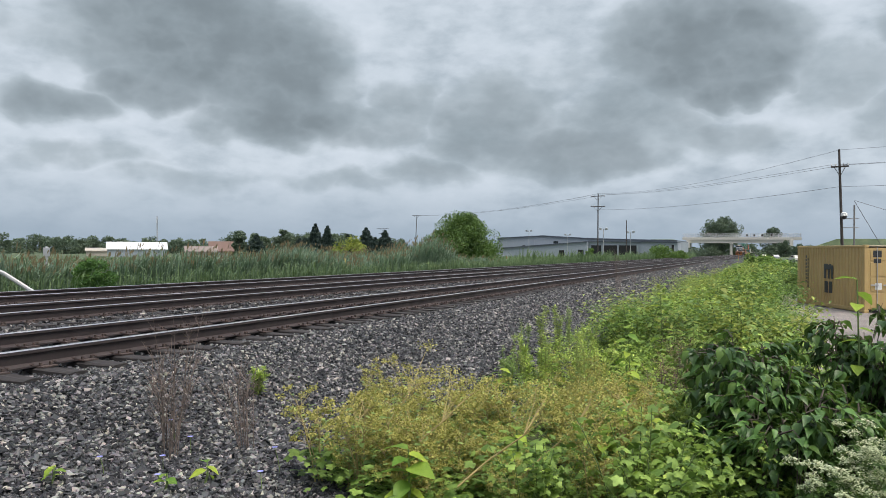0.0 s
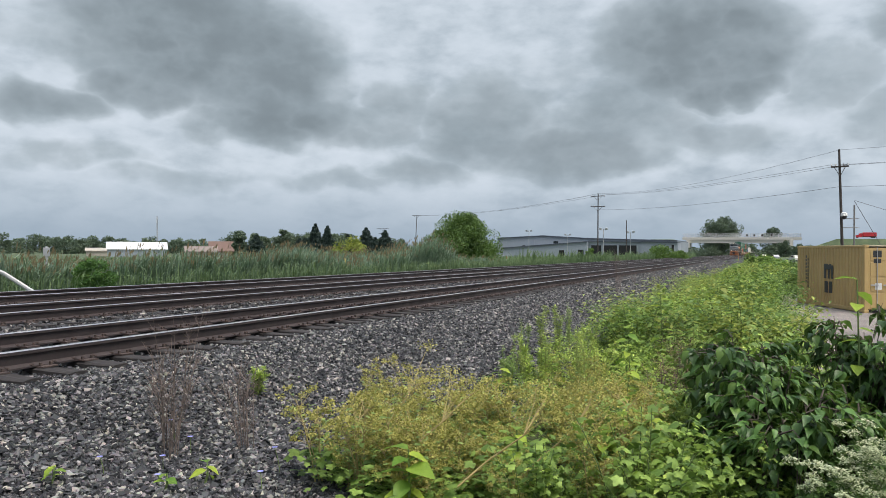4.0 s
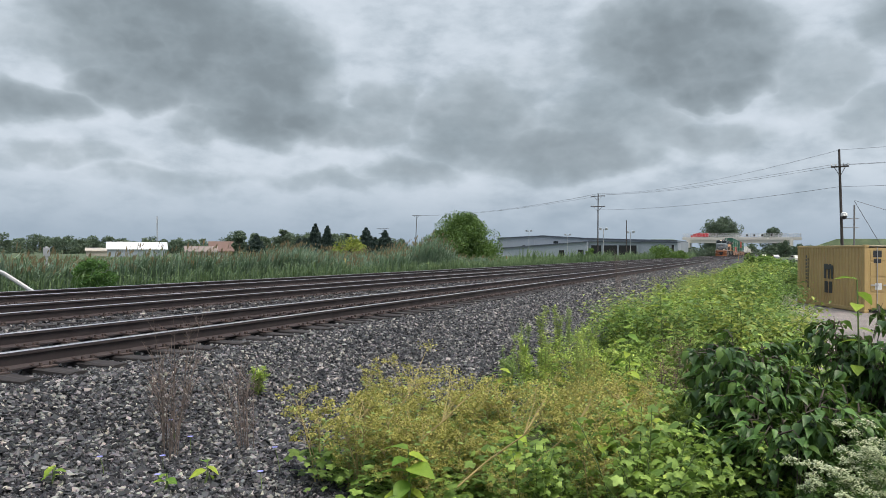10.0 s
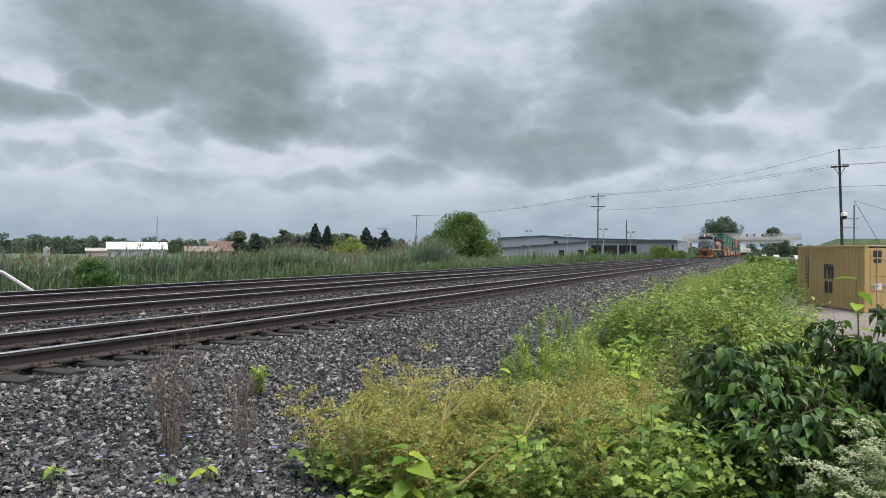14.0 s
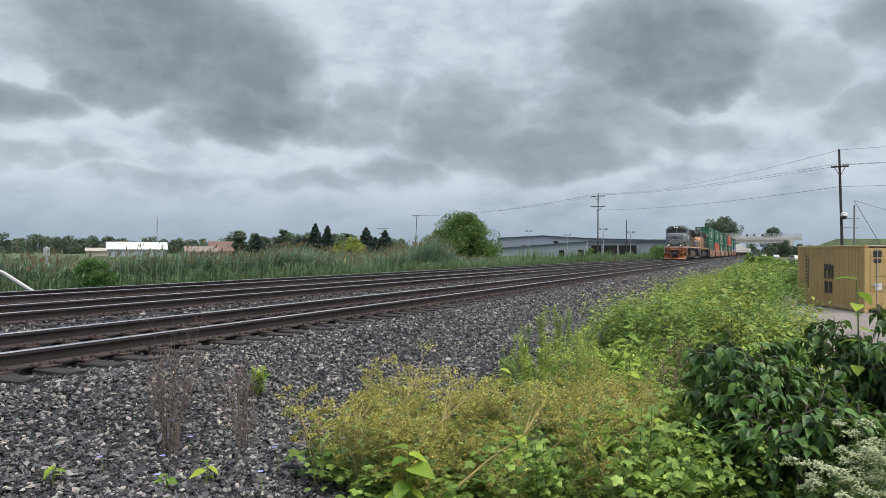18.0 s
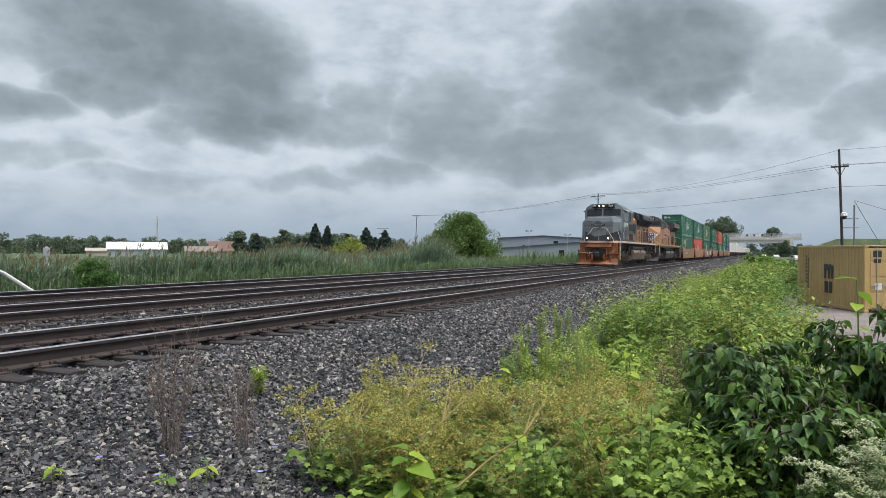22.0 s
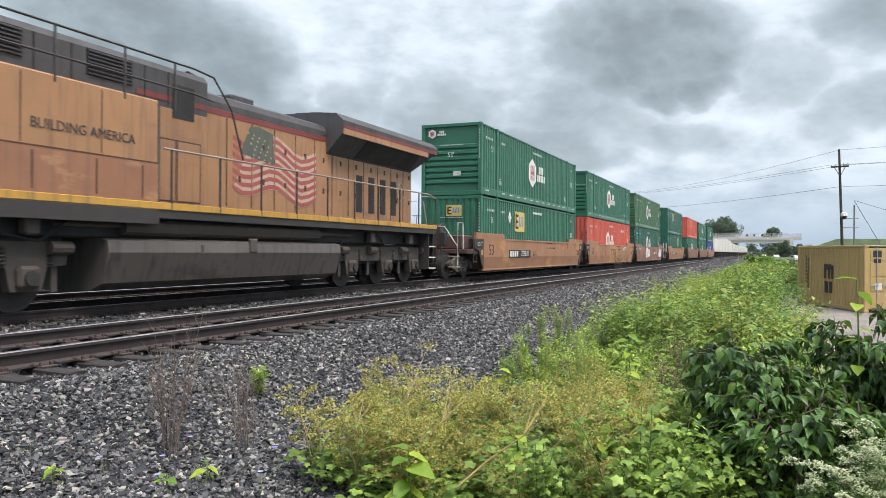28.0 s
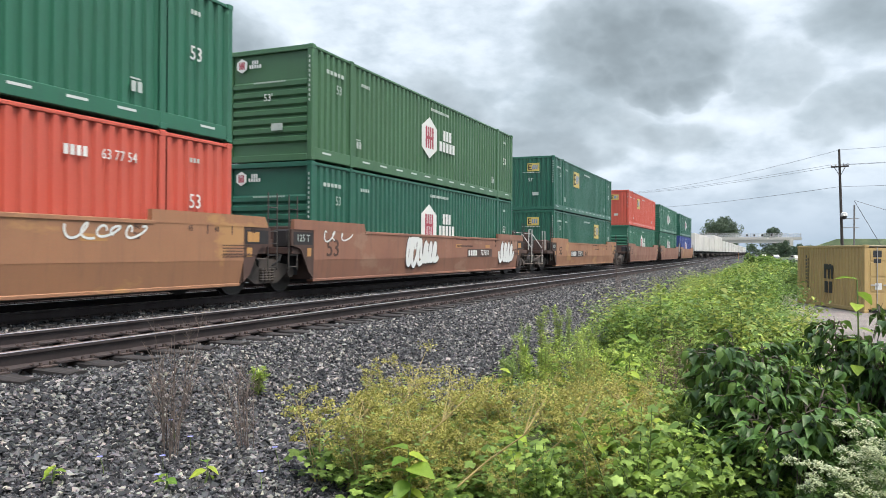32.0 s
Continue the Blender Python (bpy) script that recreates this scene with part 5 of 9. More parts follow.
    part("cab_front", Shape().loft([ring(3.5, 1.46), ring(4.38, 1.42), ring(4.62, 1.25), ring(4.76, 0.95)]), M_GREY, cab)
    for sx in (-1, 1):
        w = swept_pane(cab, front_y, sx * 0.12, sx * 1.26, 3.9, 4.32)
        b = part("number_board", Shape().box(*((0.3, 0.9) if sx > 0 else (-0.82, -0.42)), 2.12, 2.6, 4.48, 4.73, 0.02), M_BLACK, cab, "black number board with white figures")
        write_on("1989", 0.23, M_FIGURE, b, on_front(0.6 if sx > 0 else -0.62, 2.114, 4.605), squeeze=0.95 if sx > 0 else 0.62)
    hl = part("headlight", Shape().box(-0.41, 0.27, 2.16, 2.6, 4.47, 4.74, 0.03), M_DKGREY, cab)
    for x in (-0.24, 0.06):
        part("lens", Shape().loft([[(x + r * math.cos(a * 0.5236), y, 4.61 + r * math.sin(a * 0.5236)) for a in range(12)] for r, y in ((0.06, 2.17), (0.06, 2.14), (0.035, 2.125))]), M_LAMP, hl, "lit round lamp")
    for sx in (-1, 1):
        part("livery_band", plate([(2.8, 1.88), (2.8, 2.98), (3.3, 2.6), (4.5, 3.42), (5.49, 4.1), (5.49, 1.88)], *sorted((sx * 1.5, sx * 1.506))), M_DKGREY, cab, "dark grey mountain band")
        part("livery_band", plate([(1.73, 1.88), (1.73, 2.68), (2.1, 2.38), (2.79, 2.98), (2.79, 1.88)], *sorted((sx * 1.452, sx * 1.4705))), M_DKGREY, cab)
        for y0, y1 in ((3.0, 3.35), (3.5, 4.2), (4.36, 4.82)):
            pane(cab, M_GREY, 1.508 if sx > 0 else -1.5, y0, y1, 3.52, 4.15)
        part("sun_visor", Shape().prism_y([(sx * 1.47, 4.26), (sx * 1.68, 4.2), (sx * 1.69, 4.215), (sx * 1.45, 4.36)], 2.95, 4.95), M_GREY, cab)
    part("lettering", bars_sheet([(3.16, 3.18, 0.66, 0.34, 4)]), M_WHITE, cab, at=on_side(1.512, 0, 0))
    write_on("1989", 0.46, M_WHITE, cab, on_side(1.512, 4.42, 3.16), squeeze=0.95)
    ring = lambda r: [(2.98 + r * math.cos(a * 0.314), 2.28 + r * 1.1 * math.sin(a * 0.314)) for a in range(20)]
    b = part("round_badge", plate(ring(0.25), 1.506, 1.512), M_WHITE, cab, "round white badge")
    part("badge_centre", plate(ring(0.2), 1.512, 1.516), M_DKGREY, b)
    part("badge_centre", plate(ring(0.13), 1.516, 1.519), M_GREY, b)
    louvres(cab, 1.508, 3.85, 4.3, 2.02, 2.5, 8, M_GREY)
    for i in range(3):
        part("livery_stripe", Shape().box(1.5, 1.512, 4.95, 5.5, 2.03 + i * 0.14, 2.10 + i * 0.14), M_ORANGE, cab)
    part("roof_fan", Shape().turned([(0.32, 4.8), (0.34, 4.88), (0.1, 4.93)], 0.5, 4.2, 12), M_DKGREY, cab)
    part("horn", Shape().tube([(0.2, 5.1, 4.98), (0.2, 4.6, 4.98)], 0.05, 8, 0.09), M_PIPE, cab)
    # electrical cabinet and hood
    box = part("cabinet", Shape().box(-1.43, 1.43, 5.5, 9.3, 1.86, 3.52, 0.03), M_DKGREY, c)
    for z0, z1 in ((2.75, 3.32), (2.02, 2.5)):
        louvres(box, 1.436, 5.75, 7.6, z0, z1, 14, M_SCREEN)
    part("cabinet_frame", Shape().box(1.428, 1.445, 5.65, 7.75, 2.58, 2.68), M_DKGREY, box)
    louvres(box, 1.436, 7.95, 9.15, 2.6, 3.4, 16, M_BLACK)
    for i in range(3):
        part("livery_stripe", Shape().box(1.43, 1.442, 7.8, 9.3, 2.03 + i * 0.14, 2.10 + i * 0.14), M_SANDY, box)
    up = part("upper_hood", Shape().loft([[(x, y, z) for x, z in arch(1.0, 3.5, 4.42, 4.66)] for y in (5.5, 10.75)]), M_GREY, c)
    part("livery_band", plate([(5.5, 3.55), (5.5, 4.35), (6.1, 3.9), (6.4, 4.2), (7.3, 3.6)], 1.0, 1.008), M_DKGREY, up)
    part("livery_band", plate([(6.9, 3.53), (10.7, 3.53), (10.7, 3.75), (7.2, 4.1)], 1.0, 1.0085), M_ORANGE, up)
    louvres(up, 1.008, 7.7, 8.5, 3.6, 4.40, 8, M_BLACK)
    louvres(up, 1.008, 8.65, 9.5, 3.6, 4.40, 8, M_BLACK)
    seams(up, 1.008, (6.6, 7.5, 9.6, 10.2), 3.55, 4.4, M_DKGREY)
    part("rear_lamp", Shape().tube([(0.75, 10.8, 4.55), (0.75, 11.05, 4.5)], 0.12, 10, 0.09), M_BLACK, up)
    hood = part("hood", Shape().loft([[(x, y, z) for x, z in arch(0.95, 1.86, 3.9, 4.16)] for y in (9.3, 20.4)]), M_ORANGE, c, "orange engine hood with dark pinstripes")
    for z in (2.12, 2.27, 2.42, 2.57):
        part("livery_stripe", Shape().box(0.95, 0.957, 9.35, 20.35, z, z + 0.055), M_DKGREY, hood)
    seams(hood, 0.952, [9.9 + 0.82 * i for i in range(13)], 2.66, 3.85, M_RUSTLINE)
    for i in range(13):
        part("door_latch", Shape().box(0.952, 0.972, 10.2 + 0.82 * i, 10.26 + 0.82 * i, 2.95, 3.08), M_DKGREY, hood)
    part("lettering", bars_sheet([(10.3, 3.3, 1.5, 0.5, 3), (12.1, 3.3, 3.0, 0.42, 6)]), M_DKGREY, hood, at=on_side(0.958, 0, 0))
    louvres(hood, 0.956, 17.0, 17.8, 2.0, 3.3, 11, M_BLACK)
    louvres(hood, 0.956, 19.0, 20.2, 2.0, 3.3, 11, M_BLACK)
    rad = Shape().loft([[(-0.95, y, 3.42), (0.95, y, 3.42), (1.5, y, 3.98), (1.5, y, 4.3), (1.2, y, 4.52), (0.5, y, 4.62), (-0.5, y, 4.62), (-1.2, y, 4.52), (-1.5, y, 4.3), (-1.5, y, 3.98)] for y in (13.2, 19.95)])
    r = part("radiator", rad, M_NAVYBLACK, c, "flared blue-black radiator housing")
    part("radiator_screen", Shape().loft([[(1.03, y, 3.49), (1.44, y, 3.91), (1.45, y, 3.90), (1.04, y, 3.48)] for y in (13.5, 19.7)]), M_BLACK, r)
    part("dynamic_brake", Shape().loft([[(x, y, z) for x, z in arch(1.15, 3.9, 4.25, 4.5)] for y in (12.2, 13.3)]), M_NAVYBLACK, c)
    for y in (14.4, 16.4, 18.4):
        part("roof_fan", Shape().turned([(0.7, 4.6), (0.72, 4.68), (0.6, 4.7), (0.1, 4.69)], 0, y, 16), M_BLACK, r)
    part("exhaust_stack", Shape().box(-0.3, 0.3, 11.3, 12.0, 4.1, 4.4, 0.03), M_BLACK, c)
    part("rear_platform", Shape().box(-1.45, 1.45, 20.4, 21.35, 1.68, 1.86, 0.01), M_DKGREY, c)
    part("rear_pilot", Shape().box(-1.4, 1.4, 21.3, 21.42, 0.6, 1.72, 0.02), M_BLACK, c)
    coupler_end(c, 21.4, 1, M_TRUCK)
    for sx in (-1, 1):
        ys = [9.5 + 1.3 * i for i in range(10)]
        handrail(c, [(sx * 1.5, 9.4, 2.92), (sx * 1.5, 20.9, 2.92), (sx * 1.5, 21.3, 2.85), (sx * 1.5, 21.35, 1.0)], [(sx * 1.5, y, 2.92) for y in ys], 1.86, M_SILL, M_DKPIPE)
        for z in (0.45, 0.85, 1.25):
            part("step_tread", Shape().box(*sorted((sx * 1.0, sx * 1.48)), 20.75, 21.3, z, z + 0.035), M_TRUCK, c)
        part("step_side", plate([(20.7, 0.42), (20.74, 0.42), (20.74, 1.7), (20.7, 1.7)], *sorted((sx * 1.0, sx * 1.49))), M_BLACK, c)
    fuel_tank(c, 8.3, 15.0, M_TANK)
    part("battery_box", Shape().box(-1.4, 1.4, 7.2, 7.9, 0.75, 1.25, 0.03), M_BLACK, c)
    loco_truck(c, (2.75, 4.75, 6.7))
    loco_truck(c, (15.9, 17.85, 19.85))
    TRAIN.append((c, 0.0))


def wave(y, z):
    return z + 0.15 * math.sin((y - 10.5) * 2.9) - 0.06 * (y - 10.5)


def trailing_locomotive():
    c = thing("locomotive", "weathered yellow diesel locomotive with grey roof and flag mural", "locomotive", "locomotives")
    part("underframe", Shape().box(-1.15, 1.15, 1.2, 21.6, 1.2, 1.66, 0.03), M_BLACK, c)
    part("walkway", Shape().box(-1.52, 1.52, 1.75, 21.6, 1.58, 1.75), M_FRAMEGREY, c)
    belly(c, 1.7, 21.5, 7.6, 15.9)
    for sx in (-1, 1):
        part("sill_stripe", Shape().box(*sorted((sx * 1.515, sx * 1.545)), 1.75, 21.6, 1.735, 1.865, 0.008), M_SILLYELLOW, c, "bright yellow sill stripe")
        part("pipe_run", Shape().tube([(sx * 1.2, 7.0, 1.42), (sx * 1.2, 16.5, 1.42)], 0.05, 6), M_TRUCK, c)
    # front steps and plow
    part("front_lip", Shape().box(-1.3, 1.3, 0.95, 1.8, 1.66, 1.86, 0.02), M_SILLYELLOW, c)
    part("pilot", Shape().box(-1.4, 1.4, 1.2, 1.32, 0.55, 1.7, 0.02), M_FRAMEGREY, c)
    part("snow_plow", Shape().loft([[(x, 0.6 + 0.35 * abs(x), 0.12), (x, 0.85 + 0.3 * abs(x), 0.5), (x, 0.7 + 0.35 * abs(x), 0.95), (x, 0.76 + 0.35 * abs(x), 0.95), (x, 0.91 + 0.3 * abs(x), 0.5), (x, 0.66 + 0.35 * abs(x), 0.12)] for x in (-1.42, -0.8, 0, 0.8, 1.42)]), M_BLACK, c)
    coupler_end(c, 1.1, -1, M_TRUCK)
    for sx in (-1, 1):
        part("step_side", plate([(1.3, 0.42), (2.05, 0.42), (2.05, 1.6), (1.3, 1.6)], *sorted((sx * 0.93, sx * 0.97))), M_FRAMEGREY, c)
        part("step_side", plate([(1.8, 0.42), (2.15, 0.42), (2.3, 1.6), (1.8, 1.6)], *sorted((sx * 1.46, sx * 1.51))), M_FRAMEGREY, c)
        for z in (0.42, 0.73, 1.04, 1.36):
            part("step_tread", Shape().box(*sorted((sx * 0.95, sx * 1.5)), 1.3, 1.85, z, z + 0.04), M_PIPE, c)
        part("handrail", Shape().tube([(sx * 0.95, 1.5, 2.85), (sx * 1.0, 1.4, 2.82), (sx * 1.0, 1.35, 2.3), (sx * 1.5, 1.62, 1.85), (sx * 1.53, 1.65, 0.8)], 0.022, 6), M_PIPE, c)
        part("handrail", Shape().tube([(sx * 0.1, 1.05, 2.92), (sx * 0.4, 1.05, 2.9), (sx * 0.6, 1.05, 2.6), (sx * 0.95, 1.1, 1.9), (sx * 1.05, 1.15, 1.2)], 0.022, 6), M_PIPE, c)
        lamp = part("ditch_light", Shape().box(*sorted((sx * 0.42, sx * 0.72)), 0.95, 1.2, 1.88, 2.2, 0.03), M_FRAMEGREY, c)
        part("lens", Shape().loft([[(sx * 0.57 + r * math.cos(a * 0.5236), y, 2.04 + r * math.sin(a * 0.5236)) for a in range(12)] for r, y in ((0.1, 0.96), (0.1, 0.93), (0.07, 0.92))]), M_UNLIT, lamp)
    # pointed nose
    nose = Shape()
    ring = lambda z, k, yb: [(0, 1.12 + k, z), (0.45, 1.14 + k, z), (1.46, 1.78 + k, z), (1.5, 3.1, z), (-1.5, 3.1, z), (-1.46, 1.78 + k, z), (-0.45, 1.14 + k, z)]
    top = [(0, 1.2, 3.72), (0.45, 1.22, 3.7), (1.4, 1.88, 3.02), (1.47, 3.1, 3.7), (-1.47, 3.1, 3.7), (-1.4, 1.88, 3.02), (-0.45, 1.22, 3.7)]
    nose.loft([ring(1.86, 0, 0), ring(2.9, 0.03, 0), top])
    n = part("nose", nose, M_ARMOUR, c)
    part("light_recess", Shape().box(0.02, 0.34, 1.08, 1.15, 3.1, 3.58, 0.02), M_BLACK, n)
    for z in (3.23, 3.44):
        part("lens", Shape().loft([[(0.18 + r * math.cos(a * 0.5236), y, z + r * math.sin(a * 0.5236)) for a in range(12)] for r, y in ((0.09, 1.09), (0.09, 1.07), (0.05, 1.06))]), M_UNLIT, n)
    # winged shield on the slanted front
    d = Vector((1.01, 0.64, 0)).normalized()
    m = Matrix.Translation((0.42, 1.10, 2.66)) @ Matrix((( d.x, 0, d.y, 0), (d.y, 0, -d.x, 0), (0, 1, 0, 0), (0, 0, 0, 1)))
    w = part("wing_emblem", flat_shape([(-0.05, -0.22), (0.3, -0.3), (0.62, -0.2), (0.86, 0.0), (1.1, 0.28), (-0.05, 0.28)], 0.02), M_WHITE, n, "blue and white wing emblem", at=m)
    for i in range(4):
        part("wing_feather", flat_shape([(0.28, 0.16 - i * 0.12), (1.0 - i * 0.16, 0.22 - i * 0.12), (0.95 - i * 0.17, 0.15 - i * 0.12), (0.28, 0.09 - i * 0.12)], 0.027), M_WINGBLUE, w)
    part("wing_root", flat_shape([(0.0, -0.18), (0.24, -0.24), (0.3, 0.0), (0.24, 0.24), (0.0, 0.24)], 0.026), M_WINGBLUE, w)
    part("shield", Shape().loft([[(x, y, z) for x, z in ((-0.42, 2.9), (0.42, 2.9), (0.42, 2.5), (0.0, 2.2), (-0.42, 2.5))] for y in (1.12, 1.06)]), M_WINGBLUE, n, "blue shield with red and white stripes")
    for i in range(7):
        part("shield_stripe", Shape().box(-0.38 + i * 0.11, -0.33 + i * 0.11, 1.05, 1.064, 2.32 + 0.1 * abs(i - 3) * 0.5, 2.68), M_WHITE if i % 2 else M_STRIPE, n)
    for z in (3.02, 2.75):
        part("grab_iron", Shape().tube([(0.45, 1.1, z), (0.5, 1.05, z), (1.0, 1.36, z), (1.0, 1.45, z)], 0.014, 5), M_ARMOUR, n)
    # cab
    cab = part("cab", Shape().loft([[(x, y, z) for x, z in arch(1.5, 1.86, 4.2 - e, 4.84 - e)] for y, e in ((3.1, 0.03), (3.3, 0.0), (5.2, 0.0))]), M_ARMOUR, c)
    part("roof_shell", Shape().loft([[(x * 1.004, y, z + 0.012) for x, z in arch(1.5, 3.62, 4.2 - e, 4.84 - e)] for y, e in ((3.09, 0.03), (3.3, 0.0), (5.3, 0.0))]), M_ROOFGREY, cab, "grey cab roof")
    front_y = lambda x, z: 2.62 + 0.34 * abs(x) + 0.10 * (z - 3.8)
    cr = lambda z, w: [(-w, front_y(w, z), z), (0, front_y(0, z), z), (w, front_y(w, z), z), (w, 3.2, z), (-w, 3.2, z)]
    part("cab_front", Shape().loft([cr(3.6, 1.49), cr(4.38, 1.45), cr(4.62, 1.3), cr(4.8, 0.95)]), M_ROOFGREY, cab)
    for sx in (-1, 1):
        swept_pane(cab, front_y, sx * 0.12, sx * 1.3, 3.9, 4.3)
        b = part("number_board", Shape().box(*((0.3, 0.9) if sx > 0 else (-0.9, -0.42)), 2.74, 3.1, 4.46, 4.74, 0.02), M_BLACK, cab, "black number board with white figures")
        write_on("7415", 0.23, M_FIGURE, b, on_front(0.6 if sx > 0 else -0.66, 2.734, 4.6), squeeze=0.95 if sx > 0 else 0.75)
        for y0, y1 in ((3.45, 3.8), (3.95, 4.55), (4.7, 5.05)):
            pane(cab, M_FRAMEGREY, 1.516 if sx > 0 else -1.505, y0, y1, 3.55, 4.18)
        part("sun_visor", Shape().prism_y([(sx * 1.48, 4.28), (sx * 1.68, 4.22), (sx * 1.69, 4.235), (sx * 1.46, 4.38)], 3.4, 5.1), M_ROOFGREY, cab)
        part("red_stripe", Shape().box(*sorted((sx * 1.505, sx * 1.518)), 3.02, 3.4, 3.5, 3.63), M_STRIPE, cab)
    write_on("7415", 0.76, M_NUMBERRED, cab, on_side(1.506, 4.25, 3.06), squeeze=0.98)
    part("hatch", Shape().box(1.508, 1.516, 4.02, 4.55, 2.0, 2.5), M_DKPIPE, cab, "dark louvred hatch")
    part("side_panel", Shape().box(1.5, 1.506, 3.12, 5.18, 1.88, 2.5), M_ARMOUR2, cab)
    part("roof_unit", Shape().box(-0.6, 0.6, 4.0, 5.0, 4.78, 4.95, 0.04), M_ROOFGREY, cab)
    # side cabinet with the slogan
    box = part("cabinet", Shape().box(-1.5, 1.5, 5.2, 9.0, 1.75, 3.72, 0.03), M_ARMOUR, c)
    write_on("BUILDING AMERICA", 0.235, M_DKGREY, box, on_side(1.505, 7.4, 2.92), squeeze=0.98)
    part("lower_panel", Shape().box(1.5, 1.515, 5.22, 8.98, 1.76, 2.56, 0.006), M_ARMOUR2, box, "grime-browned lower panels")
    part("skirt", Shape().box(1.5, 1.548, 5.22, 8.98, 1.46, 1.73, 0.006), M_FRAMEGREY, box)
    part("end_panel", Shape().box(1.16, 1.5, 8.98, 9.03, 1.8, 3.7), M_ROOFGREY, box)
    for y in (9.15, 9.85):
        part("access_door", Shape().box(1.16, 1.175, y, y + 0.62, 1.95, 3.1, 0.005), M_ARMOUR, box)
        part("door_seam", Shape().box(1.16, 1.168, y - 0.03, y + 0.65, 1.92, 3.13), M_RUSTLINE, box)
    part("panel_seam", Shape().box(1.5, 1.517, 5.22, 8.98, 2.56, 2.585), M_RUSTLINE, box)
    for y in (6.2, 7.7):
        part("panel_seam", Shape().box(1.5, 1.506, y, y + 0.02, 2.6, 3.66), M_RUSTLINE, box)
    seams(box, 1.515, (6.4, 7.6, 8.6), 1.92, 2.5, M_RUSTLINE)
    sh = part("shield", plate([(5.35, 3.3), (5.85, 3.3), (5.85, 2.85), (5.6, 2.68), (5.35, 2.85)], 1.5, 1.507), M_WHITE, box, "small striped shield")
    part("shield_top", plate([(5.37, 3.28), (5.83, 3.28), (5.83, 3.1), (5.37, 3.1)], 1.507, 1.511), M_NAVY, sh)
    for i in range(4):
        part("shield_stripe", Shape().box(1.507, 1.511, 5.40 + i * 0.12, 5.45 + i * 0.12, 2.8, 3.08), M_STRIPE, sh)
    up = part("upper_hood", Shape().loft([[(x, y, z) for x, z in arch(1.15, 3.7, 4.4, 4.62)] for y in (5.2, 10.7)]), M_ROOFGREY, c, "grey blower housing with grilles")
    louvres(up, 1.156, 5.6, 6.5, 3.95, 4.4, 7, M_BLACK)
    louvres(up, 1.156, 7.7, 8.7, 3.95, 4.4, 7, M_BLACK)
    seams(up, 1.156, (6.7, 7.4, 9.0, 9.6), 3.75, 4.4, M_BLACK)
    part("red_stripe", Shape().box(1.15, 1.158, 8.8, 10.65, 3.84, 3.95), M_STRIPE, up)
    part("cabinet_rear", Shape().box(-1.16, 1.16, 9.0, 10.7, 1.86, 3.72, 0.02), M_ARMOUR, c)
    part("open_vent", Shape().box(1.16, 1.17, 9.7, 10.3, 3.55, 4.2), M_BLACK, up)
    for z in (4.02, 4.5):
        part("handrail", Shape().tube([(1.5, 5.3, z), (1.5, 9.9, z), (1.4, 10.6, z - 0.02)], 0.02, 6), M_DKPIPE, c)
    for y in (5.35, 6.8, 8.2, 9.4):
        part("rail_post", Shape().tube([(1.5, y, 3.6), (1.5, y, 4.5)], 0.022, 6), M_DKPIPE, c)
    part("handrail", Shape().tube([(1.4, 10.6, 4.48), (1.45, 11.1, 3.9), (1.52, 11.4, 2.9)], 0.02, 6), M_DKPIPE, c)
    hood = part("hood", Shape().loft([[(x, y, z) for x, z in arch(1.0, 1.86, 4.12, 4.38)] for y in (10.7, 20.7)]), M_ARMOUR, c, "weathered yellow engine hood")
    part("roof_band", Shape().loft([[(x * 1.006, y, z + 0.01) for x, z in arch(1.0, 3.98, 4.12, 4.38)] for y in (10.72, 20.68)]), M_ROOFGREY, hood)
    part("red_stripe", Shape().box(1.0, 1.009, 10.75, 20.65, 3.86, 3.98), M_STRIPE, hood)
    seams(hood, 1.002, [11.5 + 0.86 * i for i in range(11)], 1.95, 3.84, M_RUSTLINE)
    for i in range(11):
        for z in (2.5, 3.3):
            part("door_latch", Shape().box(1.002, 1.022, 11.9 + 0.86 * i, 11.96 + 0.86 * i, z, z + 0.13), M_RUSTLINE, hood)
    fy = [11.7 + 0.33 * k for k in range(11)]
    flag = part("flag_mural", plate([(y, wave(y, 2.45)) for y in fy] + [(y, wave(y, 3.72)) for y in reversed(fy[2:])], 1.0, 1.006), M_FADED, hood, "faded stars and stripes mural")
    for i in range(7):
        z = 2.46 + i * 0.18
        part("flag_stripe", plate([(y, wave(y, z)) for y in fy] + [(y, wave(y, z + 0.10)) for y in reversed(fy)], 1.006, 1.0095), M_FLAGRED, flag)
    part("flag_canton", plate([(11.95, 3.15), (13.2, 3.0), (13.15, 3.72), (12.6, 3.82), (12.3, 3.78)], 1.0095, 1.013), M_FLAGBLUE, flag)
    s = Shape()
    for i in range(5):
        for k in range(4):
            y, z = 12.42 + k * 0.2 + 0.1 * (i % 2) - 0.05 * i, 3.16 + 0.12 * i - 0.04 * k
            s.prism_x([(y + (0.035 if q % 2 else 0.015) * math.cos(q * 0.628), z + (0.035 if q % 2 else 0.015) * math.sin(q * 0.628)) for q in range(10)], 1.013, 1.0145)
    tagged(part("star", s, M_FADED, flag), kind="stuff")
    for i in range(4):
        y = 17.1 + i * 0.72
        part("intake_slot", Shape().box(1.0, 1.012, y, y + 0.34, 2.1, 3.15), M_BLACK, hood, "tall dark intake slot")
    wheel = Shape().tube([(1.08, 19.75 + 0.26 * math.cos(k * 0.5236), 2.85 + 0.26 * math.sin(k * 0.5236)) for k in range(13)], 0.02, 5)
    part("handbrake_wheel", wheel, M_PALE, hood)
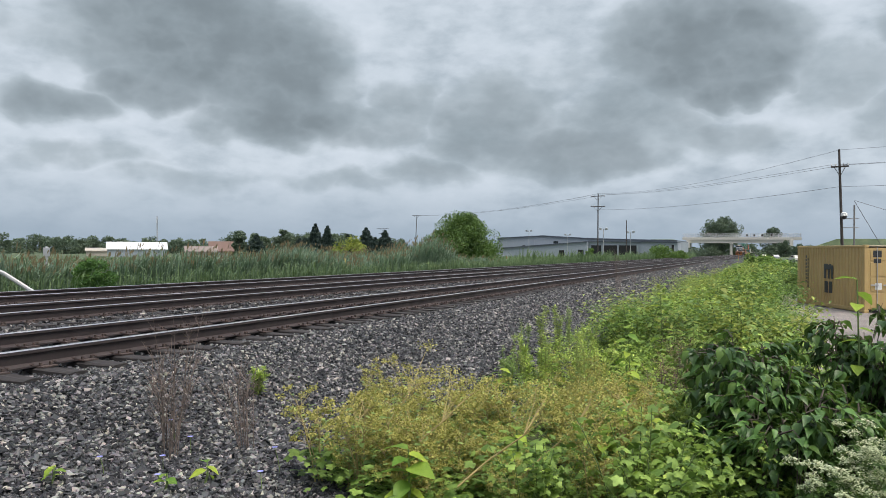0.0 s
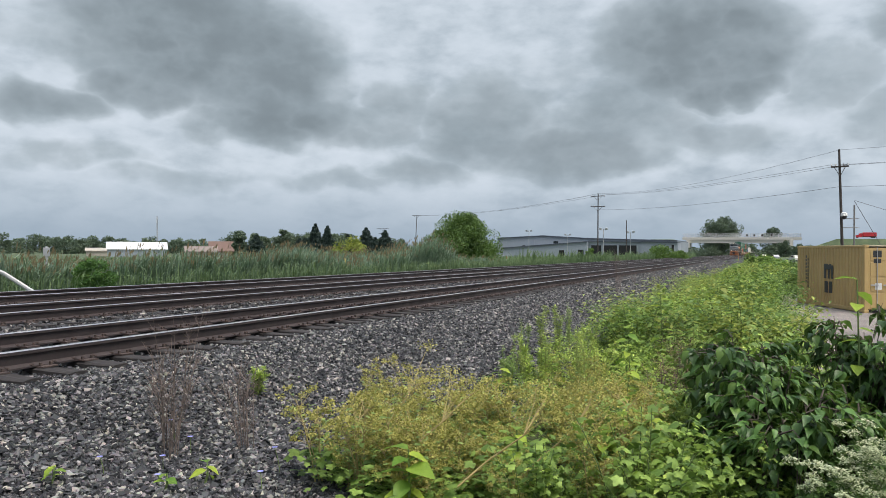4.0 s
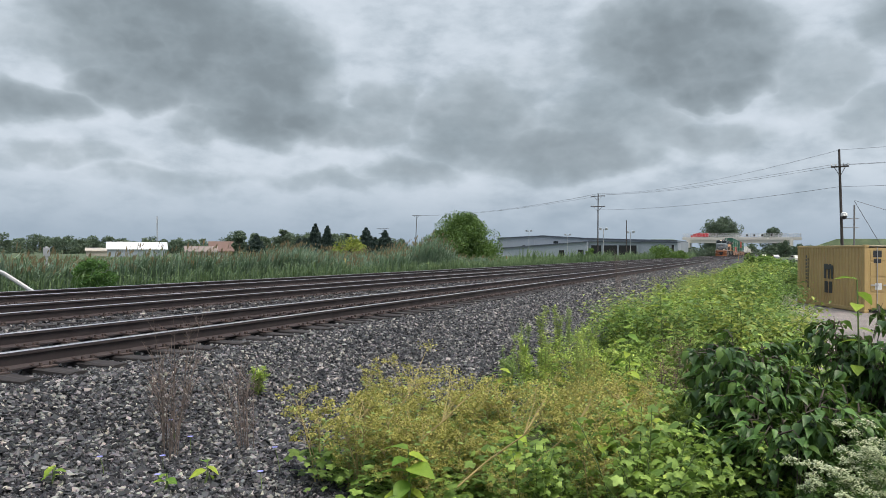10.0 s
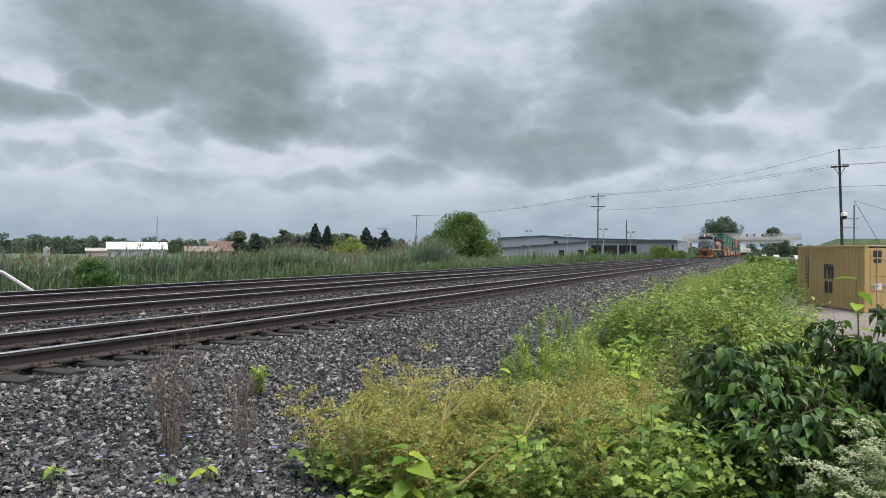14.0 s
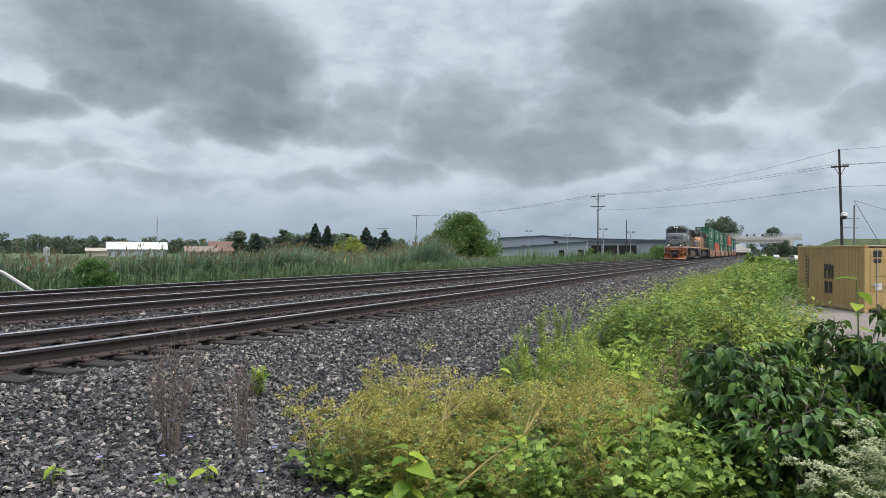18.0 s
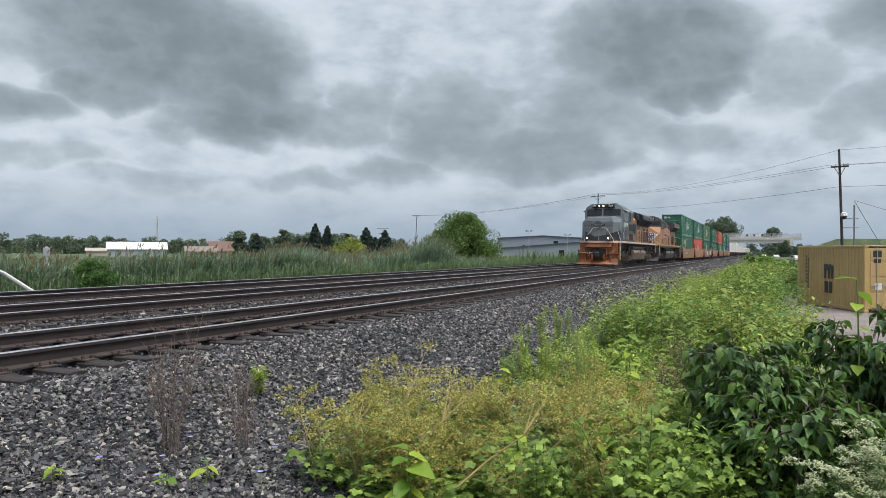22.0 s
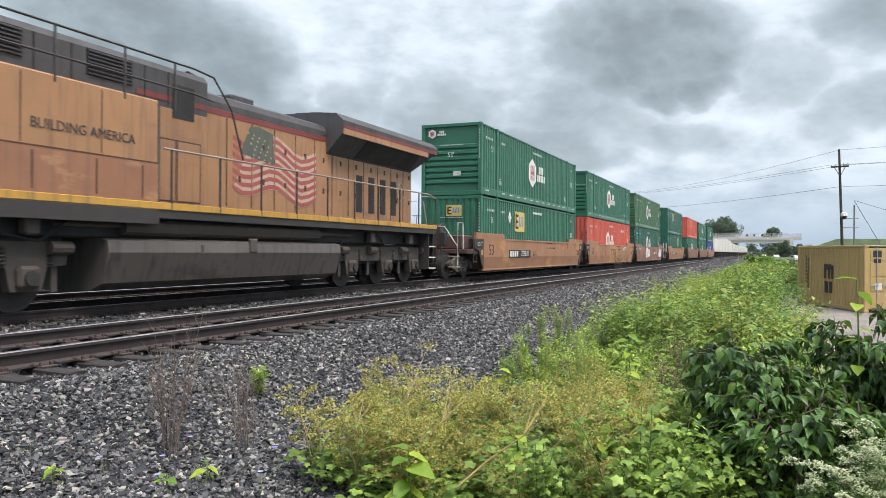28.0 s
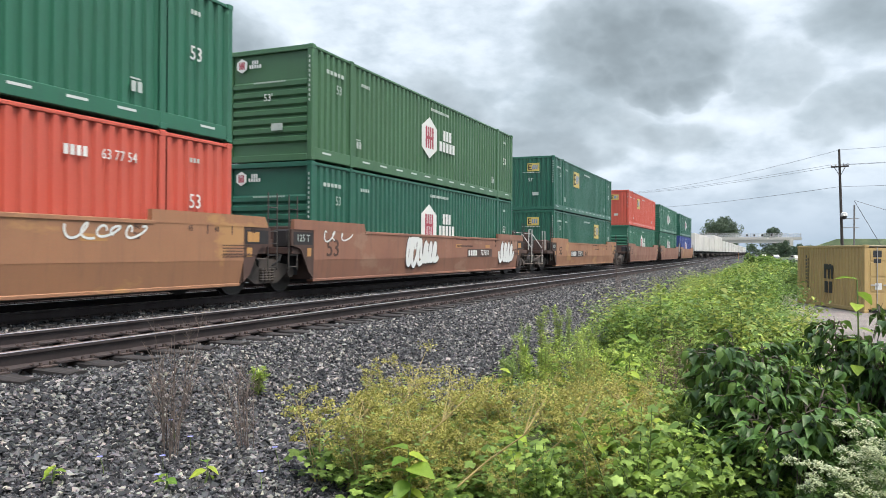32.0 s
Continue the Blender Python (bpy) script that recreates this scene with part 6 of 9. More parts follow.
    rad = Shape().loft([[(-1.0, y, 3.55 + e), (1.0, y, 3.55 + e), (1.5, y, 4.1 + e * 0.4), (1.52, y, 4.42), (1.3, y, 4.62), (0.6, y, 4.68), (-0.6, y, 4.68), (-1.3, y, 4.62), (-1.52, y, 4.42), (-1.5, y, 4.1 + e * 0.4)] for y, e in ((15.5, 0.0), (20.6, 0.0), (21.7, 0.5))])
    r = part("radiator", rad, M_ROOFGREY, c, "grey overhanging radiator wing with red stripe")
    part("red_stripe", Shape().box(1.512, 1.53, 15.52, 21.6, 4.22, 4.31), M_STRIPE, r)
    part("radiator_band", Shape().box(1.49, 1.527, 15.52, 20.9, 4.06, 4.215), M_ARMOUR, r, "grimy yellow band under the red stripe")
    part("radiator_screen", Shape().loft([[(1.06, y, 3.61), (1.46, y, 4.05), (1.47, y, 4.04), (1.07, y, 3.60)] for y in (16.9, 20.4)]), M_BLACK, r)
    for y in (16.5, 18.3, 20.0):
        part("roof_fan", Shape().turned([(0.75, 4.66), (0.77, 4.74), (0.6, 4.76), (0.1, 4.75)], 0, y, 16), M_BLACK, r)
    part("roof_box", Shape().box(-0.5, 0.5, 12.3, 13.1, 4.36, 4.56, 0.03), M_ROOFGREY, c)
    part("rear_lamp", Shape().tube([(0.6, 10.72, 4.62), (0.6, 11.1, 4.6)], 0.1, 10, 0.06), M_BLACK, c)
    part("rear_platform", Shape().box(-1.45, 1.45, 20.7, 21.65, 1.58, 1.76, 0.01), M_FRAMEGREY, c)
    part("rear_pilot", Shape().box(-1.4, 1.4, 21.6, 21.72, 0.6, 1.7, 0.02), M_BLACK, c)
    coupler_end(c, 21.7, 1, M_TRUCK)
    for sx in (-1, 1):
        ys = [9.3 + 1.36 * i for i in range(9)]
        handrail(c, [(sx * 1.53, 9.1, 2.86), (sx * 1.53, 21.0, 2.86), (sx * 1.53, 21.5, 2.75)], [(sx * 1.53, y, 2.86) for y in ys], 1.75, M_PALE, M_DKPIPE)
        part("rear_handrail", Shape().tube([(sx * 1.2, 21.62, 1.75), (sx * 1.2, 21.62, 2.8), (sx * 1.5, 21.6, 2.8), (sx * 1.52, 21.6, 0.6)], 0.022, 6), M_DKPIPE, c)
        part("rear_handrail", Shape().tube([(sx * 0.5, 21.66, 1.75), (sx * 0.5, 21.66, 2.7), (sx * 1.0, 21.66, 2.7), (sx * 1.25, 21.7, 1.2)], 0.02, 6), M_PALE, c)
        for z in (0.42, 0.78, 1.14):
            part("step_tread", Shape().box(*sorted((sx * 0.95, sx * 1.5)), 21.05, 21.6, z, z + 0.04), M_PIPE, c)
        part("step_side", plate([(21.0, 0.42), (21.04, 0.42), (21.04, 1.6), (21.0, 1.6)], *sorted((sx * 0.95, sx * 1.51))), M_FRAMEGREY, c)
    fuel_tank(c, 7.9, 15.5, M_TANK2)
    loco_truck(c, (2.5, 4.5, 6.6))
    loco_truck(c, (16.6, 18.7, 20.6))
    TRAIN.append((c, 22.9))


lead_locomotive()
trailing_locomotive()


# ---- beyond the tracks and at the lot ----
M_REED = leafy("reed_leaf", (0.062, 0.115, 0.082), (0.225, 0.305, 0.225), 0.32, 0.6)
M_PLUME = leafy("reed_plume", (0.16, 0.12, 0.075), (0.26, 0.20, 0.12), 0.2, 0.8)
M_LEAF = leafy("broad_leaf", (0.046, 0.108, 0.020), (0.31, 0.44, 0.10), 0.36)
M_LIME = leafy("young_leaf", (0.12, 0.22, 0.035), (0.50, 0.60, 0.13), 0.38)
M_DARKLEAF = leafy("dark_leaf", (0.009, 0.030, 0.009), (0.105, 0.21, 0.05), 0.24, 0.4)
M_SEED = leafy("yellow_seed_head", (0.19, 0.18, 0.040), (0.50, 0.46, 0.145), 0.34, 0.75)
M_JUNIPER = leafy("juniper_needles", (0.03, 0.085, 0.022), (0.10, 0.21, 0.05), 0.25, 0.6)
M_SPRUCE = leafy("spruce_needles", (0.016, 0.030, 0.028), (0.042, 0.068, 0.062), 0.1, 0.7)
M_TREELEAF = leafy("tree_leaf", (0.032, 0.080, 0.020), (0.15, 0.25, 0.058), 0.32)
M_YOUNGTREE = leafy("young_tree_leaf", (0.024, 0.062, 0.016), (0.13, 0.22, 0.055), 0.3)
M_OLIVE = leafy("yellow_green_leaf", (0.13, 0.175, 0.03), (0.33, 0.36, 0.08), 0.35)
M_ROOFTAN = painted("tan_roof", (0.185, 0.15, 0.13), 0.7, amount=0.4, scale=0.3)
# distance haze is mixed into this leaf colour: paler and bluer than near foliage
M_HAZYLEAF = leafy("hazy_far_foliage", (0.050, 0.080, 0.058), (0.115, 0.155, 0.108), 0.2, 0.7)
M_BARK = painted("bark", (0.06, 0.048, 0.036), 0.9, amount=0.6, bump=0.6)
M_STEM = painted("green_stem", (0.10, 0.15, 0.04), 0.7, amount=0.3)
M_DRYSTEM = painted("dry_stem", (0.125, 0.098, 0.084), 0.85, amount=0.5)
M_CONCRETE = painted("pale_concrete", (0.50, 0.48, 0.44), 0.8, amount=0.4, streak=0.3, dirt=(0.22, 0.2, 0.18), scale=0.3)
M_CLAD = painted("pale_metal_cladding", (0.27, 0.31, 0.35), 0.5, amount=0.3, streak=0.1, scale=0.1)
M_ROOFEDGE = painted("dark_roof_edge", (0.06, 0.075, 0.10), 0.5, amount=0.3, scale=0.3)
M_CLAD2 = painted("cream_metal_cladding", (0.36, 0.33, 0.28), 0.5, amount=0.3, scale=0.1)
M_ROOFW = painted("white_metal_roof", (0.58, 0.61, 0.63), 0.4, amount=0.2, streak=0.0, scale=0.1)
M_ROOFB = painted("brown_shingle_roof", (0.125, 0.078, 0.062), 0.85, amount=0.4, scale=0.5)
# near-black panel colour, paints the unlit inside of doorways and bays on the wall
M_DARKGAP = plain("unlit_doorway", (0.012, 0.013, 0.014), 0.9)
M_POLE = painted("weathered_pole_wood", (0.040, 0.035, 0.032), 0.9, amount=0.5, streak=0.4, bump=0.5)
M_GREYWOOD = painted("grey_service_pole", (0.17, 0.165, 0.16), 0.7, amount=0.5, streak=0.3)
M_WIRE = plain("wire_black", (0.02, 0.02, 0.02), 0.6)
M_STEEL = painted("galvanised_steel", (0.42, 0.43, 0.44), 0.45, 0.6, amount=0.3)
M_MSC = painted("mustard_container_paint", (0.43, 0.31, 0.125), 0.6, amount=0.7, streak=0.5, dirt=(0.26, 0.16, 0.08))
M_ROOFDIRT = painted("bleached_container_roof", (0.55, 0.48, 0.34), 0.7, amount=0.5)


def leaf_cloud(rng, centre, radii, count, size, shape="blob", quad=False):
    """Many small two-triangle leaves in an uneven volume; returns vertices and faces for one mesh."""
    cx, cy, cz = centre
    r = np.random.RandomState(rng.randrange(1 << 30))
    d = r.normal(size=(count, 3))
    d /= np.linalg.norm(d, axis=1)[:, None]
    rad = r.uniform(0.15, 1, count) ** 0.4
    p = d * rad[:, None] * np.array(radii) + np.array(centre)
    a = r.normal(size=(count, 3))
    a /= np.linalg.norm(a, axis=1)[:, None]
    b = np.cross(a, r.normal(size=(count, 3)))
    b /= np.linalg.norm(b, axis=1)[:, None]
    sz = size * r.uniform(0.6, 1.35, count)[:, None]
    v = np.stack([p - a * sz, p + b * sz * 0.45, p + a * sz, p - b * sz * 0.45], 1).reshape(-1, 3)
    f = np.arange(count * 4).reshape(-1, 4)
    return v, f


def tree(name, label, x, y, z, height, width, mat, seed, leaf=0.12, lobes=26, per=240, low=0.2, category="tree", group=""):
    """Tapered trunk, limbs and a lobed crown of small leaves."""
    rng = random.Random(seed)
    t = thing(name, label, category, group, at=pose(x, y, z))
    s = Shape()
    top = height * 0.75
    s.tube([(0, 0, -0.1), (0.05 * width, 0, top * 0.4), (0, 0.03 * width, top)], 0.035 * height, 8, 0.008 * height)
    lob = []
    for i in range(lobes):
        u = i / lobes
        h = height * (low + (1 - low) * rng.uniform(0.06, 0.94))
        k = math.sin(math.pi * min(0.97, max(0.12, (h / height - low) / (1 - low) * 0.85 + 0.12)))
        a = i * 2.4 + rng.uniform(-0.4, 0.4)
        q = width * 0.5 * k * rng.uniform(0.25, 0.95)
        lob.append((q * math.cos(a), q * math.sin(a), h, width * rng.uniform(0.11, 0.22)))
    for lx, ly, lz, lr in lob[::2]:
        s.tube([(0, 0, min(lz * 0.6, top)), (lx * 0.5, ly * 0.5, lz * 0.8), (lx, ly, lz)], 0.012 * height, 5, 0.003 * height)
    part("trunk", s, M_BARK, t)
    chunks = [leaf_cloud(rng, (lx, ly, lz), (lr, lr, lr * 0.8), per, leaf) for lx, ly, lz, lr in lob]
    part("crown", joined("crown", chunks, mat), None, t)
    return t


def spruce(x, y, z, height, width, seed):
    rng = random.Random(seed)
    t = thing("spruce_tree", "dark blue-green spruce with a pointed crown", "tree", "spruces by the houses", at=pose(x, y, z))
    part("trunk", Shape().tube([(0, 0, -0.2), (0, 0, height * 0.96)], 0.16, 7, 0.02), M_BARK, t)
    chunks = []
    tiers = 15
    for i in range(tiers):
        h = height * (0.06 + 0.92 * i / tiers)
        r = width * 0.82 * (1 - i / tiers) * (0.86 + 0.28 * (i % 2)) + 0.05
        for k in range(7):
            a = k * 0.9 + i * 1.3 + rng.uniform(-0.2, 0.2)
            rr = r * rng.uniform(0.75, 1.1)
            chunks.append(leaf_cloud(rng, (rr * 0.68 * math.cos(a), rr * 0.68 * math.sin(a), h - rr * 0.16), (rr * 0.42 + 0.04, rr * 0.42 + 0.04, height * 0.03 + 0.05), 170, 0.13 + 0.1 * (1 - i / tiers)))
    part("crown", joined("crown", chunks, M_SPRUCE), None, t)


def building(name, label, x, y, rz, length, depth, eave, ridge, wall, roof, openings=(), z=-1.4, shed=False):
    """Walls, overhanging pitched roof and openings on the long face that looks at -y."""
    b = thing(name, label, "building", at=pose(x, y, z, 0, 0, rz))
    s = Shape()
    s.prism_x([(0, 0), (depth, 0), (depth, eave), (depth / 2, ridge), (0, eave)], 0, length)
    part("wall", s, wall, b)
    s = Shape()
    for o in (0, 1):
        y0, y1 = (-0.4, depth / 2) if o == 0 else (depth + 0.4, depth / 2)
        k = (ridge - eave) / (depth / 2) * 0.4
        s.prism_x([(y0, eave - k + 0.03), (y1, ridge + 0.03), (y1, ridge + 0.28), (y0, eave - k + 0.28)][:: 1 if o == 0 else -1], -0.4, length + 0.4)
    part("roof", s, roof, b)
    s = Shape()
    n = int(length / 1.2)
    for i in range(n):
        s.box(i * length / n, i * length / n + 0.05, -0.05, 0.0, 0.1, eave - 0.1)
    part("cladding_rib", s, wall, b)
    for x0, x1, z0, z1, sort in openings:
        m = M_DARKGAP if sort != "window" else M_GLASS
        d = part("door" if sort != "window" else "window", Shape().box(x0, x1, -0.12, 0.03, z0, z1), m, b)
        s = Shape()
        for a0, a1, c0, c1 in ((x0 - 0.15, x0, z0, z1 + 0.15), (x1, x1 + 0.15, z0, z1 + 0.15), (x0, x1, z1, z1 + 0.15)):
            s.box(a0, a1, -0.16, 0.02, c0, c1)
        part("frame", s, wall, d)
    return b


def hall(label, y, depth, top, openings):
    """A metal hall whose front looks at -y: (x, z) points of its eaves, ribbed walls, a dark roof edge and black panels
    for the shade in its openings.
    """
    b = thing("warehouse", label, "building", "warehouses", at=pose(0, y, 0))
    part("wall", Shape().prism_y([(top[-1][0], -1.6), *reversed(top), (top[0][0], -1.6)], 0, depth), M_CLAD, b)
    for (xa, za), (xb, zb) in zip(top, top[1:]):
        slab = lambda yy: [(xa, yy, za + 0.02), (xb, yy, zb + 0.02), (xb, yy, zb + 0.30), (xa, yy, za + 0.30)]
        part("roof", Shape().loft([slab(-0.5), slab(depth)]), M_ROOFEDGE, b, "dark roof edge")
        n = max(2, int((xb - xa) / 1.3))
        rib = Shape()
        for i in range(n):
            x = xa + (xb - xa) * (i + 0.5) / n
            rib.box(x - 0.05, x + 0.05, -0.06, 0.0, -1.5, za + (zb - za) * (i + 0.5) / n - 0.1)
        tagged(part("cladding_rib", rib, M_CLAD, b), kind="stuff")
    for x0, x1, z0, z1, sort in openings:
        d = part(sort, Shape().box(x0, x1, -0.12, 0.03, z0, z1), M_GLASS if sort == "window" else M_DARKGAP, b)
        for a0, a1, c0, c1 in ((x0 - 0.15, x0, z0, z1 + 0.15), (x1, x1 + 0.15, z0, z1 + 0.15), (x0, x1, z1, z1 + 0.15)):
            part("frame", Shape().box(a0, a1, -0.16, 0.02, c0, c1), M_CLAD, d)
    return b


def utility_pole(x, y, z, height, arms, lean=0.0, label="weathered wooden utility pole with crossarm and insulators"):
    p = thing("utility_pole", label, "utility pole", "pole line", at=pose(x, y, z, 0, lean, 0))
    part("shaft", Shape().tube([(0, 0, -0.5), (0, 0, height)], 0.125, 10, 0.08), M_POLE, p)
    for h, w in arms:
        a = part("crossarm", Shape().box(-w, w, -0.2, -0.09, h - 0.06, h + 0.06, 0.01), M_POLE, p)
        s = Shape()
        for k in (-0.92, -0.45, 0.45, 0.92):
            s.turned([(0.02, h + 0.06), (0.05, h + 0.10), (0.035, h + 0.15), (0.05, h + 0.2), (0.02, h + 0.24)], k * w, -0.145, 8)
        part("insulator", s, M_STEEL, a)
        s = Shape()
        for sx in (-1, 1):
            s.tube([(0, -0.17, h - 0.75), (sx * w * 0.6, -0.16, h - 0.05)], 0.025, 5)
        part("brace", s, M_POLE, a)
    return p


def wire(a, b, sag, r=0.010):
    pts = []
    for i in range(25):
        u = i / 24
        pts.append(tuple(p + (q - p) * u for p, q in zip(a, b)))
        pts[-1] = (pts[-1][0], pts[-1][1], pts[-1][2] - sag * 4 * u * (1 - u))
    return tagged(part("power_line", Shape().tube(pts, r, 4), M_WIRE), "thin black overhead power line", "cable", "overhead wires")


def marker_post(x, y, z, h, mat, label):
    p = thing("marker_post", label, "marker post", at=pose(x, y, z))
    part("post", Shape().tube([(0, 0, -0.2), (0, 0, h)], 0.045, 8), mat, p)
    part("cap", Shape().turned([(0.05, h), (0.055, h + 0.02), (0.05, h + 0.22), (0.02, h + 0.25)], 0, 0, 8), mat if mat is M_YELLOW else M_ORANGE, p)


def light_pole(x, y, z, h, heads):
    p = thing("light_pole", "tall grey yard light pole with floodlights", "light pole", "yard lights", at=pose(x, y, z))
    part("shaft", Shape().tube([(0, 0, 0), (0, 0, h)], 0.12, 8, 0.08), M_STEEL, p)
    for i in range(heads):
        q = -0.75 + 1.5 * i / max(1, heads - 1)
        part("floodlight", Shape().box(q - 0.3, q + 0.3, -0.25, 0.1, h - 0.25, h + 0.2, 0.04), M_STEEL, p)
    part("arm", Shape().box(-0.8, 0.8, -0.05, 0.05, h - 0.35, h - 0.27), M_STEEL, p)


def reed_mesh(seed, n, xr, yr, hr, mound=0.0, width=0.016):
    r = np.random.RandomState(seed)
    y = r.uniform(*yr, n)
    x = xr[0] + (xr[1] - xr[0]) * r.uniform(0, 1, n) ** 1.4
    big = 0.5 + 0.5 * np.sin(y * 0.55 + x * 0.4) * np.sin(y * 0.21 + 1.3)
    h = r.uniform(*hr, n) * (0.86 + 0.28 * big) * (1 + mound * np.exp(-((y - 44.5) / 5.0) ** 2))
    base = np.stack([x, y, np.array([ground_z(a, b) for a, b in zip(x, y)])], 1)
    a = r.uniform(0, 6.28, n)
    bend = np.stack([np.cos(a) * 0.6 + 0.5, np.sin(a), np.zeros(n)], 1) * (h * r.uniform(0.04, 0.3, n))[:, None]
    w = np.stack([-np.sin(a), np.cos(a), np.zeros(n)], 1) * width * r.uniform(0.6, 1.3, n)[:, None]
    up = np.stack([np.zeros(n), np.zeros(n), h], 1)
    v = np.stack([base - w, base + w, base + up * 0.6 + bend * 0.3 + w * 1.3, base + up * 0.6 + bend * 0.3 - w * 1.3, base + up * 0.86 + bend * 0.8 + w * 0.8, base + up * 0.86 + bend * 0.8 - w * 0.8,
                  base + up * 0.94 + bend * 1.35 + w * 0.1, base + up * 0.94 + bend * 1.35 - w * 0.1], 1).reshape(-1, 3)
    k = np.arange(n)[:, None] * 8
    leaf = (v, np.concatenate([k + np.array([0, 1, 2, 3]), k + np.array([3, 2, 4, 5]), k + np.array([5, 4, 6, 7])]))
    # drooping side blades
    m = n
    i = r.randint(0, n, m)
    q = base[i] + up[i] * r.uniform(0.35, 0.9, m)[:, None] + bend[i] * 0.3
    b = r.uniform(0, 6.28, m)
    d = np.stack([np.cos(b), np.sin(b), r.uniform(0.1, 0.9, m)], 1) * r.uniform(0.25, 0.55, m)[:, None]
    ww = np.stack([-np.sin(b), np.cos(b), np.zeros(m)], 1) * width
    e = np.stack([np.cos(b), np.sin(b), -r.uniform(0.1, 0.7, m)], 1) * 0.22
    v2 = np.stack([q - ww * 0.6, q + ww * 0.6, q + d * 0.6 + ww, q + d * 0.6 - ww, q + d * 0.8 + e + ww * 0.1, q + d * 0.8 + e - ww * 0.1], 1).reshape(-1, 3)
    k = np.arange(m)[:, None] * 6
    blade = (v2, np.concatenate([k + np.array([0, 1, 2, 3]), k + np.array([3, 2, 4, 5])]))
    # plumes on some tops
    pick = r.rand(n) < 0.11
    t = (base + up + bend * 1.1)[pick]
    g = len(t)
    ch = []
    for j in range(3):
        o = r.normal(size=(g, 3)) * np.array([0.05, 0.05, 0.02])
        s1 = np.stack([r.uniform(-1, 1, g), r.uniform(-1, 1, g), np.zeros(g)], 1) * 0.03
        u = np.stack([np.full(g, 0.06), r.uniform(-0.05, 0.05, g), r.uniform(0.12, 0.26, g)], 1)
        v3 = np.stack([t + o - u * 0.7, t + o + s1, t + o + u * 0.5, t + o - s1], 1).reshape(-1, 3)
        ch.append((v3, np.arange(g)[:, None] * 4 + np.arange(4)[None]))
    return [leaf, blade], ch


def build_reeds():
    for seed, n, xr, yr, hr, mound in ((1, 21000, (-19.9, -27), (7, 34), (1.5, 2.25), 0.0), (2, 20000, (-20.0, -30), (34, 58), (1.2, 1.85), 0.72), (3, 9000, (-27, -44), (10, 70), (1.4, 2.05), 0.1)):
        leaf, plume = reed_mesh(seed, n, xr, yr, hr, mound)
        t = tagged(new("reed_bed", joined("reed_bed", leaf, M_REED)), "dense bed of tall green reeds with brown plumes", "reeds", kind="stuff")
        part("plumes", joined("plumes", plume, M_PLUME), None, t, "feathery brown reed plumes")
    leaf, plume = reed_mesh(4, 13000, (-19.2, -32), (62, 240), (1.1, 2.1), 0.0, 0.035)
    tagged(new("tall_grass", joined("tall_grass", leaf, M_GRASS)), "strip of rough tall grass beside the track", "grass", kind="stuff")
    leaf, plume = reed_mesh(6, 9000, (-18.4, -21.5), (6, 75), (0.3, 0.9), 0.0, 0.012)
    tagged(new("tall_grass", joined("tall_grass", leaf, M_GRASS)), "short green grass at the foot of the reeds", "grass", kind="stuff")
    leaf, plume = reed_mesh(5, 7000, (-33, -120), (60, 240), (0.5, 1.3), 0.0, 0.07)
    tagged(new("tall_grass", joined("tall_grass", leaf, M_GRASS)), "rough meadow grass before the warehouse", "grass", kind="stuff")


def road_bridge():
    b = thing("road_bridge", "pale concrete road overpass with mesh fence over the tracks", "bridge", at=pose(0, 500, 0))
    for x0, x1, n in ((-44, -19.5, 0), (-19.5, 13.5, 1)):
        for y in (-4.6, 0, 4.6):
            part("girder", Shape().box(x0, x1, y - 0.5, y + 0.5, 7.1, 9.0, 0.05), M_CONCRETE, b)
    part("deck", Shape().box(-48, 19.5, -5.6, 5.6, 9.0, 9.75, 0.06), M_CONCRETE, b)
    for y in (-5.6, 5.4):
        part("parapet", Shape().box(-48, 19.5, y, y + 0.25, 9.75, 10.55, 0.03), M_CONCRETE, b)
        f = Shape()
        for i in range(46):
            x = -47.8 + i * 1.48
            f.tube([(x, y + 0.12, 10.5), (x, y + 0.12, 13.0)], 0.05, 4)
        for z in (11.0, 11.9, 12.95):
            f.tube([(-47.8, y + 0.12, z), (19.3, y + 0.12, z)], 0.035, 4)
        tagged(part("fence", f, M_STEEL, b, "grey mesh safety fence"), kind="stuff")
        g = Shape()
        for i in range(190):
            x = -47.8 + i * 0.353
            g.tube([(x, y + 0.12, 10.55), (x + 0.9, y + 0.12, 12.95)], 0.012, 3)
            g.tube([(x + 0.9, y + 0.12, 10.55), (x, y + 0.12, 12.95)], 0.012, 3)
        tagged(part("fence_mesh", g, M_STEEL, b), kind="stuff")
    for x in (-19.6,):
        for y in (-4, 0, 4):
            part("column", Shape().tube([(x, y, -1.0), (x, y, 6.5)], 0.75, 12), M_CONCRETE, b)
        part("pier_cap", Shape().box(x - 0.9, x + 0.9, -5.4, 5.4, 6.4, 7.1, 0.08), M_CONCRETE, b)
    for x0, x1 in ((-45.5, -43.5), (13, 15)):
        part("abutment", Shape().box(x0, x1, -6, 6, 4.2, 9.0, 0.08), M_CONCRETE, b)
    for x in (-10.5, -6.4, -2.0, 3.1):
        part("sign_back", Shape().box(x - 0.5, x + 0.5, -5.9, -5.7, 11.1, 12.4, 0.03), M_DKPIPE, b)


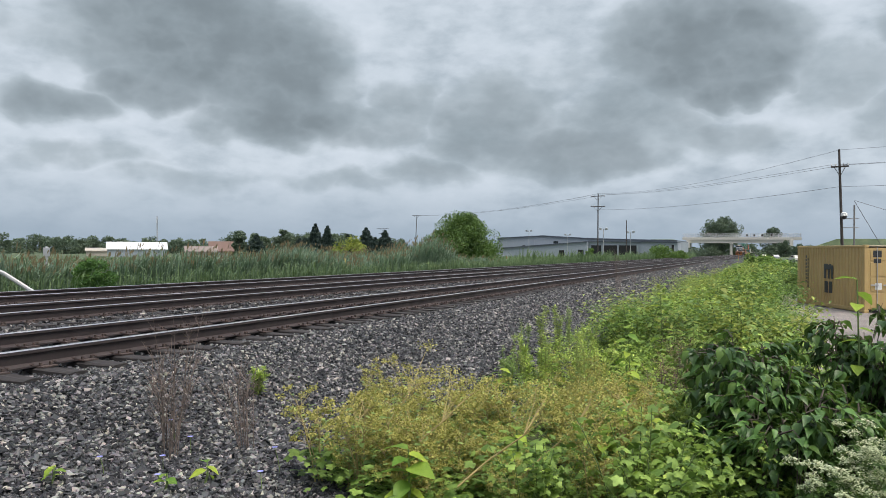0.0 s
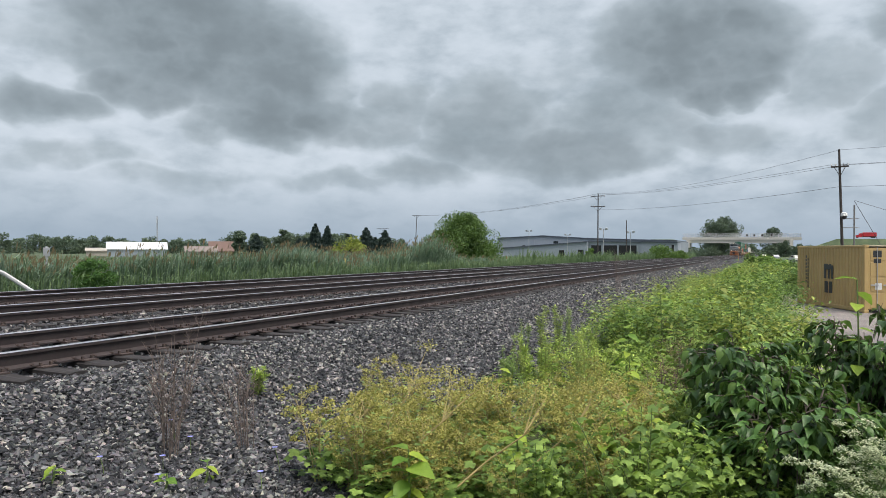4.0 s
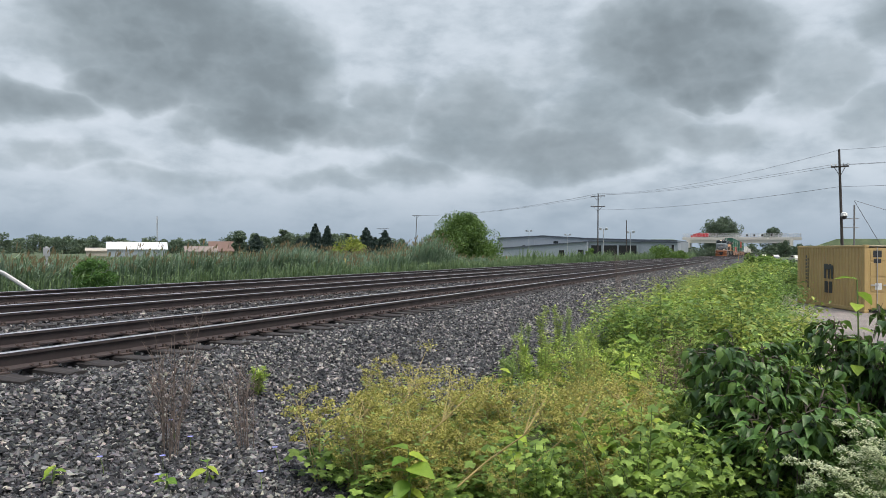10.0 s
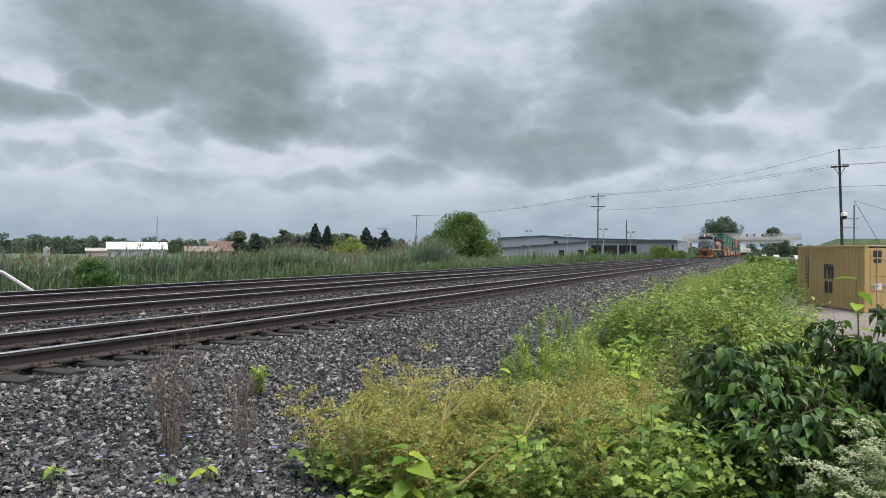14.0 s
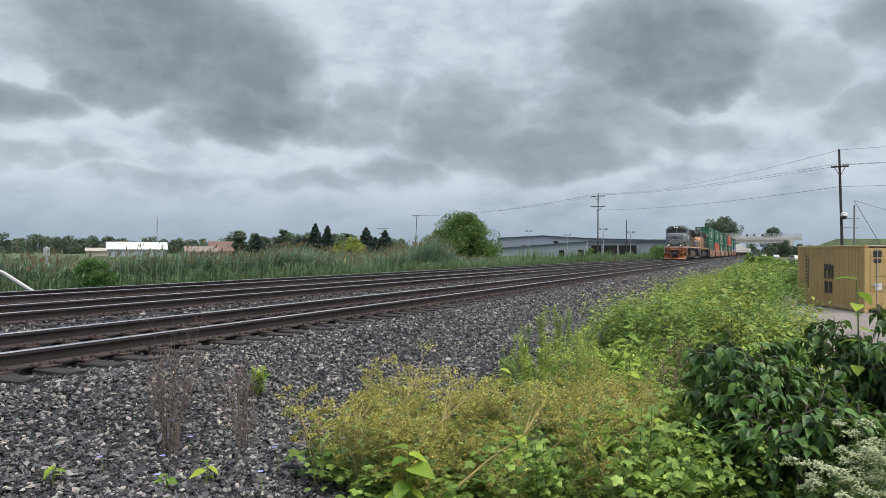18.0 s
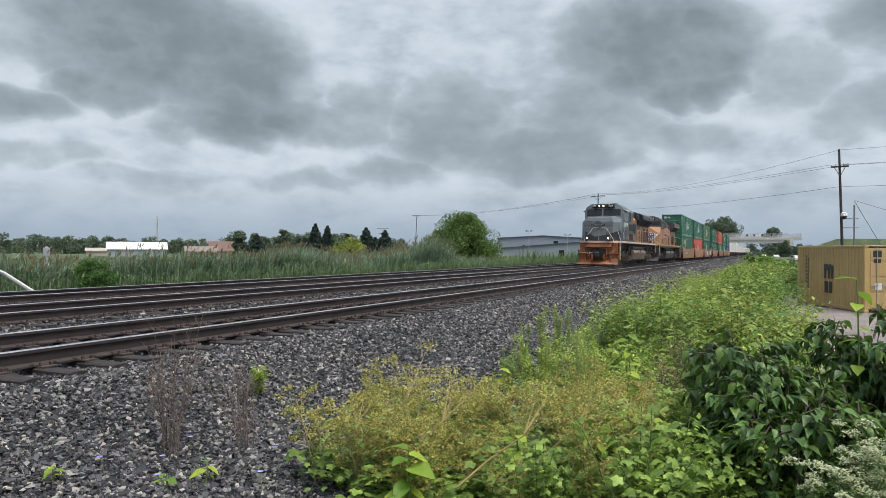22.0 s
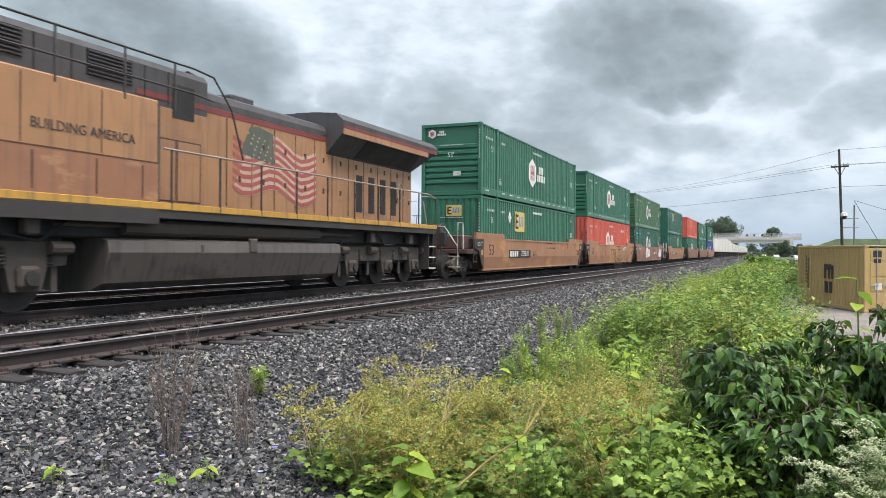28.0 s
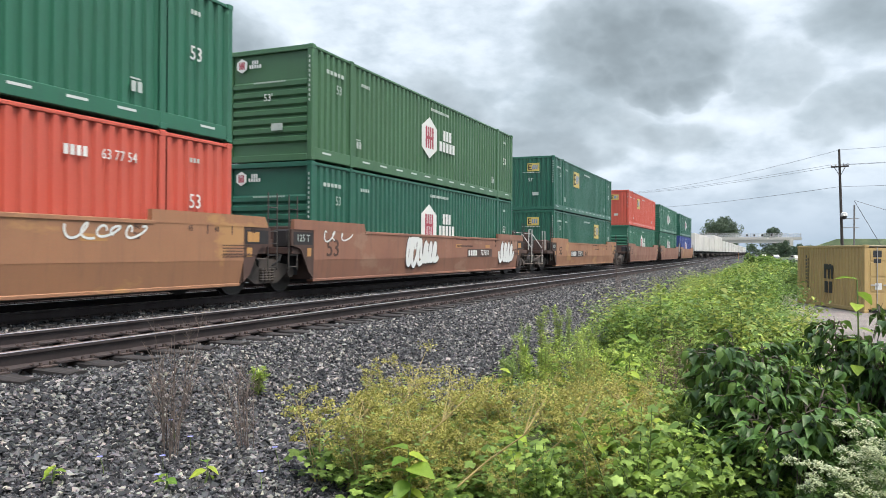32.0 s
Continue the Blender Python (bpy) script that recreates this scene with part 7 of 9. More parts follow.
def bank(name, label, x0, x1, top, y0, y1, toe, slope_end):
    """A grassed road embankment that ends in a slope under the bridge."""
    s = Shape()
    rows = []
    n = 14
    for i in range(n + 1):
        x = x0 + (x1 - x0) * i / n
        k = step(0, 1, min(1, abs(x - slope_end) / 16.0))
        h = -1.4 + (top + 1.4) * k
        rows.append([(x, y0 - toe, -1.6), (x, y0 - toe * 0.5, -1.4 + (h + 1.4) * 0.5 + 0.3 * noise.noise((x * 0.1, 1, 2))), (x, y0, h), (x, y1, h), (x, y1 + toe, -1.6)])
    s.loft(rows, caps=True)
    tagged(part(name, s, M_FIELD, smooth=False), label, "embankment", kind="structure")


def lot_container():
    c = thing("shipping_container", "mustard yellow 20-foot container with dark block emblem on the gravel", "container", at=pose(1.35, 38.68, -1.262, 0, 0, -69.4))
    # local x runs along the side that is seen, y into the box
    ln, dp, h = 6.06, 2.44, 2.62
    s = Shape()
    n = 22
    row = []
    for i in range(n):
        x, p = 0.14 + (ln - 0.28) * i / n, (ln - 0.28) / n
        row += [(x, 0), (x + p * 0.36, 0), (x + p * 0.5, 0.036), (x + p * 0.86, 0.036)]
    row += [(ln - 0.14, 0)]
    s.loft([[(x, 0.02 + d, h - 0.1) for x, d in row], [(x, 0.02 + d, 0.16) for x, d in row]], caps=False, closed=False)
    part("side_panel", s, M_MSC, c)
    s = Shape()
    s.loft([[(x, dp - 0.02 - d, 0.16) for x, d in row], [(x, dp - 0.02 - d, h - 0.1) for x, d in row]], caps=False, closed=False)
    part("side_panel", s, M_MSC, c)
    for x in (0, ln - 0.15):
        for y in (0, dp - 0.15):
            p = part("corner_post", Shape().box(x, x + 0.15, y, y + 0.15, 0, h, 0.015), M_MSC, c)
            q = Shape()
            for z in (0, h - 0.118):
                q.box(x - 0.012, x + 0.165, y - 0.012, y + 0.165, z, z + 0.118, 0.012)
            part("corner_casting", q, M_MSC, p)
    for y in (0.0, dp - 0.08):
        part("bottom_rail", Shape().box(0.15, ln - 0.15, y, y + 0.08, 0.02, 0.17, 0.012), M_MSC, c)
        part("top_rail", Shape().box(0.15, ln - 0.15, y, y + 0.08, h - 0.11, h - 0.02, 0.012), M_MSC, c)
    part("roof", Shape().box(0.05, ln - 0.05, 0.05, dp - 0.05, h - 0.06, h - 0.008), M_ROOFDIRT, c, "sun-bleached dusty roof")
    part("floor", Shape().box(0.05, ln - 0.05, 0.05, dp - 0.05, 0.04, 0.15), M_BLACK, c)
    part("end_panel", Shape().box(0.02, 0.06, 0.15, dp - 0.15, 0.1, h - 0.1), M_MSC, c)
    for k in range(2):
        y0 = 0.15 + k * (dp - 0.3) / 2
        y1 = y0 + (dp - 0.3) / 2 - 0.01
        d = part("door", Shape().box(ln - 0.07, ln - 0.02, y0, y1, 0.14, h - 0.12, 0.012), M_MSC, c)
        for z0, z1 in ((0.2, 0.75), (0.82, 1.35), (1.42, 1.95), (2.02, 2.42)):
            part("door_panel", Shape().box(ln - 0.025, ln - 0.004, y0 + 0.08, y1 - 0.08, z0, z1, 0.01), M_MSC, d)
        for q in (0.3, 0.75):
            yy = y0 + (y1 - y0) * q
            part("lock_bar", Shape().tube([(ln + 0.02, yy, 0.1), (ln + 0.02, yy, h - 0.1)], 0.017, 8), M_STEEL, d)
            part("lock_handle", Shape().box(ln + 0.02, ln + 0.05, yy - 0.25, yy + 0.05, 1.05, 1.1), M_STEEL, d)
        part("placard", Shape().box(ln - 0.003, ln + 0.003, y0 + 0.25, y0 + 0.5, 0.9, 1.15), M_WHITE, d)
    # worn emblem as plain blocks
    for x0, x1, z0, z1 in ((2.66, 2.86, 1.22, 1.84), (2.86, 3.02, 1.60, 1.84), (3.02, 3.16, 1.22, 1.80), (3.16, 3.30, 1.62, 1.84), (3.30, 3.46, 1.22, 1.78), (2.72, 3.02, 0.62, 1.10), (3.12, 3.40, 0.62, 1.10)):
        part("emblem", Shape().box(x0, x1, 0.004, 0.018, z0, z1), M_DKGREY, c, "dark block emblem")
    for y0, y1, z0, z1 in ((0.32, 0.64, 2.14, 2.40), (0.34, 0.62, 1.92, 2.08)):
        part("emblem", Shape().box(ln - 0.003, ln + 0.003, y0, y1, z0, z1), M_DKGREY, c, "dark block emblem")
    s = Shape()
    for i in range(8):
        s.box(0.85, 0.95, 0.008, 0.016, 2.08 - i * 0.16, 2.19 - i * 0.16)
        s.box(1.05, 1.13, 0.008, 0.016, 1.95 - i * 0.17, 2.07 - i * 0.17)
    tagged(part("lettering", s, M_DKGREY, c), kind="stuff")


def red_truck():
    t = thing("box_truck", "red box truck crossing the overpass", "truck", at=pose(112, 497.5, 10.05))
    part("trailer", Shape().box(3.4, 10.5, -1.25, 1.25, 1.0, 3.3, 0.05), M_CRIMSONBOX, t)
    part("cab", Shape().prism_y([(0, 0.6), (3.2, 0.6), (3.2, 2.8), (1.9, 2.8), (1.5, 1.9), (0, 1.7)], -1.2, 1.2), M_CRIMSONBOX, t)
    part("windscreen", Shape().box(1.5, 1.62, -1.0, 1.0, 2.0, 2.6), M_GLASS, t)
    part("chassis", Shape().box(0.6, 10.2, -0.5, 0.5, 0.6, 1.1), M_BLACK, t)
    for x in (0.9, 8.2, 9.4):
        for y in (-1.15, 0.9):
            w = Shape().wheel(-0.13, 0.13, 0, 0, 0.5, 16)
            part("wheel", w, M_RUBBER, t, at=pose(x, y + 0.13, 0.5, 0, 0, 90))
    return t


M_CRIMSONBOX = painted("red_truck_paint", (0.50, 0.03, 0.04), 0.4, amount=0.2, streak=0.05)
M_GRASS = leafy("grass_blade", (0.060, 0.112, 0.055), (0.175, 0.245, 0.125), 0.3, 0.7)


def build_far():
    global RED_TRUCK
    tree("round_tree", "bright green round-crowned young tree by the reeds", -23.2, 58.4, -1.4, 5.3, 5.9, M_YOUNGTREE, 5, 0.085, 100, 520, 0.05)
    tree("yellow_bush", "yellow-green bush among the reeds", -28.6, 49.3, -1.4, 3.25, 3.3, M_OLIVE, 6, 0.11, 30, 120, 0.15, "bush")
    tree("juniper_bush", "small dark green juniper bush by the track", -18.75, 16.9, -0.62, 1.3, 1.25, M_JUNIPER, 7, 0.04, 40, 420, 0.0, "bush")
    for i, (x, y, h, w) in enumerate(((-29.4, 136.8, 3.0, 2.6), (-18.6, 149, 3.6, 6.5), (-15.6, 152, 2.4, 5))):
        tree("roadside_bush", "low dark green bush before the warehouse", x, y, -1.4, h, w, M_TREELEAF, 60 + i, 0.2, 24, 110, 0.0, "bush", "bushes by the warehouse")
    hall("long pale blue-grey metal warehouse with shallow dark-edged roof", 275, 40, [(-94.5, 5.98), (-76.5, 6.85), (-59.5, 5.85), (-28.3, 5.0)],
         [(-72.6, -70.8, 4.1, 5.0, "window"), (-62.5, -61.0, 4.0, 4.8, "window"), (-84.6, -83.4, 0.6, 3.4, "door"), (-92.5, -90.5, -0.6, 1.6, "door")])
    hall("low pale metal annex with a sloping roof and grey end wall", 262, 12, [(-88.5, 2.1), (-83.0, 2.5), (-57.2, 4.5)], [(-67.2, -65.3, -1.2, 1.6, "door"), (-60.4, -58.4, -1.2, 1.8, "door")])
    hall("open loading hall with dark bays under a flat roof", 264, 10, [(-57.1, 4.55), (-39.2, 4.35)], [(-56.2, -52.6, -1.2, 3.4, "door"), (-51.8, -47.2, -1.2, 3.4, "door"), (-46.6, -40.6, -1.2, 3.4, "door")])
    hall("plain cream metal shed at the end of the warehouse", 263, 10, [(-39.1, 4.5), (-27.0, 4.25)], [(-29.0, -28.2, -1.2, 3.6, "door")])
    building("shed", "long white metal shed with a white roof", -184.5, 172, 46, 17.0, 10, 2.6, 4.6, M_CLAD, M_ROOFW, z=-1.6)
    building("shed", "low tan shed beside the white shed", -200, 178, 46, 10, 6, 1.9, 2.7, M_CLAD2, M_CLAD2, z=-1.6)
    building("house", "small house with brown shingle roof", -136, 161, 42, 5.8, 7, 2.2, 4.6, M_CLAD2, M_ROOFB, [(1, 2, 1, 2, "window")], z=-1.6)
    building("house", "low house with pale shingle roof", -134.5, 150, 42, 7.6, 6, 2.0, 3.2, M_CLAD2, M_ROOFTAN, [(2, 3, 0.8, 1.8, "window"), (6, 7, 0.8, 1.8, "window")], z=-1.6)
    m = thing("radio_mast", "thin grey lattice radio mast", "mast", at=pose(-221.4, 231, -1.5))
    s = Shape()
    for k in range(3):
        a = k * 2.094
        s.tube([(0.45 * math.cos(a), 0.45 * math.sin(a), 0), (0.3 * math.cos(a), 0.3 * math.sin(a), 15.5)], 0.07, 4)
    for i in range(16):
        s.tube([(0.42, 0, i * 0.95), (-0.2, 0.35, i * 0.95 + 0.95)], 0.04, 3)
        s.tube([(-0.2, 0.35, i * 0.95), (-0.2, -0.35, i * 0.95 + 0.95)], 0.04, 3)
    part("lattice", s, M_STEEL, m)
    road_bridge()
    bank("embankment_west", "grassed embankment of the road bridge", -66, -40, 9.3, 494, 506, 13, -38)
    bank("embankment_east", "long grassed embankment of the road bridge", 9, 420, 9.6, 494, 506, 14, 8)
    ramp = Shape().prism_y([(-116, -1.6), (-66, -1.6), (-66, 9.3), (-114, -1.4)], 490, 506)
    tagged(part("embankment_ramp", ramp, M_FIELD), "grassed ramp of the road behind the warehouse", "embankment", kind="structure")
    RED_TRUCK = red_truck()
    tree("broad_tree", "large dark round-crowned tree behind the overpass", -29, 566, -1.4, 27.5, 27, M_HAZYLEAF, 21, 0.75, 70, 150, 0.1)
    tree("broad_tree", "dark tree behind the overpass", 4.7, 600, -1.4, 21, 15, M_HAZYLEAF, 22, 0.7, 40, 120, 0.1)
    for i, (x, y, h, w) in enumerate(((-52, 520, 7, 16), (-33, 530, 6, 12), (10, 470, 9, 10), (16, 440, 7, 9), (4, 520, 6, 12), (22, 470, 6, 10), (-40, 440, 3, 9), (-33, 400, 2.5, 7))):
        tree("broad_tree", "dark green scrub by the overpass", x, y, -1.4, h, w, M_HAZYLEAF, 25 + i, 0.5, 24, 90, 0.0, "bush", "scrub by the overpass")
    # poles and wires
    utility_pole(5.53, 66, -1.2, 10.3, [(8.95, 0.62)], -1.9)
    utility_pole(-25.8, 126.4, -1.2, 12.0, [(11.55, 1.2), (9.8, 1.2)])
    utility_pole(-91.6, 194.5, -1.4, 12.6, [(12.4, 1.3)], 2.5)
    utility_pole(-120.6, 230.4, -1.4, 10.4, [(10.1, 2.4), (8.4, 1.6)])
    utility_pole(-28.0, 167.7, -1.4, 9.4, [], 0, "bare weathered wooden utility pole")
    light_pole(-65.8, 220.4, -1.4, 8.8, 2)
    light_pole(-57.0, 233.1, -1.4, 7.9, 2)
    light_pole(-36.7, 186.4, -1.4, 8.2, 2)
    light_pole(-31.9, 197.4, -1.4, 7.7, 2)
    near, mid, far = (5.19, 66, 9.05), (-25.8, 126.4, 10.8), (-91.6, 194.5, 11.2)
    wire(near, mid, 0.9)
    wire(mid, far, 1.2, 0.012)
    for o in (-1.0, 0.95):
        wire((5.16 + o * 0.58, 65.9, 7.9), (-25.8 + o, 126.3, 10.55), 0.5)
        wire((-25.8 + o, 126.3, 10.5), (-91.6 + o, 194.5, 11.05), 0.9, 0.012)
    wire((5.25, 65.9, 6.2), (-25.8, 126.3, 8.1), 0.5, 0.013)
    for z, x in ((9.05, 5.19), (7.9, 4.65), (7.88, 5.7), (6.2, 5.25)):
        wire((x, 66, z), (40, 42, z + 0.5), 0.6)
    # camera dome on its bracket and the guyed service pole
    p = thing("service_pole", "grey metal service pole with guy wires by the lot", "pole", at=pose(6.3, 66.5, -1.2))
    part("shaft", Shape().tube([(0, 0, 0), (0, 0, 6.0)], 0.06, 8), M_GREYWOOD, p)
    part("guy_wire", Shape().tube([(0, 0, 6.3), (3.2, -1, 0)], 0.02, 4), M_WIRE, p)
    part("guy_wire", Shape().tube([(0, 0, 6.35), (9.5, -3, 2.6)], 0.014, 4), M_WIRE, p)
    part("coil", Shape().tube([(0.35 * math.cos(k * 0.6), -0.1, 2.1 + 0.35 * math.sin(k * 0.6)) for k in range(11)], 0.03, 4), M_STEEL, p)
    for z in (4.2, 4.9):
        part("bracket", Shape().box(-0.9, 0.3, -0.05, 0.05, z, z + 0.07), M_STEEL, p)
    d = thing("security_camera", "white and black dome camera on the pole", "camera", at=pose(5.52, 65.6, 3.75) @ Matrix.Scale(0.72, 4))
    part("housing", Shape().turned([(0.1, 0.62), (0.3, 0.55), (0.34, 0.25), (0.3, 0.2)], 0, 0, 12), M_WHITE, d)
    part("dome", Shape().turned([(0.29, 0.2), (0.28, 0.05), (0.18, -0.1), (0.03, -0.15)], 0, 0, 12), M_RUBBER, d)
    lot_container()
    # trees
    rng = random.Random(3)
    for i in range(30):
        a = radians(-56 + i * 0.9)
        d = 400 + rng.uniform(-30, 40)
        tree("far_tree", "dark broadleaf tree in the far treeline", d * math.sin(a), d * math.cos(a), -1.4, rng.uniform(6, 8.4), rng.uniform(9, 14), M_HAZYLEAF, 100 + i, 0.55, 20, 80, 0.0, group="far treeline")
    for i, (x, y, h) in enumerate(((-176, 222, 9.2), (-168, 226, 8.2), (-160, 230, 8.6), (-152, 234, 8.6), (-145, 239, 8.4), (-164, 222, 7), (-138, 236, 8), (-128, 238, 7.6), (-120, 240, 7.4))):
        tree("far_tree", "dark broadleaf tree behind the houses", x, y, -1.4, h, h * 1.15, M_HAZYLEAF, 140 + i, 0.4, 22, 110, 0.0, group="far treeline")
    for i, (x, y, h, w) in enumerate(((-92.6, 117.9, 6.3, 2.9), (-86.2, 122.7, 6.4, 3.4), (-90.4, 119.7, 5.6, 3.0), (-76, 129, 4.6, 5), (-84.5, 126, 5.0, 4.5), (-77, 131, 5.2, 5))):
        tree("garden_tree", "dark garden tree among the spruces", x, y, -1.4, h, w * 1.25, M_HAZYLEAF, 170 + i, 0.25, 26, 120, 0.0, group="trees by the houses")
    for i, (x, y, h, w) in enumerate(((-81.0, 126.3, 8.1, 4.4), (-79.0, 127.5, 7.7, 3.8), (-72.5, 131.3, 7.4, 5.2), (-69.2, 133.1, 6.9, 4.6), (-83.5, 124.6, 5.0, 4.6), (-80.3, 121.7, 5.0, 5.0), (-75.6, 129.5, 6.0, 2.6), (-70.8, 132, 5.4, 3.4), (-88.0, 117, 5.6, 4.2))):
        spruce(x, y, -1.5, h, w, 40 + i)
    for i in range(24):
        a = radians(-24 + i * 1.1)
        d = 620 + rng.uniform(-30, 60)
        tree("far_tree", "dark broadleaf tree on the horizon", d * math.sin(a), d * math.cos(a), -1.4, rng.uniform(6, 9), rng.uniform(14, 20), M_HAZYLEAF, 200 + i, 0.9, 16, 50, 0.0, group="far treeline")
    marker_post(-20.3, 34.5, -1.0, 1.35, M_YELLOW, "yellow buried-cable marker post in the reeds")
    marker_post(-23.5, 71.2, -1.4, 1.7, M_WHITE, "white and orange marker post by the track")
    marker_post(-4.6, 150, -0.8, 1.6, M_ORANGE, "orange and white marker post by the track")
    p = thing("fallen_pole", "white pipe leaning out of the reeds", "pipe", at=pose(0, 0, 0))
    part("pipe", Shape().tube([(-17.6, 12.6, 0.62), (-17.75, 13.3, 0.36), (-17.6, 14.2, -0.25)], 0.055, 8), M_WHITE, p)
    p = thing("signboard", "small pale signboard on a post in the reeds", "sign", at=pose(-26.3, 21.5, -1.4, 0, 0, 50))
    part("post", Shape().box(-0.04, 0.04, 0.035, 0.1, 0, 2.5), M_STEEL, p)
    part("board", Shape().box(-0.12, 0.12, 0, 0.03, 2.1, 2.45, 0.006), M_STEEL, p)
    # parked vehicles far down the lot
    for x, y, mat, lab in ((7.5, 230, M_WHITEBOX, "white pickup truck parked by the tracks"), (3.0, 300, M_STEEL, "silver car parked by the tracks"), (-1.5, 330, M_WHITEBOX, "white van parked by the tracks")):
        v = thing("parked_car", lab, "car", at=pose(x, y, -1.25, 0, 0, 20))
        part("body", Shape().prism_x([(0, 0.35), (4.6, 0.35), (4.6, 1.0), (3.6, 1.1), (2.9, 1.7), (1.2, 1.7), (0.3, 1.1), (0, 1.0)], 0, 1.9), mat, v)
        part("window", Shape().prism_x([(1.0, 1.15), (3.2, 1.15), (2.8, 1.6), (1.3, 1.6)], -0.01, 1.91), M_GLASS, v)
        for wy in (0.9, 3.6):
            for wx in (0.0, 1.7):
                part("wheel", Shape().wheel(wx, wx + 0.2, wy, 0.33, 0.33, 16), M_RUBBER, v)
    build_reeds()


build_far()


# ---- near vegetation ----
def leaf_rows(rows, fold=0.25, droop=0.35):
    """A folded, drooping blade from (along, half width) rows: vertices and quads."""
    v, f = [], []
    for i, (y, w) in enumerate(rows):
        z = -droop * y * y
        v += [(-w, y, z + fold * w), (0, y, z), (w, y, z + fold * w)]
        if i:
            a, b = (i - 1) * 3, i * 3
            f += [(a, a + 1, b + 1, b), (a + 1, a + 2, b + 2, b + 1)]
    return np.array(v, float), np.array(f)


def lobed_leaf():
    """A five-lobed, toothed leaf as wedges round its stalk, cupped along its ribs."""
    n = 20
    v = [(0, 0.22, 0.03)]
    lobes = [0.22, 0.42, 0.56, 0.50, 0.46, 0.60, 0.70, 0.60, 0.52, 0.70, 0.86]
    for i in range(n):
        a = -math.pi / 2 + 2 * math.pi * i / n
        r = lobes[i if i <= 10 else n - i]
        v.append((r * math.cos(a), 0.25 + r * math.sin(a), -0.20 * r * r + (0.045 if i % 4 == 0 else 0.0)))
    f = [(0, 1 + i, 1 + (i + 1) % n, 1 + (i + 2) % n) for i in range(0, n, 2)]
    return np.array(v, float), np.array(f)


OVATE = leaf_rows([(0, 0.03), (0.22, 0.26), (0.5, 0.33), (0.8, 0.17), (1.0, 0.01)])
BLADE = (np.array([(0, 0, 0), (0.11, 0.42, -0.02), (0, 1.0, -0.2), (-0.11, 0.42, -0.02)], float), np.array([(0, 1, 2, 3)]))
OVAL = (np.array([(0, 0, 0), (0.27, 0.4, 0.03), (0, 1.0, -0.15), (-0.27, 0.4, 0.03)], float), np.array([(0, 1, 2, 3)]))
LOBED = lobed_leaf()
ACUTE = leaf_rows([(0, 0.02), (0.14, 0.20), (0.36, 0.31), (0.60, 0.25), (0.82, 0.12), (1.05, 0.008)], 0.40, 0.45)
BIT = (np.array([(-0.5, 0, 0), (0, -0.45, 0.1), (0.5, 0, 0), (0, 0.45, 0.1)], float), np.array([(0, 1, 2, 3)]))


def strew(template, pos, heading, pitch, roll, size):
    """Many copies of a leaf template: heading round z, pitch up from level, roll about its rib."""
    tv, tf = template
    n = len(pos)
    ch, sh, cp, sp, cr, sr = np.cos(heading), np.sin(heading), np.cos(pitch), np.sin(pitch), np.cos(roll), np.sin(roll)
    y = np.stack([ch * cp, sh * cp, sp], 1)
    x0 = np.stack([sh, -ch, np.zeros(n)], 1)
    z0 = np.cross(x0, y)
    x = x0 * cr[:, None] + z0 * sr[:, None]
    z = np.cross(x, y)
    v = (tv[None, :, 0, None] * x[:, None] + tv[None, :, 1, None] * y[:, None] + tv[None, :, 2, None] * z[:, None]) * size[:, None, None] + pos[:, None]
    f = np.arange(n)[:, None, None] * len(tv) + tf[None]
    return v.reshape(-1, 3), f.reshape(-1, tf.shape[1])


def stalks(rng, n, spread, height, bend=0.3):
    """Random stem lines from one root: lists of points."""
    out = []
    for i in range(n):
        a, h = rng.uniform(0, 6.28), height * rng.uniform(0.65, 1.0)
        r0, r1 = rng.uniform(0, spread * 0.35), rng.uniform(0.2, 1) * spread
        k = rng.uniform(-bend, bend)
        out.append([(r0 * math.cos(a) + (r1 - r0) * u ** 1.4 * math.cos(a + k * u), r0 * math.sin(a) + (r1 - r0) * u ** 1.4 * math.sin(a + k * u), h * u * (1 - 0.12 * u)) for u in (0, 0.3, 0.6, 0.85, 1.0)])
    return out


def along(rng, lines, n, lo=0.2, jitter=0.03):
    """Random points on stem lines, with the stem's outward heading."""
    pos, head = [], []
    for i in range(n):
        ln = lines[rng.randrange(len(lines))]
        u = lo + (1 - lo) * rng.random() ** 0.8
        q = u * (len(ln) - 1)
        k = min(len(ln) - 2, int(q))
        p = [ln[k][j] + (ln[k + 1][j] - ln[k][j]) * (q - k) for j in range(3)]
        pos.append([c + rng.gauss(0, jitter) for c in p])
        head.append(rng.uniform(0, 6.28))
    return np.array(pos), np.array(head)


def stem_shape(lines, r, seg=5):
    s = Shape()
    for ln in lines:
        s.tube(ln, r, seg, r * 0.4)
    return s


def plant(name, label, category, group, stems, stem_mat, leaf_sets):
    """A weed with its stems and one part for each kind of leaf."""
    t = thing(name, label, category, group)
    tagged(part("stalk", stems, stem_mat, t), kind="stuff")
    for pname, chunks, mat in leaf_sets:
        tagged(part(pname, joined(pname, chunks, mat), None, t), kind="stuff")
    return t


def uniform(rng, n, a, b):
    return np.array([rng.uniform(a, b) for _ in range(n)])


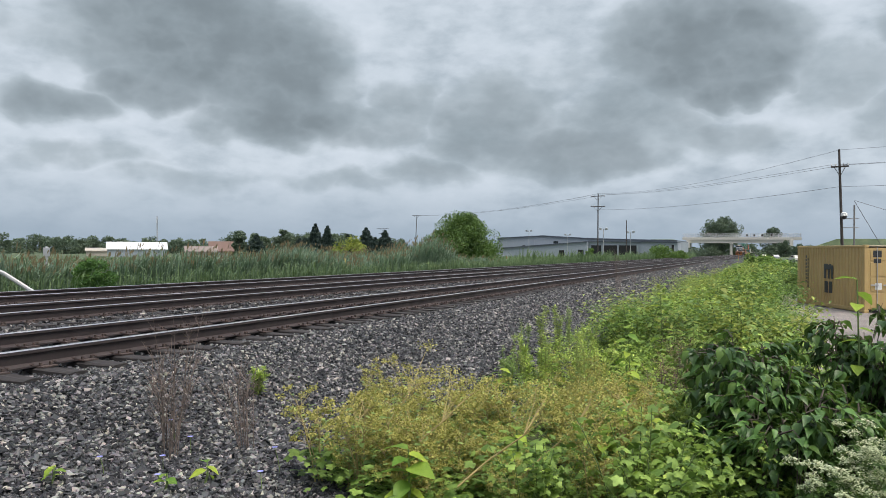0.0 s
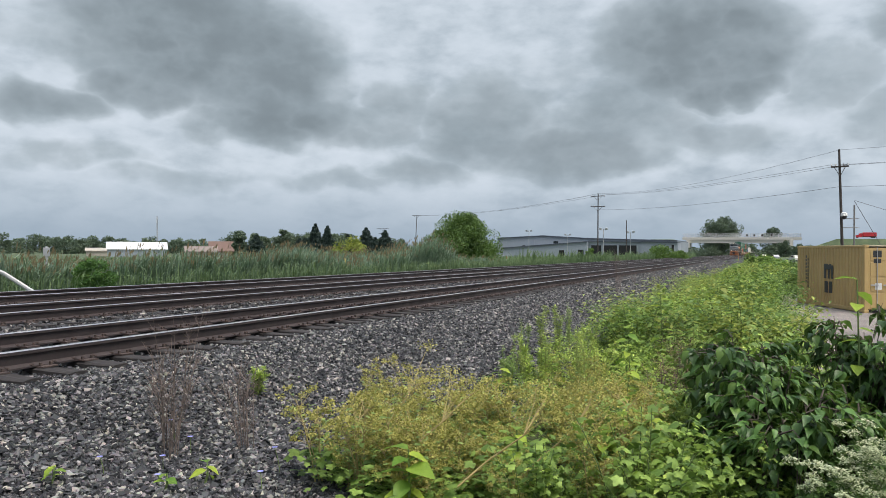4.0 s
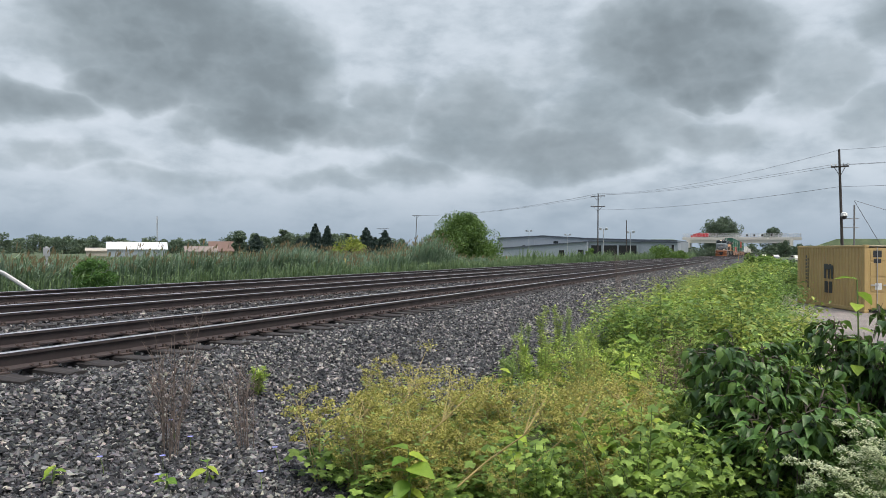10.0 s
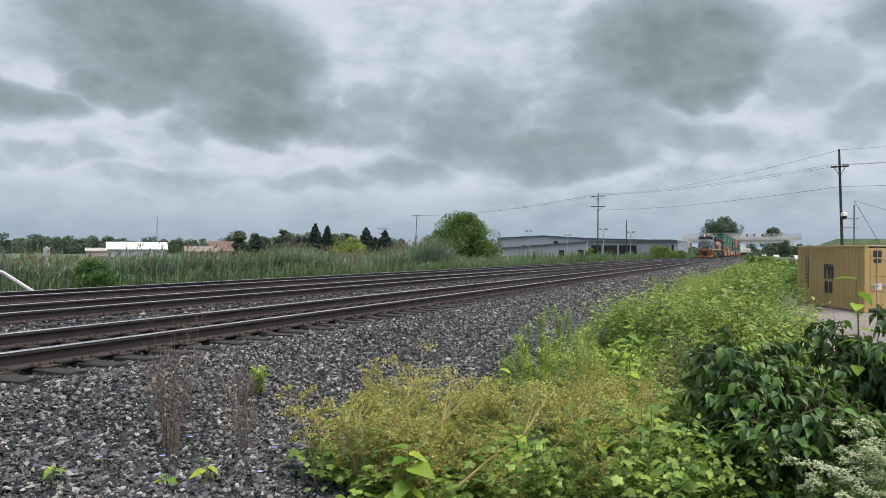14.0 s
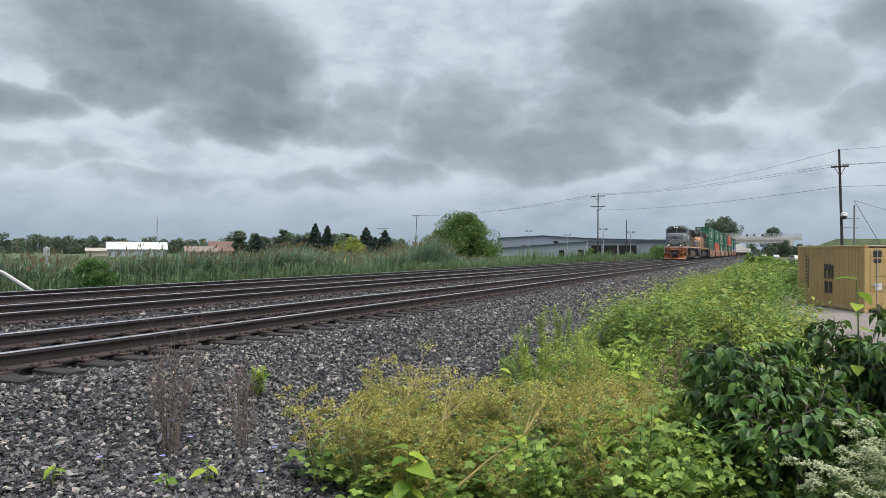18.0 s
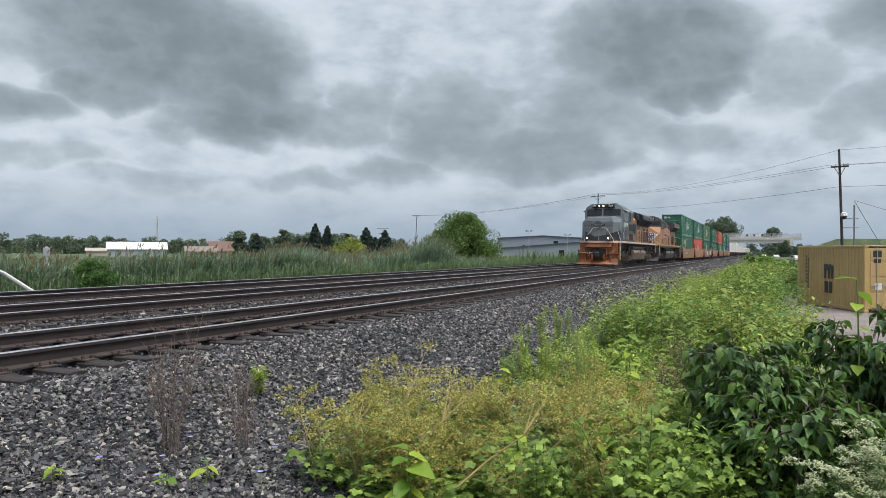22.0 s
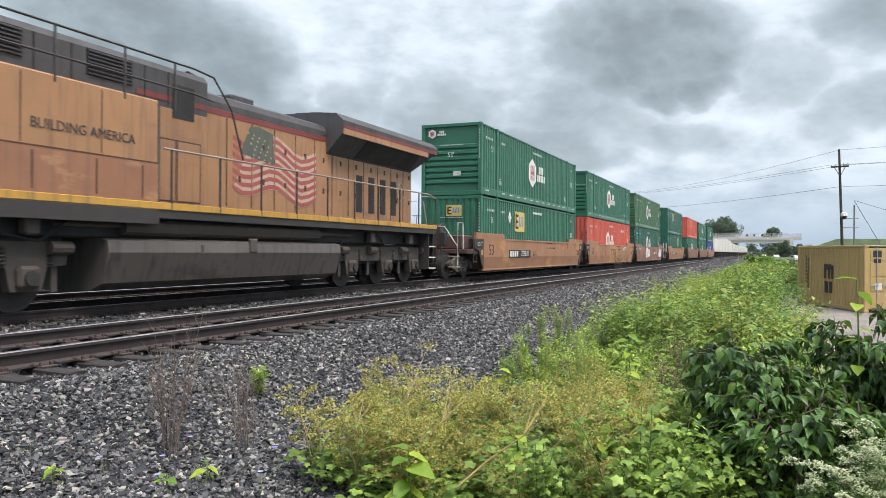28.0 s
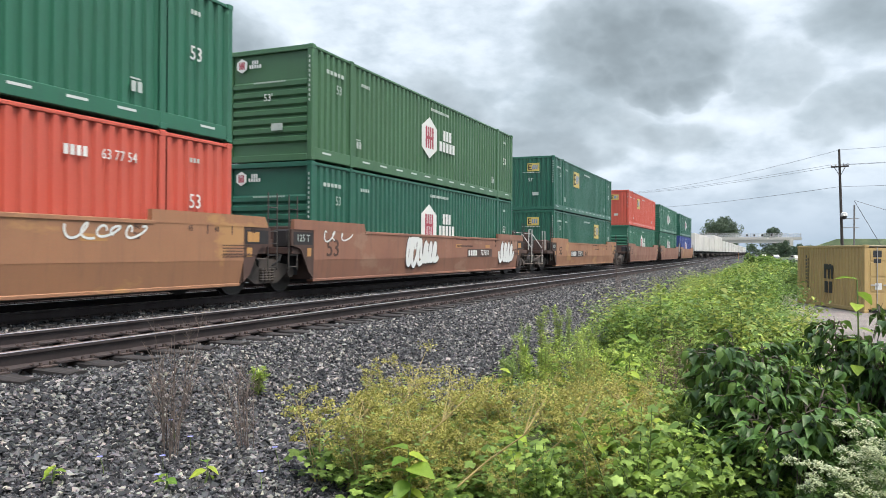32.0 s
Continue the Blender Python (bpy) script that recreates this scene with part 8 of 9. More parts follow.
def vine_weed(seed, h=0.9, spread=0.45, leaves=150, mat=None):
    rng = random.Random(seed)
    ln = stalks(rng, 9, spread, h)
    pos, head = along(rng, ln, leaves, 0.15, 0.05)
    big = strew(LOBED, pos, head, uniform(rng, leaves, -0.9, 0.35), uniform(rng, leaves, -0.7, 0.7), uniform(rng, leaves, 0.026, 0.068))
    m = leaves // 2
    pos, head = along(rng, ln, m, 0.3, 0.06)
    small = strew(OVAL, pos, head, uniform(rng, m, -0.6, 0.9), uniform(rng, m, -0.7, 0.7), uniform(rng, m, 0.025, 0.06))
    return plant("vine_weed", "bright green lobed-leaved vine over the bank", "weed", "weeds on the bank", stem_shape(ln, 0.006), M_STEM, [("foliage", [big], mat or M_LEAF), ("young_foliage", [small], M_LIME)])


def ground_cover(seed):
    """Low leaves that close the ground between the weeds."""
    rng = random.Random(seed)
    ln = stalks(rng, 10, 0.34, 0.24, 0.6)
    n = 170
    pos, head = along(rng, ln, n, 0.1, 0.05)
    a = strew(LOBED, pos, head, uniform(rng, n, -0.4, 0.4), uniform(rng, n, -0.5, 0.5), uniform(rng, n, 0.020, 0.056))
    return plant("ground_cover", "low lobed green leaves covering the bank", "weed", "low weeds on the bank", stem_shape(ln, 0.003, 4), M_STEM, [("foliage", [a], M_LEAF)])


def goldenrod(seed, h=1.1):
    rng = random.Random(seed)
    ln = stalks(rng, 5, 0.16, h, 0.08)
    n = 420
    pos, head = along(rng, ln, n, 0.08, 0.006)
    size = np.array([rng.uniform(0.05, 0.11) * (1.1 - 0.55 * p[2] / h) for p in pos])
    lv = strew(BLADE, pos, head, uniform(rng, n, -0.1, 0.9), uniform(rng, n, -0.3, 0.3), size)
    return plant("tall_weed", "tall slender green weed with narrow leaves", "weed", "weeds on the bank", stem_shape(ln, 0.006), M_STEM2, [("foliage", [lv], M_LIME if seed % 2 else M_LEAF2)])


def seeding_weed(seed, h=0.75):
    """A parsley-like weed gone to yellow seed."""
    rng = random.Random(seed)
    ln = stalks(rng, 6, 0.26, h, 0.4)
    twigs, heads = [], []
    for l in ln:
        for k in range(9):
            u = rng.uniform(0.35, 1.0)
            q = u * 4
            i = min(3, int(q))
            b = [l[i][j] + (l[i + 1][j] - l[i][j]) * (q - i) for j in range(3)]
            a, r = rng.uniform(0, 6.28), rng.uniform(0.06, 0.2)
            e = [b[0] + r * math.cos(a), b[1] + r * math.sin(a), b[2] + rng.uniform(0.02, 0.14)]
            twigs.append([tuple(b), tuple((p + q2) / 2 + 0.015 for p, q2 in zip(b, e)), tuple(e)])
            heads.append(e)
    n = 34
    pos = np.array([[c + rng.gauss(0, s) for c, s in zip(e, (0.019, 0.019, 0.012))] for e in heads for _ in range(n)])
    m = len(pos)
    bits = strew(BIT, pos, uniform(rng, m, 0, 6.28), uniform(rng, m, -1.2, 1.2), uniform(rng, m, -1, 1), uniform(rng, m, 0.009, 0.021))
    w = 110
    p2, h2 = along(rng, ln, w, 0.05, 0.05)
    low = strew(OVAL, p2, h2, uniform(rng, w, -0.4, 0.4), uniform(rng, w, -0.4, 0.4), uniform(rng, w, 0.03, 0.07))
    return plant("seeding_weed", "yellowed weed gone to seed on thin branching stems", "weed", "yellow seeding weeds", stem_shape(ln, 0.0055, 4), M_DRYSTEM2, [("seed_head", [bits], M_SEED), ("twig", [tw_mesh([(a, c) for a, b, c in twigs], 0.003)], M_DRYSTEM2), ("foliage", [low], M_LEAF2)])


def dry_weed(seed, h=1.0):
    rng = random.Random(seed)
    ln = stalks(rng, 9, 0.34, h, 0.7)
    tw = []
    for l in ln:
        for k in range(12):
            i = rng.randrange(1, 4)
            b = l[i]
            a, r = rng.uniform(0, 6.28), rng.uniform(0.04, 0.17)
            tw.append([b, (b[0] + r * math.cos(a), b[1] + r * math.sin(a), b[2] + rng.uniform(0.06, 0.22))])
    n = 120
    pos, head = along(rng, ln + tw, n, 0.3, 0.008)
    bits = strew(BIT, pos, head, uniform(rng, n, -1, 1), uniform(rng, n, -1, 1), uniform(rng, n, 0.006, 0.012))
    return plant("dead_weed", "dead brown weed standing in the ballast", "weed", "dead weeds", stem_shape(ln, 0.0046, 4), M_DRYSTEM, [("twig", [tw_mesh(tw, 0.0026)], M_DRYSTEM), ("seed_head", [bits], M_DRYBIT)])


def ragged_bush(seed, h, w, mat, leaves=1000, size=(0.035, 0.075), label="rank green weeds and bramble on the bank", under=None):
    """A mass of mixed leaves on arching stems, for the farther bank."""
    rng = random.Random(seed)
    ln = stalks(rng, 10, w, h, 0.5)
    pos, head = along(rng, ln, leaves, 0.1, 0.09)
    a = strew(OVAL, pos, head, uniform(rng, leaves, -0.5, 0.6), uniform(rng, leaves, -0.6, 0.6), uniform(rng, leaves, *size))
    m = leaves // 3
    pos, head = along(rng, ln, m, 0.5, 0.09)
    b = strew(OVAL, pos, head, uniform(rng, m, -0.4, 0.4), uniform(rng, m, -0.6, 0.6), uniform(rng, m, *size))
    return plant("bramble", label, "weed", "weeds on the bank", stem_shape(ln, 0.007, 4), M_STEM, [("foliage", [a], mat), ("young_foliage", [b], under or M_LIME)])


def dark_shrub(seed, h, w, sprays=95, own=80):
    """A dense shrub of drooping leaves in sprays along arching twigs; the foremost leaves are pieces of their own."""
    rng = random.Random(seed)
    ln = stalks(rng, 16, w, h, 0.5)
    twigs = []
    for i in range(sprays):
        l = ln[rng.randrange(len(ln))]
        q = rng.uniform(0.8, 4.0)
        k = min(3, int(q))
        b = [l[k][j] + (l[k + 1][j] - l[k][j]) * (q - k) for j in range(3)]
        a = math.atan2(b[1], b[0]) + rng.uniform(-0.9, 0.9)
        r = rng.uniform(0.10, 0.24)
        twigs.append([tuple(b), (b[0] + r * 0.5 * math.cos(a), b[1] + r * 0.5 * math.sin(a), b[2] + 0.05), (b[0] + r * math.cos(a), b[1] + r * math.sin(a), b[2] + rng.uniform(-0.05, 0.05))])
    pos, head, pitch = [], [], []
    for tw in twigs + [l[2:] for l in ln]:
        a0 = math.atan2(tw[-1][1] - tw[0][1], tw[-1][0] - tw[0][0])
        for k in range(11):
            u = rng.uniform(0.05, 1.0) * (len(tw) - 1)
            m = min(len(tw) - 2, int(u))
            pos.append([tw[m][j] + (tw[m + 1][j] - tw[m][j]) * (u - m) + rng.gauss(0, 0.012) for j in range(3)])
            head.append(a0 + rng.choice((-1, 1)) * rng.uniform(0.2, 1.2))
            pitch.append(rng.uniform(-1.1, 0.35))
    n = len(pos)
    a = strew(ACUTE, np.array(pos), np.array(head), np.array(pitch), uniform(rng, n, -0.35, 0.35), uniform(rng, n, 0.05, 0.105))
    t = plant("dark_shrub", "dense shrub with large dark drooping leaves", "shrub", "dark shrubs by the lot", stem_shape(ln + twigs, 0.007, 4), M_BARK, [("foliage", [a], M_DARKLEAF)])
    me = joined("leaf", [ACUTE], M_DARKLEAF_ONE)
    for i in range(own):
        e = twigs[rng.randrange(len(twigs))][-1]
        a = math.atan2(e[1], e[0]) + rng.uniform(-1.0, 1.0)
        m = Matrix.Translation((e[0] + rng.gauss(0, 0.02), e[1] + rng.gauss(0, 0.02), e[2] + rng.uniform(0, 0.03))) @ Euler((rng.uniform(-1.0, 0.3), rng.uniform(-0.4, 0.4), a - math.pi / 2), "XYZ").to_matrix().to_4x4() @ Matrix.Scale(rng.uniform(0.06, 0.115), 4)
        part("leaf", me, None, t, at=m)
    return t


def umbel_plant(x, y, z, seed, h=0.85, n_heads=26):
    """Cream flower heads in flat lacy domes on a ferny plant."""
    rng = random.Random(seed)
    ln = stalks(rng, 9, 0.30, h, 0.3)
    tw, tips = [], []
    for k in range(n_heads):
        b = ln[k % len(ln)][rng.randrange(3, 5)]
        a, r = rng.uniform(0, 6.28), rng.uniform(0.02, 0.15)
        e = (b[0] + r * math.cos(a), b[1] + r * math.sin(a), b[2] + rng.uniform(0.02, 0.13))
        tw.append([b, e])
        w = rng.uniform(0.035, 0.06)
        for q in range(16):
            a, r = q * 2.4, w * math.sqrt((q + 0.5) / 16)
            f = (e[0] + r * math.cos(a), e[1] + r * math.sin(a), e[2] + 0.035 - 9.0 * r * r + rng.gauss(0, 0.006))
            tw.append([e, f])
            tips.append(f)
    pos = np.array([[e[0] + rng.gauss(0, 0.0055), e[1] + rng.gauss(0, 0.0055), e[2] + rng.gauss(0, 0.005)] for e in tips for _ in range(11)])
    m = len(pos)
    fl = strew(BIT, pos, uniform(rng, m, 0, 6.28), uniform(rng, m, -0.5, 0.5), uniform(rng, m, -0.5, 0.5), uniform(rng, m, 0.008, 0.014))
    n = 1600
    p2, h2 = along(rng, ln, n, 0.1, 0.06)
    fr = strew(BLADE, p2, h2, uniform(rng, n, -0.4, 0.6), uniform(rng, n, -0.4, 0.4), uniform(rng, n, 0.02, 0.05))
    t = plant("umbel_flower", "cream lacy umbel flowers on a ferny green plant", "flower", "umbel flowers", stem_shape(ln, 0.005), M_STEM, [("flower", [fl], M_PETAL), ("flower_stalk", [tw_mesh(tw)], M_STEM), ("frond", [fr], M_TREELEAF)])
    t.matrix_basis = pose(x, y, z)
    return t


def tw_mesh(lines, r=0.0016):
    """Hair-thin stalks as three-sided slivers."""
    v, f = [], []
    for a, b in lines:
        k = len(v)
        for p, q in ((a, r), (b, r * 0.7)):
            v += [(p[0] + q, p[1], p[2]), (p[0] - 0.5 * q, p[1] + 0.87 * q, p[2]), (p[0] - 0.5 * q, p[1] - 0.87 * q, p[2])]
        f += [(k, k + 1, k + 4, k + 3), (k + 1, k + 2, k + 5, k + 4), (k + 2, k, k + 3, k + 5)]
    return np.array(v, float), np.array(f)


def wisp(seed, h=1.0, n=16, mat=None, stem=None, label="thin wiry weed stems with small pale leaves"):
    """Thin upright stems with tiny leaves: the ragged top of the bank."""
    rng = random.Random(seed)
    ln = stalks(rng, n, 0.3, h, 0.5)
    tw = []
    for l in ln:
        for k in range(5):
            b = l[rng.randrange(1, 5)]
            a = rng.uniform(0, 6.28)
            r = rng.uniform(0.03, 0.10)
            tw.append([b, (b[0] + r * math.cos(a), b[1] + r * math.sin(a), b[2] + rng.uniform(0.03, 0.13))])
    m = 260
    pos, head = along(rng, ln + tw, m, 0.25, 0.012)
    bits = strew(BLADE, pos, head, uniform(rng, m, -0.3, 1.0), uniform(rng, m, -0.5, 0.5), uniform(rng, m, 0.03, 0.075))
    q = 300
    pos, head = along(rng, tw, q, 0.4, 0.012)
    seeds = strew(BIT, pos, head, uniform(rng, q, -1, 1), uniform(rng, q, -1, 1), uniform(rng, q, 0.006, 0.013))
    return plant("wiry_weed", label, "weed", "weeds on the bank", stem_shape(ln, 0.004, 4), stem or M_STEM2, [("foliage", [bits], mat or M_LIME), ("seed_head", [seeds], M_SEED if mat is None else mat)])


def dried_stalk(x, y, heading, length, rise, seed):
    """A long dry stalk that leans over the weeds and fans out into spent seed heads."""
    rng = random.Random(seed)
    t = thing("dried_stalk", "leaning straw-coloured dry stalk with spent umbels", "weed", "dried stalks", at=pose(x, y, ground_z(x, y), 0, 0, heading))
    knee = (length * 0.55, 0.0, 0.42 + rise * 0.5)
    part("stem", Shape().tube([(0, 0, 0.25), (length * 0.25, 0.02, 0.36 + rise * 0.15), knee], 0.007, 6, 0.0045), M_DRYSTEM2, t)
    heads = []
    for k in range(6):
        a = rng.uniform(-1.2, 1.2)
        q = rng.uniform(0.4, 1.0) * length * 0.5
        e = (knee[0] + q * math.cos(a), q * math.sin(a), knee[2] + rng.uniform(0.0, 0.25) + rise * 0.3)
        part("branch", Shape().tube([knee, tuple((p + r) / 2 + 0.02 for p, r in zip(knee, e)), e], 0.0036, 5, 0.002), M_DRYSTEM2, t)
        heads.append(e)
    pos = np.array([[c + rng.gauss(0, d) for c, d in zip(e, (0.05, 0.05, 0.022))] for e in heads for _ in range(70)])
    m = len(pos)
    bits = strew(BIT, pos, uniform(rng, m, 0, 6.28), uniform(rng, m, -1.2, 1.2), uniform(rng, m, -1, 1), uniform(rng, m, 0.009, 0.02))
    tagged(part("seed_head", joined("seed_head", [bits], M_SEED), None, t), kind="stuff")


def chicory(x, y, h, seed):
    rng = random.Random(seed)
    t = thing("chicory", "pale blue chicory flower on a thin stalk in the ballast", "flower", "chicory flowers", at=pose(x, y, ground_z(x, y)))
    tip = (rng.uniform(-0.05, 0.05), rng.uniform(-0.05, 0.05), h)
    part("stalk", Shape().tube([(0, 0, 0), (tip[0] * 0.3, tip[1] * 0.3, h * 0.5), tip], 0.003, 5), M_STEM, t)
    s = Shape()
    for k in range(13):
        a = k * 0.4833
        c, d = math.cos(a), math.sin(a)
        s.add([(tip[0], tip[1], h), (tip[0] + 0.017 * c - 0.004 * d, tip[1] + 0.017 * d + 0.004 * c, h + 0.006), (tip[0] + 0.024 * c, tip[1] + 0.024 * d, h + 0.004), (tip[0] + 0.017 * c + 0.004 * d, tip[1] + 0.017 * d - 0.004 * c, h + 0.006)], [(0, 3, 2, 1)])
    part("petals", s, M_CHICORY, t)
    return t


M_LEAF2 = leafy("soft_green_leaf", (0.07, 0.14, 0.04), (0.33, 0.45, 0.14), 0.36)
M_DARKLEAF_ONE = leafy("dark_single_leaf", (0.024, 0.062, 0.014), (0.15, 0.25, 0.06), 0.3, 0.35, per="object")
M_STEM2 = painted("pale_green_stem", (0.24, 0.28, 0.08), 0.7, amount=0.4)
M_DRYSTEM2 = painted("yellowed_stem", (0.36, 0.29, 0.12), 0.8, amount=0.4)
M_DRYBIT = leafy("brown_seed_bits", (0.09, 0.058, 0.04), (0.21, 0.15, 0.10), 0.15, 0.9)
M_PETAL = leafy("cream_petals", (0.30, 0.35, 0.20), (0.56, 0.60, 0.41), 0.3, 0.7)
M_CHICORY = leafy("chicory_blue", (0.28, 0.28, 0.72), (0.36, 0.38, 0.80), 0.35, 0.6)
M_BIGLEAF = leafy("large_pale_leaf", (0.085, 0.20, 0.03), (0.36, 0.46, 0.055), 0.4, per="object")


def left_edge(y):
    """Where the weeds begin beside the ballast."""
    if y < 14:
        return -2.42 - 0.49 * step(9, 14, y)
    if y < 40:
        return -2.91 + 0.004 * (y - 14)
    return -2.8 + 0.012 * (y - 40)


def inward(x, y):
    """Weeds stand lower at the edge of the bank than in its middle, in lumps."""
    lumps = 0.90 + 0.42 * noise.noise((x * 0.8, y * 0.42, 7.0)) + 0.25 * noise.noise((x * 2.3, y * 1.3, 3.0)) + 0.16 * step(-1.2, 0.6, x)
    return max(0.4, (0.62 + 0.38 * step(-0.2, 1.2, x - left_edge(y))) * lumps)


def set_at(ob, x, y, rng, k0=0.8, k1=1.2, first=False):
    m = pose(x, y, ground_z(x, y) - 0.02, rng.uniform(-6, 6), rng.uniform(-6, 6), rng.uniform(0, 360)) @ Matrix.Scale(rng.uniform(k0, k1) * (inward(x, y) if y > 6.5 else 1.0), 4)
    if first:
        ob.matrix_basis = m
        return ob
    return copy_thing(ob, m)


def spread_out(kinds, spots, rng, k0=0.8, k1=1.2):
    used = set()
    for i, (x, y) in enumerate(spots):
        ob = kinds[i % len(kinds)]
        set_at(ob, x, y, rng, k0, k1, ob.name not in used)
        used.add(ob.name)


def build_weeds():
    rng = random.Random(77)
    def spots_in(n, x0, x1, y0, y1, edge=False):
        out = []
        for _ in range(n):
            y = rng.uniform(y0, y1)
            out.append(((left_edge(y) if edge else 0) + rng.uniform(x0, x1), y))
        return out

    seeding = [seeding_weed(300 + i, 0.58 + 0.07 * i) for i in range(5)]
    spots = spots_in(17, -2.9, -1.9, 4.3, 5.6) + spots_in(13, -3.4, -2.2, 5.2, 6.4) + spots_in(10, -1.9, -0.9, 4.4, 5.4) + spots_in(34, -2.0, -0.9, 5.6, 7.4) + spots_in(16, -0.2, 1.0, 7, 10, True) + spots_in(16, 0.2, 2.2, 10, 26, True)
    spread_out(seeding, spots, rng, 0.6, 1.08)
    cover = [ground_cover(310 + i) for i in range(3)]
    spots = spots_in(40, -2.3, 0.1, 4.0, 5.6) + spots_in(30, -2.6, -0.6, 5.4, 7.2) + spots_in(24, -3.0, -1.8, 4.5, 6.2) + spots_in(50, -0.5, 1.0, 7, 14, True) + spots_in(8, -3.4, -2.5, 7, 9)
    spread_out(cover, spots, rng, 0.7, 1.3)
    vines = [vine_weed(320 + i, 0.6 + 0.1 * i, 0.36 + 0.04 * i, 230) for i in range(5)]
    spots = spots_in(12, -1.0, -0.35, 5.0, 6.6) + spots_in(58, 0.6, 2.7, 6.8, 12, True) + spots_in(22, 2.6, 3.3, 8.5, 14, True) + spots_in(54, 0.3, 3.3, 12, 22, True) + spots_in(9, -1.3, -0.5, 4.4, 5.0) + spots_in(12, -0.6, 0.15, 4.9, 5.6) + spots_in(8, -0.35, 0.4, 7.5, 10.5, True) + spots_in(9, -0.5, 0.35, 7.5, 12)
    spread_out(vines, spots, rng, 0.6, 1.1)
    rods = [goldenrod(340 + i, 0.75 + 0.1 * i) for i in range(5)]
    for x, y in spots_in(6, -3.1, -2.5, 8.2, 9.6) + spots_in(5, -3.2, -2.3, 10, 13) + spots_in(5, -2.4, -1.5, 7.6, 10):
        copy_thing(rods[rng.randrange(5)], pose(x, y, ground_z(x, y) - 0.02, 0, 0, rng.uniform(0, 360)) @ Matrix.Scale(rng.uniform(0.65, 0.98), 4))
    spread_out(rods, spots_in(12, 0.0, 1.8, 8, 16, True) + spots_in(26, 0, 2.6, 15, 30, True), rng, 0.75, 1.15)
    wisps = [wisp(350, 1.05), wisp(351, 0.85), wisp(352, 1.2), wisp(353, 1.0, 14, M_DRYBIT, M_DRYSTEM, "dead brown branching weed among the green"), wisp(354, 0.9, 14, M_LEAF2)]
    for k, (x, y) in enumerate(spots_in(12, 0.1, 2.6, 8, 20, True) + spots_in(28, 0.1, 1.8, 20, 50, True)):
        copy_thing(wisps[(0, 1, 2, 4, 0, 2, 3)[k % 7]], pose(x, y, ground_z(x, y), rng.uniform(-9, 9), rng.uniform(-9, 9), rng.uniform(0, 360)) @ Matrix.Scale(rng.uniform(0.7, 1.05), 4))
    for ob, x, y, k in zip(wisps, (-1.6, -2.2, -0.6, -0.82, -2.0), (7.6, 8.4, 8.2, 8.7, 6.6), (0.9, 0.8, 0.95, 0.92, 0.7)):
        ob.matrix_basis = pose(x, y, ground_z(x, y)) @ Matrix.Scale(k, 4)
    for x, y, k in ((-0.7, 7.6, 0.9), (-0.85, 7.8, 0.95), (-0.95, 7.5, 0.85), (-0.6, 7.9, 0.95), (-0.62, 8.4, 0.8), (-0.95, 9.3, 0.95), (-0.4, 6.9, 0.85), (-1.3, 11.5, 1.0), (-3.0, 9.4, 0.5), (-2.6, 7.3, 0.5), (-2.1, 16, 1.0)):
        copy_thing(wisps[3], pose(x, y, ground_z(x, y), 0, 0, rng.uniform(0, 360)) @ Matrix.Scale(k, 4))
    young = [vine_weed(330 + i, 0.55 + 0.12 * i, 0.3, 90, M_LIME) for i in range(3)]
    spread_out(young, spots_in(26, -0.2, 2.4, 7.4, 13, True) + spots_in(24, 0.2, 2.6, 13, 24, True), rng, 0.8, 1.3)
    # the darker M_TREELEAF bushes put shaded gaps into the mass by their leaf colour
    bushes = [ragged_bush(360 + i, 0.85 + 0.08 * i, 0.6 + 0.05 * i, (M_LEAF, M_LEAF2, M_TREELEAF, M_OLIVE, M_TREELEAF)[i], 620, (0.05, 0.095), under=(M_LIME, M_LEAF2, M_LEAF, M_LEAF2, M_LEAF)[i]) for i in range(5)]
    spread_out(bushes, spots_in(92, 0.2, 3.3, 11, 30, True) + spots_in(105, 0.0, 3.3, 28, 64, True), rng, 0.7, 1.25)
    far = [ragged_bush(370 + i, 1.3, 1.5, M_TREELEAF, 700, (0.13, 0.22), under=M_LEAF) for i in range(2)]
    spread_out(far, spots_in(50, 0.2, 3.0, 62, 170, True) + spots_in(24, 0.3, 1.2, 40, 62), rng, 0.75, 1.15)
    # dark shrubs towards the lot: a lower and a taller clump
    shrubs = [dark_shrub(380, 1.28, 0.34), dark_shrub(381, 1.75, 0.40), dark_shrub(382, 1.0, 0.40)]
    spots = ((0, -0.16, 5.9), (1, 0.60, 6.5), (2, 0.5, 5.6), (0, -0.02, 5.6), (0, -0.18, 6.3), (0, -0.02, 6.0), (1, 0.80, 6.6), (2, 0.78, 6.0), (2, 0.24, 5.25), (2, 0.8, 5.7), (2, 0.40, 5.3), (2, 0.08, 5.1), (1, 0.98, 6.5))
    for i, (k, x, y) in enumerate(spots):
        m = pose(x, y, ground_z(x, y) - 0.02, 0, 0, rng.uniform(0, 360)) @ Matrix.Scale(rng.uniform(0.92, 0.98) if k == 1 else rng.uniform(0.92, 1.04), 4)
        if i < 3:
            shrubs[i].matrix_basis = m
        else:
            copy_thing(shrubs[k], m)
    for k, (x, y, a, ln, rise) in enumerate(((-1.75, 4.35, 25, 0.75, 0.3), (-2.25, 4.45, 35, 0.6, 0.25), (-1.45, 4.7, 10, 0.6, 0.3), (-2.6, 4.9, 60, 0.5, 0.35))):
        dried_stalk(x, y, a, ln, rise, 430 + k)
    umbel_plant(0.47, 4.62, ground_z(0.47, 4.62), 390, 0.84, 30)
